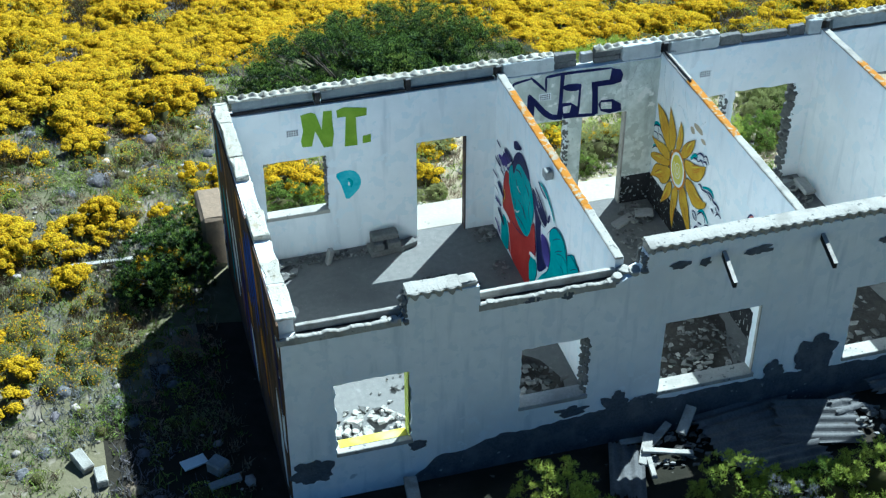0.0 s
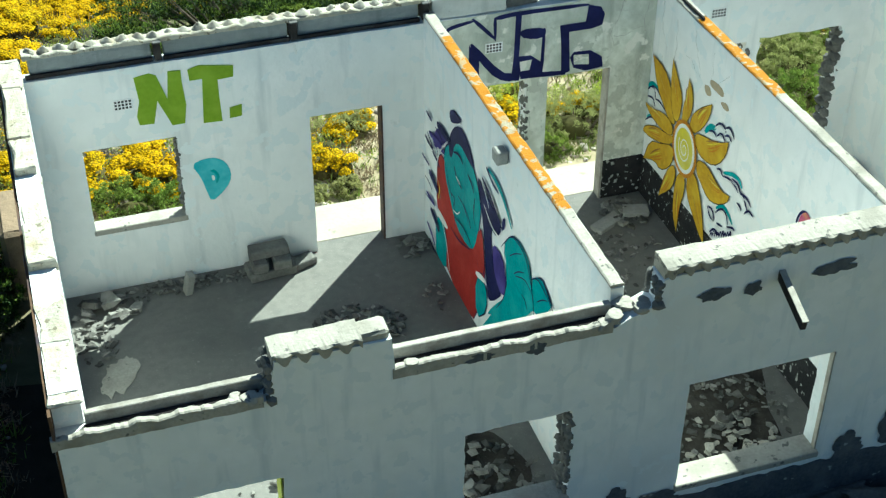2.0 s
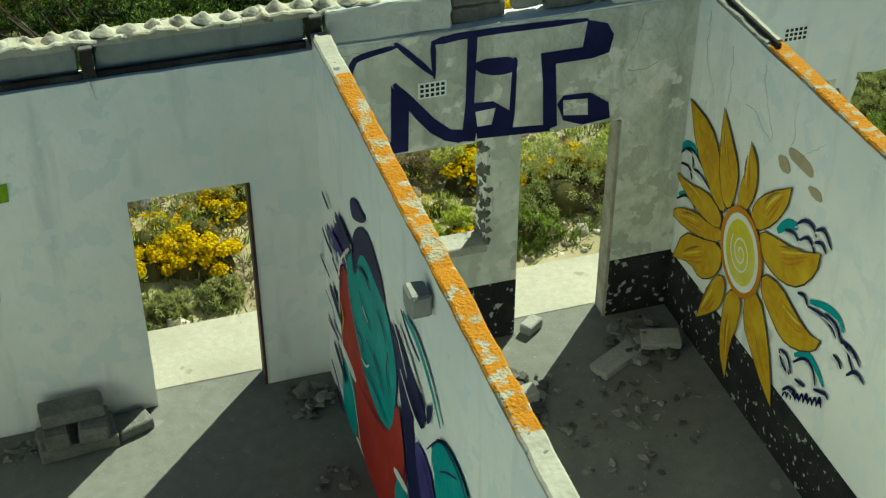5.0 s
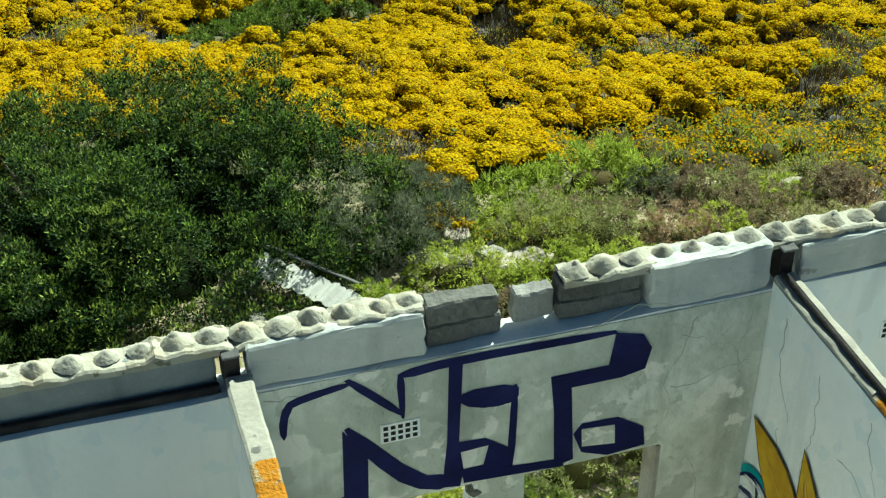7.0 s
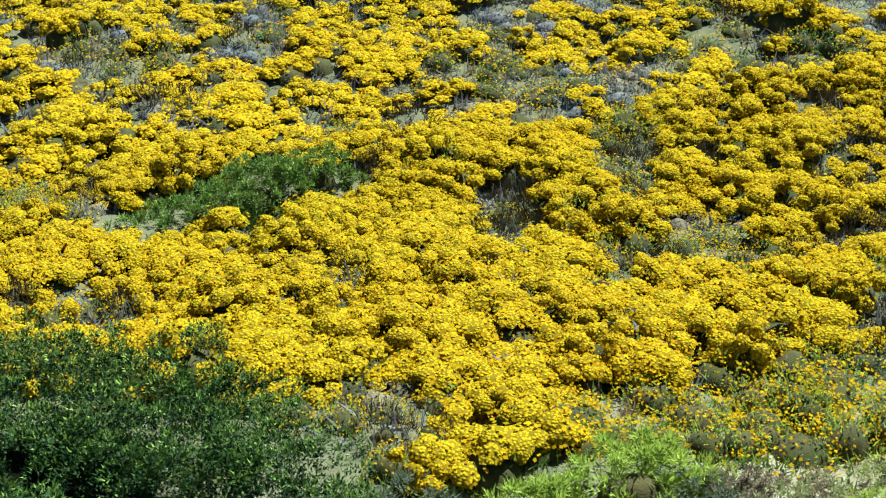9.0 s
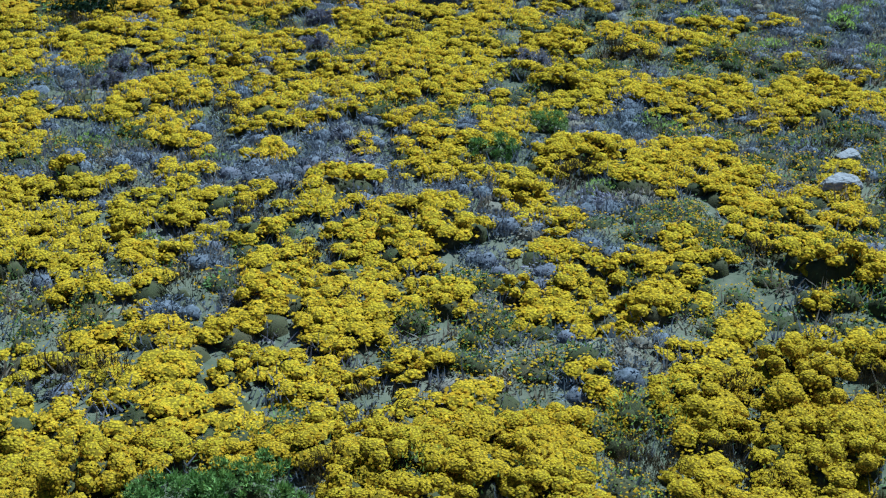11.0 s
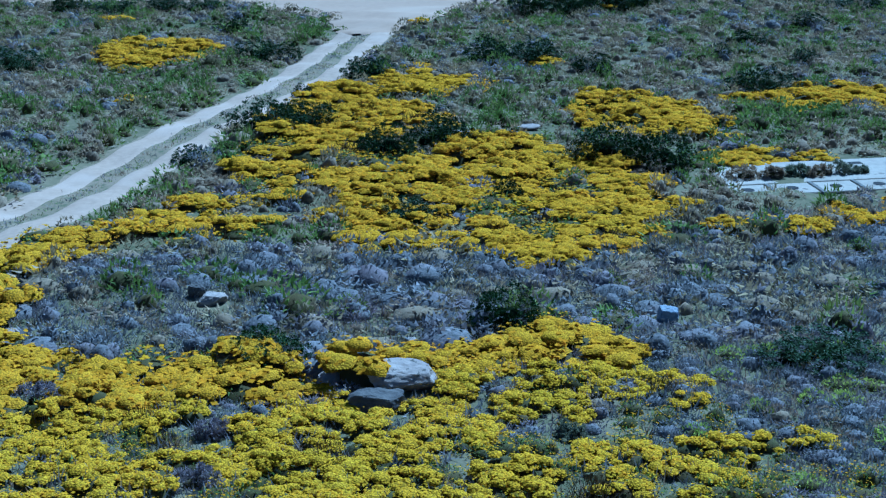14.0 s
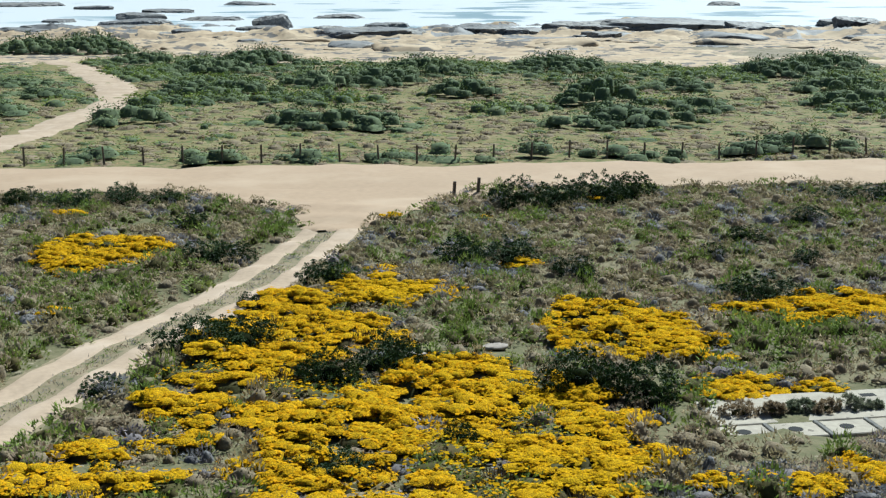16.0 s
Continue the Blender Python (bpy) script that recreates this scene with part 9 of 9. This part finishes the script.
# loose pale stones behind and beside the house
rng = random.Random(91)
stone_bms = [chunk(random.Random(300 + i), 1, 0.8, 0.5, 1) for i in range(5)]
stone_v = []
stone_f = []
count = 0
shapes_ = [(np.array([v.co[:] for v in b.verts]), np.array([[v.index for v in f.verts] for f in b.faces])) for b in stone_bms]
for b in stone_bms:
    b.free()
for i in range(900):
    if i % 3:
        x, y = rng.uniform(-5.5, 13), rng.uniform(7, 13)
    else:
        x, y = rng.uniform(-6, -0.3), rng.uniform(-1, 13)
    if -0.4 < x < 15 and y < 6.5:
        continue
    v, f = shapes_[rng.randrange(5)]
    k = rng.uniform(0.04, 0.11) if rng.random() < 0.85 else rng.uniform(0.12, 0.28)
    a = rng.uniform(0, 6.28)
    c, s = math.cos(a), math.sin(a)
    z = float(ground_z(np.array([x]), np.array([y]))[0])
    stone_v.append(np.stack([(v[:, 0] * c - v[:, 1] * s) * k + x, (v[:, 0] * s + v[:, 1] * c) * k + y, v[:, 2] * k + z + k * 0.1], 1))
    stone_f.append(f + count)
    count += len(v)
stones = fast_mesh("loose_stones", np.concatenate(stone_v), np.concatenate(stone_f), np.zeros(sum(len(f) for f in stone_f)), [mat("stone")])
tagged(stones, "pale loose stones strewn over bare ground", "stones", kind="stuff")


# grass and low herbs between the shrubs
def grass_tuft(seed, n, tall, width):
    rng = np.random.default_rng(seed)
    p = rng.normal(size=(n, 3)) * [0.45, 0.45, 0]
    v, f = blades(p, jitter_dir(np.tile([0, 0, 1.0], (n, 1)), rng, 0.45), tall, width, rng)
    return v, f, np.zeros(len(f))


for x, y, r, h, leaf_mat, label in ((6.35, 7.55, 0.22, 0.3, 'leaf_bright', 'small fresh green herb on the stony ground'),
                              (6.75, 7.7, 0.2, 0.35, 'leaf_bright', 'small fresh green herb on the stony ground'),
                              (3.75, 7.25, 0.3, 0.2, 'leaf_olive', 'small yellow-green herb beside the doorstep'),
                              (4.3, 7.35, 0.25, 0.2, 'leaf_olive', 'small yellow-green herb beside the doorstep'),
                              (7.2, 9.0, 0.5, 0.45, 'leaf_bright', 'fresh green bush behind the house'),
                              (6.6, 9.1, 0.5, 0.4, 'leaf_brown', 'dry brown cushion shrub behind the house'),
                              (4.6, 9.0, 0.55, 0.45, 'leaf_olive', 'olive cushion shrub behind the house'),
                              (3.2, 9.3, 0.6, 0.5, 'leaf_brown', 'dry brown cushion shrub behind the house'),
                              (8.9, 11.2, 0.5, 0.35, 'leaf_bright', 'fresh green bush behind the house'),
                              (11.3, 11.9, 0.55, 0.4, 'leaf_olive', 'olive cushion shrub behind the house'),
                              (10.9, 12.4, 0.4, 0.35, 'leaf_brown', 'small brown cushion shrub behind the house'),
                              (8.9, 8.4, 0.6, 0.5, 'leaf_bright', 'fresh green bush behind the house'),
                              (10.4, 7.6, 0.7, 0.7, 'leaf_bright', 'fresh green bush outside the wide doorway'),
                              (9.2, 12.0, 0.4, 0.3, 'leaf_bright', 'fresh green herb among stones'),
                              (12.4, 11.6, 0.5, 0.4, 'leaf_brown', 'dry brown cushion shrub behind the house')):
    make_bush(x, y, [(0, 0, 0, r, r * 0.85, h), (r * 0.5, r * 0.3, 0, r * 0.6, r * 0.6, h * 0.8)], int(30 + 40 * r), 0.055, 0.011, int(x * 100), label, leaf_mat, per=80)
tufts = {"grass": [], "dry_grass": [], "herbs": []}
for x, y, rng in spots_between(-3, 14.5, 0.2, 71, lambda y: -6.0, lambda y: 15.0):
    if blocked(x, y, 0.05) or rng.random() < 0.08:
        continue
    n = patchy(x, y, 0.5, 21.0) + rng.uniform(-0.4, 0.4)
    z = float(ground_z(np.array([x]), np.array([y]))[0])
    k = "dry_grass" if n > 0.25 else "herbs" if n < -0.15 and not (x > 3 and y > 6.5) else "grass"
    tufts[k].append((x, y, z, rng.uniform(0.1, 0.2), rng.uniform(0.05, 0.17)))
for x, y, rng in spots_between(14.5, 58, 0.36, 72, lambda y: left_edge(y), lambda y: right_edge(y)):
    if blocked(x, y, 0.1) or (yellow_share(x, y) > 0.75 and rng.random() < 0.45):
        continue
    k = "dry_grass" if rng.random() < 0.25 else "herbs"
    tufts[k].append((x, y, float(ground_z(np.array([x]), np.array([y]))[0]), rng.uniform(0.2, 0.34), rng.uniform(0.12, 0.3)))
for d in np.arange(0, 130, 0.35):
    for side in (-0.25, 0.0, 0.25):
        rng = random.Random(int(d * 100) + int(side * 10))
        p = np.array(TRACK, float)
        ln = np.concatenate([[0], np.cumsum(np.hypot(*np.diff(p, axis=0).T))])
        x, y = np.interp(d, ln, p[:, 0]) + side + rng.uniform(-0.15, 0.15), np.interp(d, ln, p[:, 1]) + rng.uniform(-0.2, 0.2)
        if rng.random() < 0.75 and d > 2:
            tufts["grass" if rng.random() < 0.25 else "dry_grass" if rng.random() < 0.5 else "herbs"].append((x, y, float(ground_z(np.array([x]), np.array([y]))[0]), 0.3, rng.uniform(0.06, 0.16)))
for k, material_, label in (("grass", "leaf_green", "short green grass and herbs on the stony ground"), ("dry_grass", "leaf_brown", "dry straw-coloured grass tufts"), ("herbs", "leaf_grey", "small grey-green herbs")):
    scatter(k, [grass_tuft(len(k) * 10 + i, 16, 1.0, 0.07) for i in range(5)], tufts[k], [mat(material_)], label, "grass", len(k))

# the wider hillside to both sides of the house and in front of it
wide = {"yellow": [], "grey": [], "green": []}
for x, y, rng in spots_between(-30, 44, 1.35, 606, lambda y: -30.0, lambda y: 46.0):
    inside = left_edge(y) - 0.3 < x < right_edge(y) + 0.3 if y > -7 else False
    if inside or blocked(x, y, 0.6) or (-1 < x < 16 and -5 < y < 7) or (y > 20 and polyline_distance(x, y, TRACK) < 2.6) or rng.random() < 0.12:
        continue
    n = patchy(x, y, 0.16, 51.0) + rng.uniform(-0.3, 0.3) + np.interp(y, [8, 16], [-0.2, 0.55])
    r = rng.uniform(0.6, 1.1)
    k = "yellow" if n > 0.0 else "grey" if rng.random() < 0.7 else "green"
    wide[k].append((x, y, float(ground_z(np.array([x]), np.array([y]))[0]) - 0.04, r, rng.uniform(0.3, 0.6)))
scatter("flower_shrubs", [flower_clump(640 + i, 24, 0.12, 5, 4, 0.4, 0.6, 0.7) for i in range(5)], wide["yellow"], YEL, "low shrubs covered in yellow daisies on the hillside", "flowers", 66)
scatter("grey_shrubs", [leaf_clump(660 + i, 34, 0.3, 0.07) for i in range(5)], wide["grey"], [mat("leaf_grey"), mat("twig_grey")], "low grey-green cushion shrubs on the hillside", "shrubs", 67)
scatter("green_shrubs", [leaf_clump(680 + i, 34, 0.3, 0.07) for i in range(5)], wide["green"], [mat("leaf_green"), mat("shaded_undergrowth")], "low green shrubs on the hillside", "shrubs", 68)
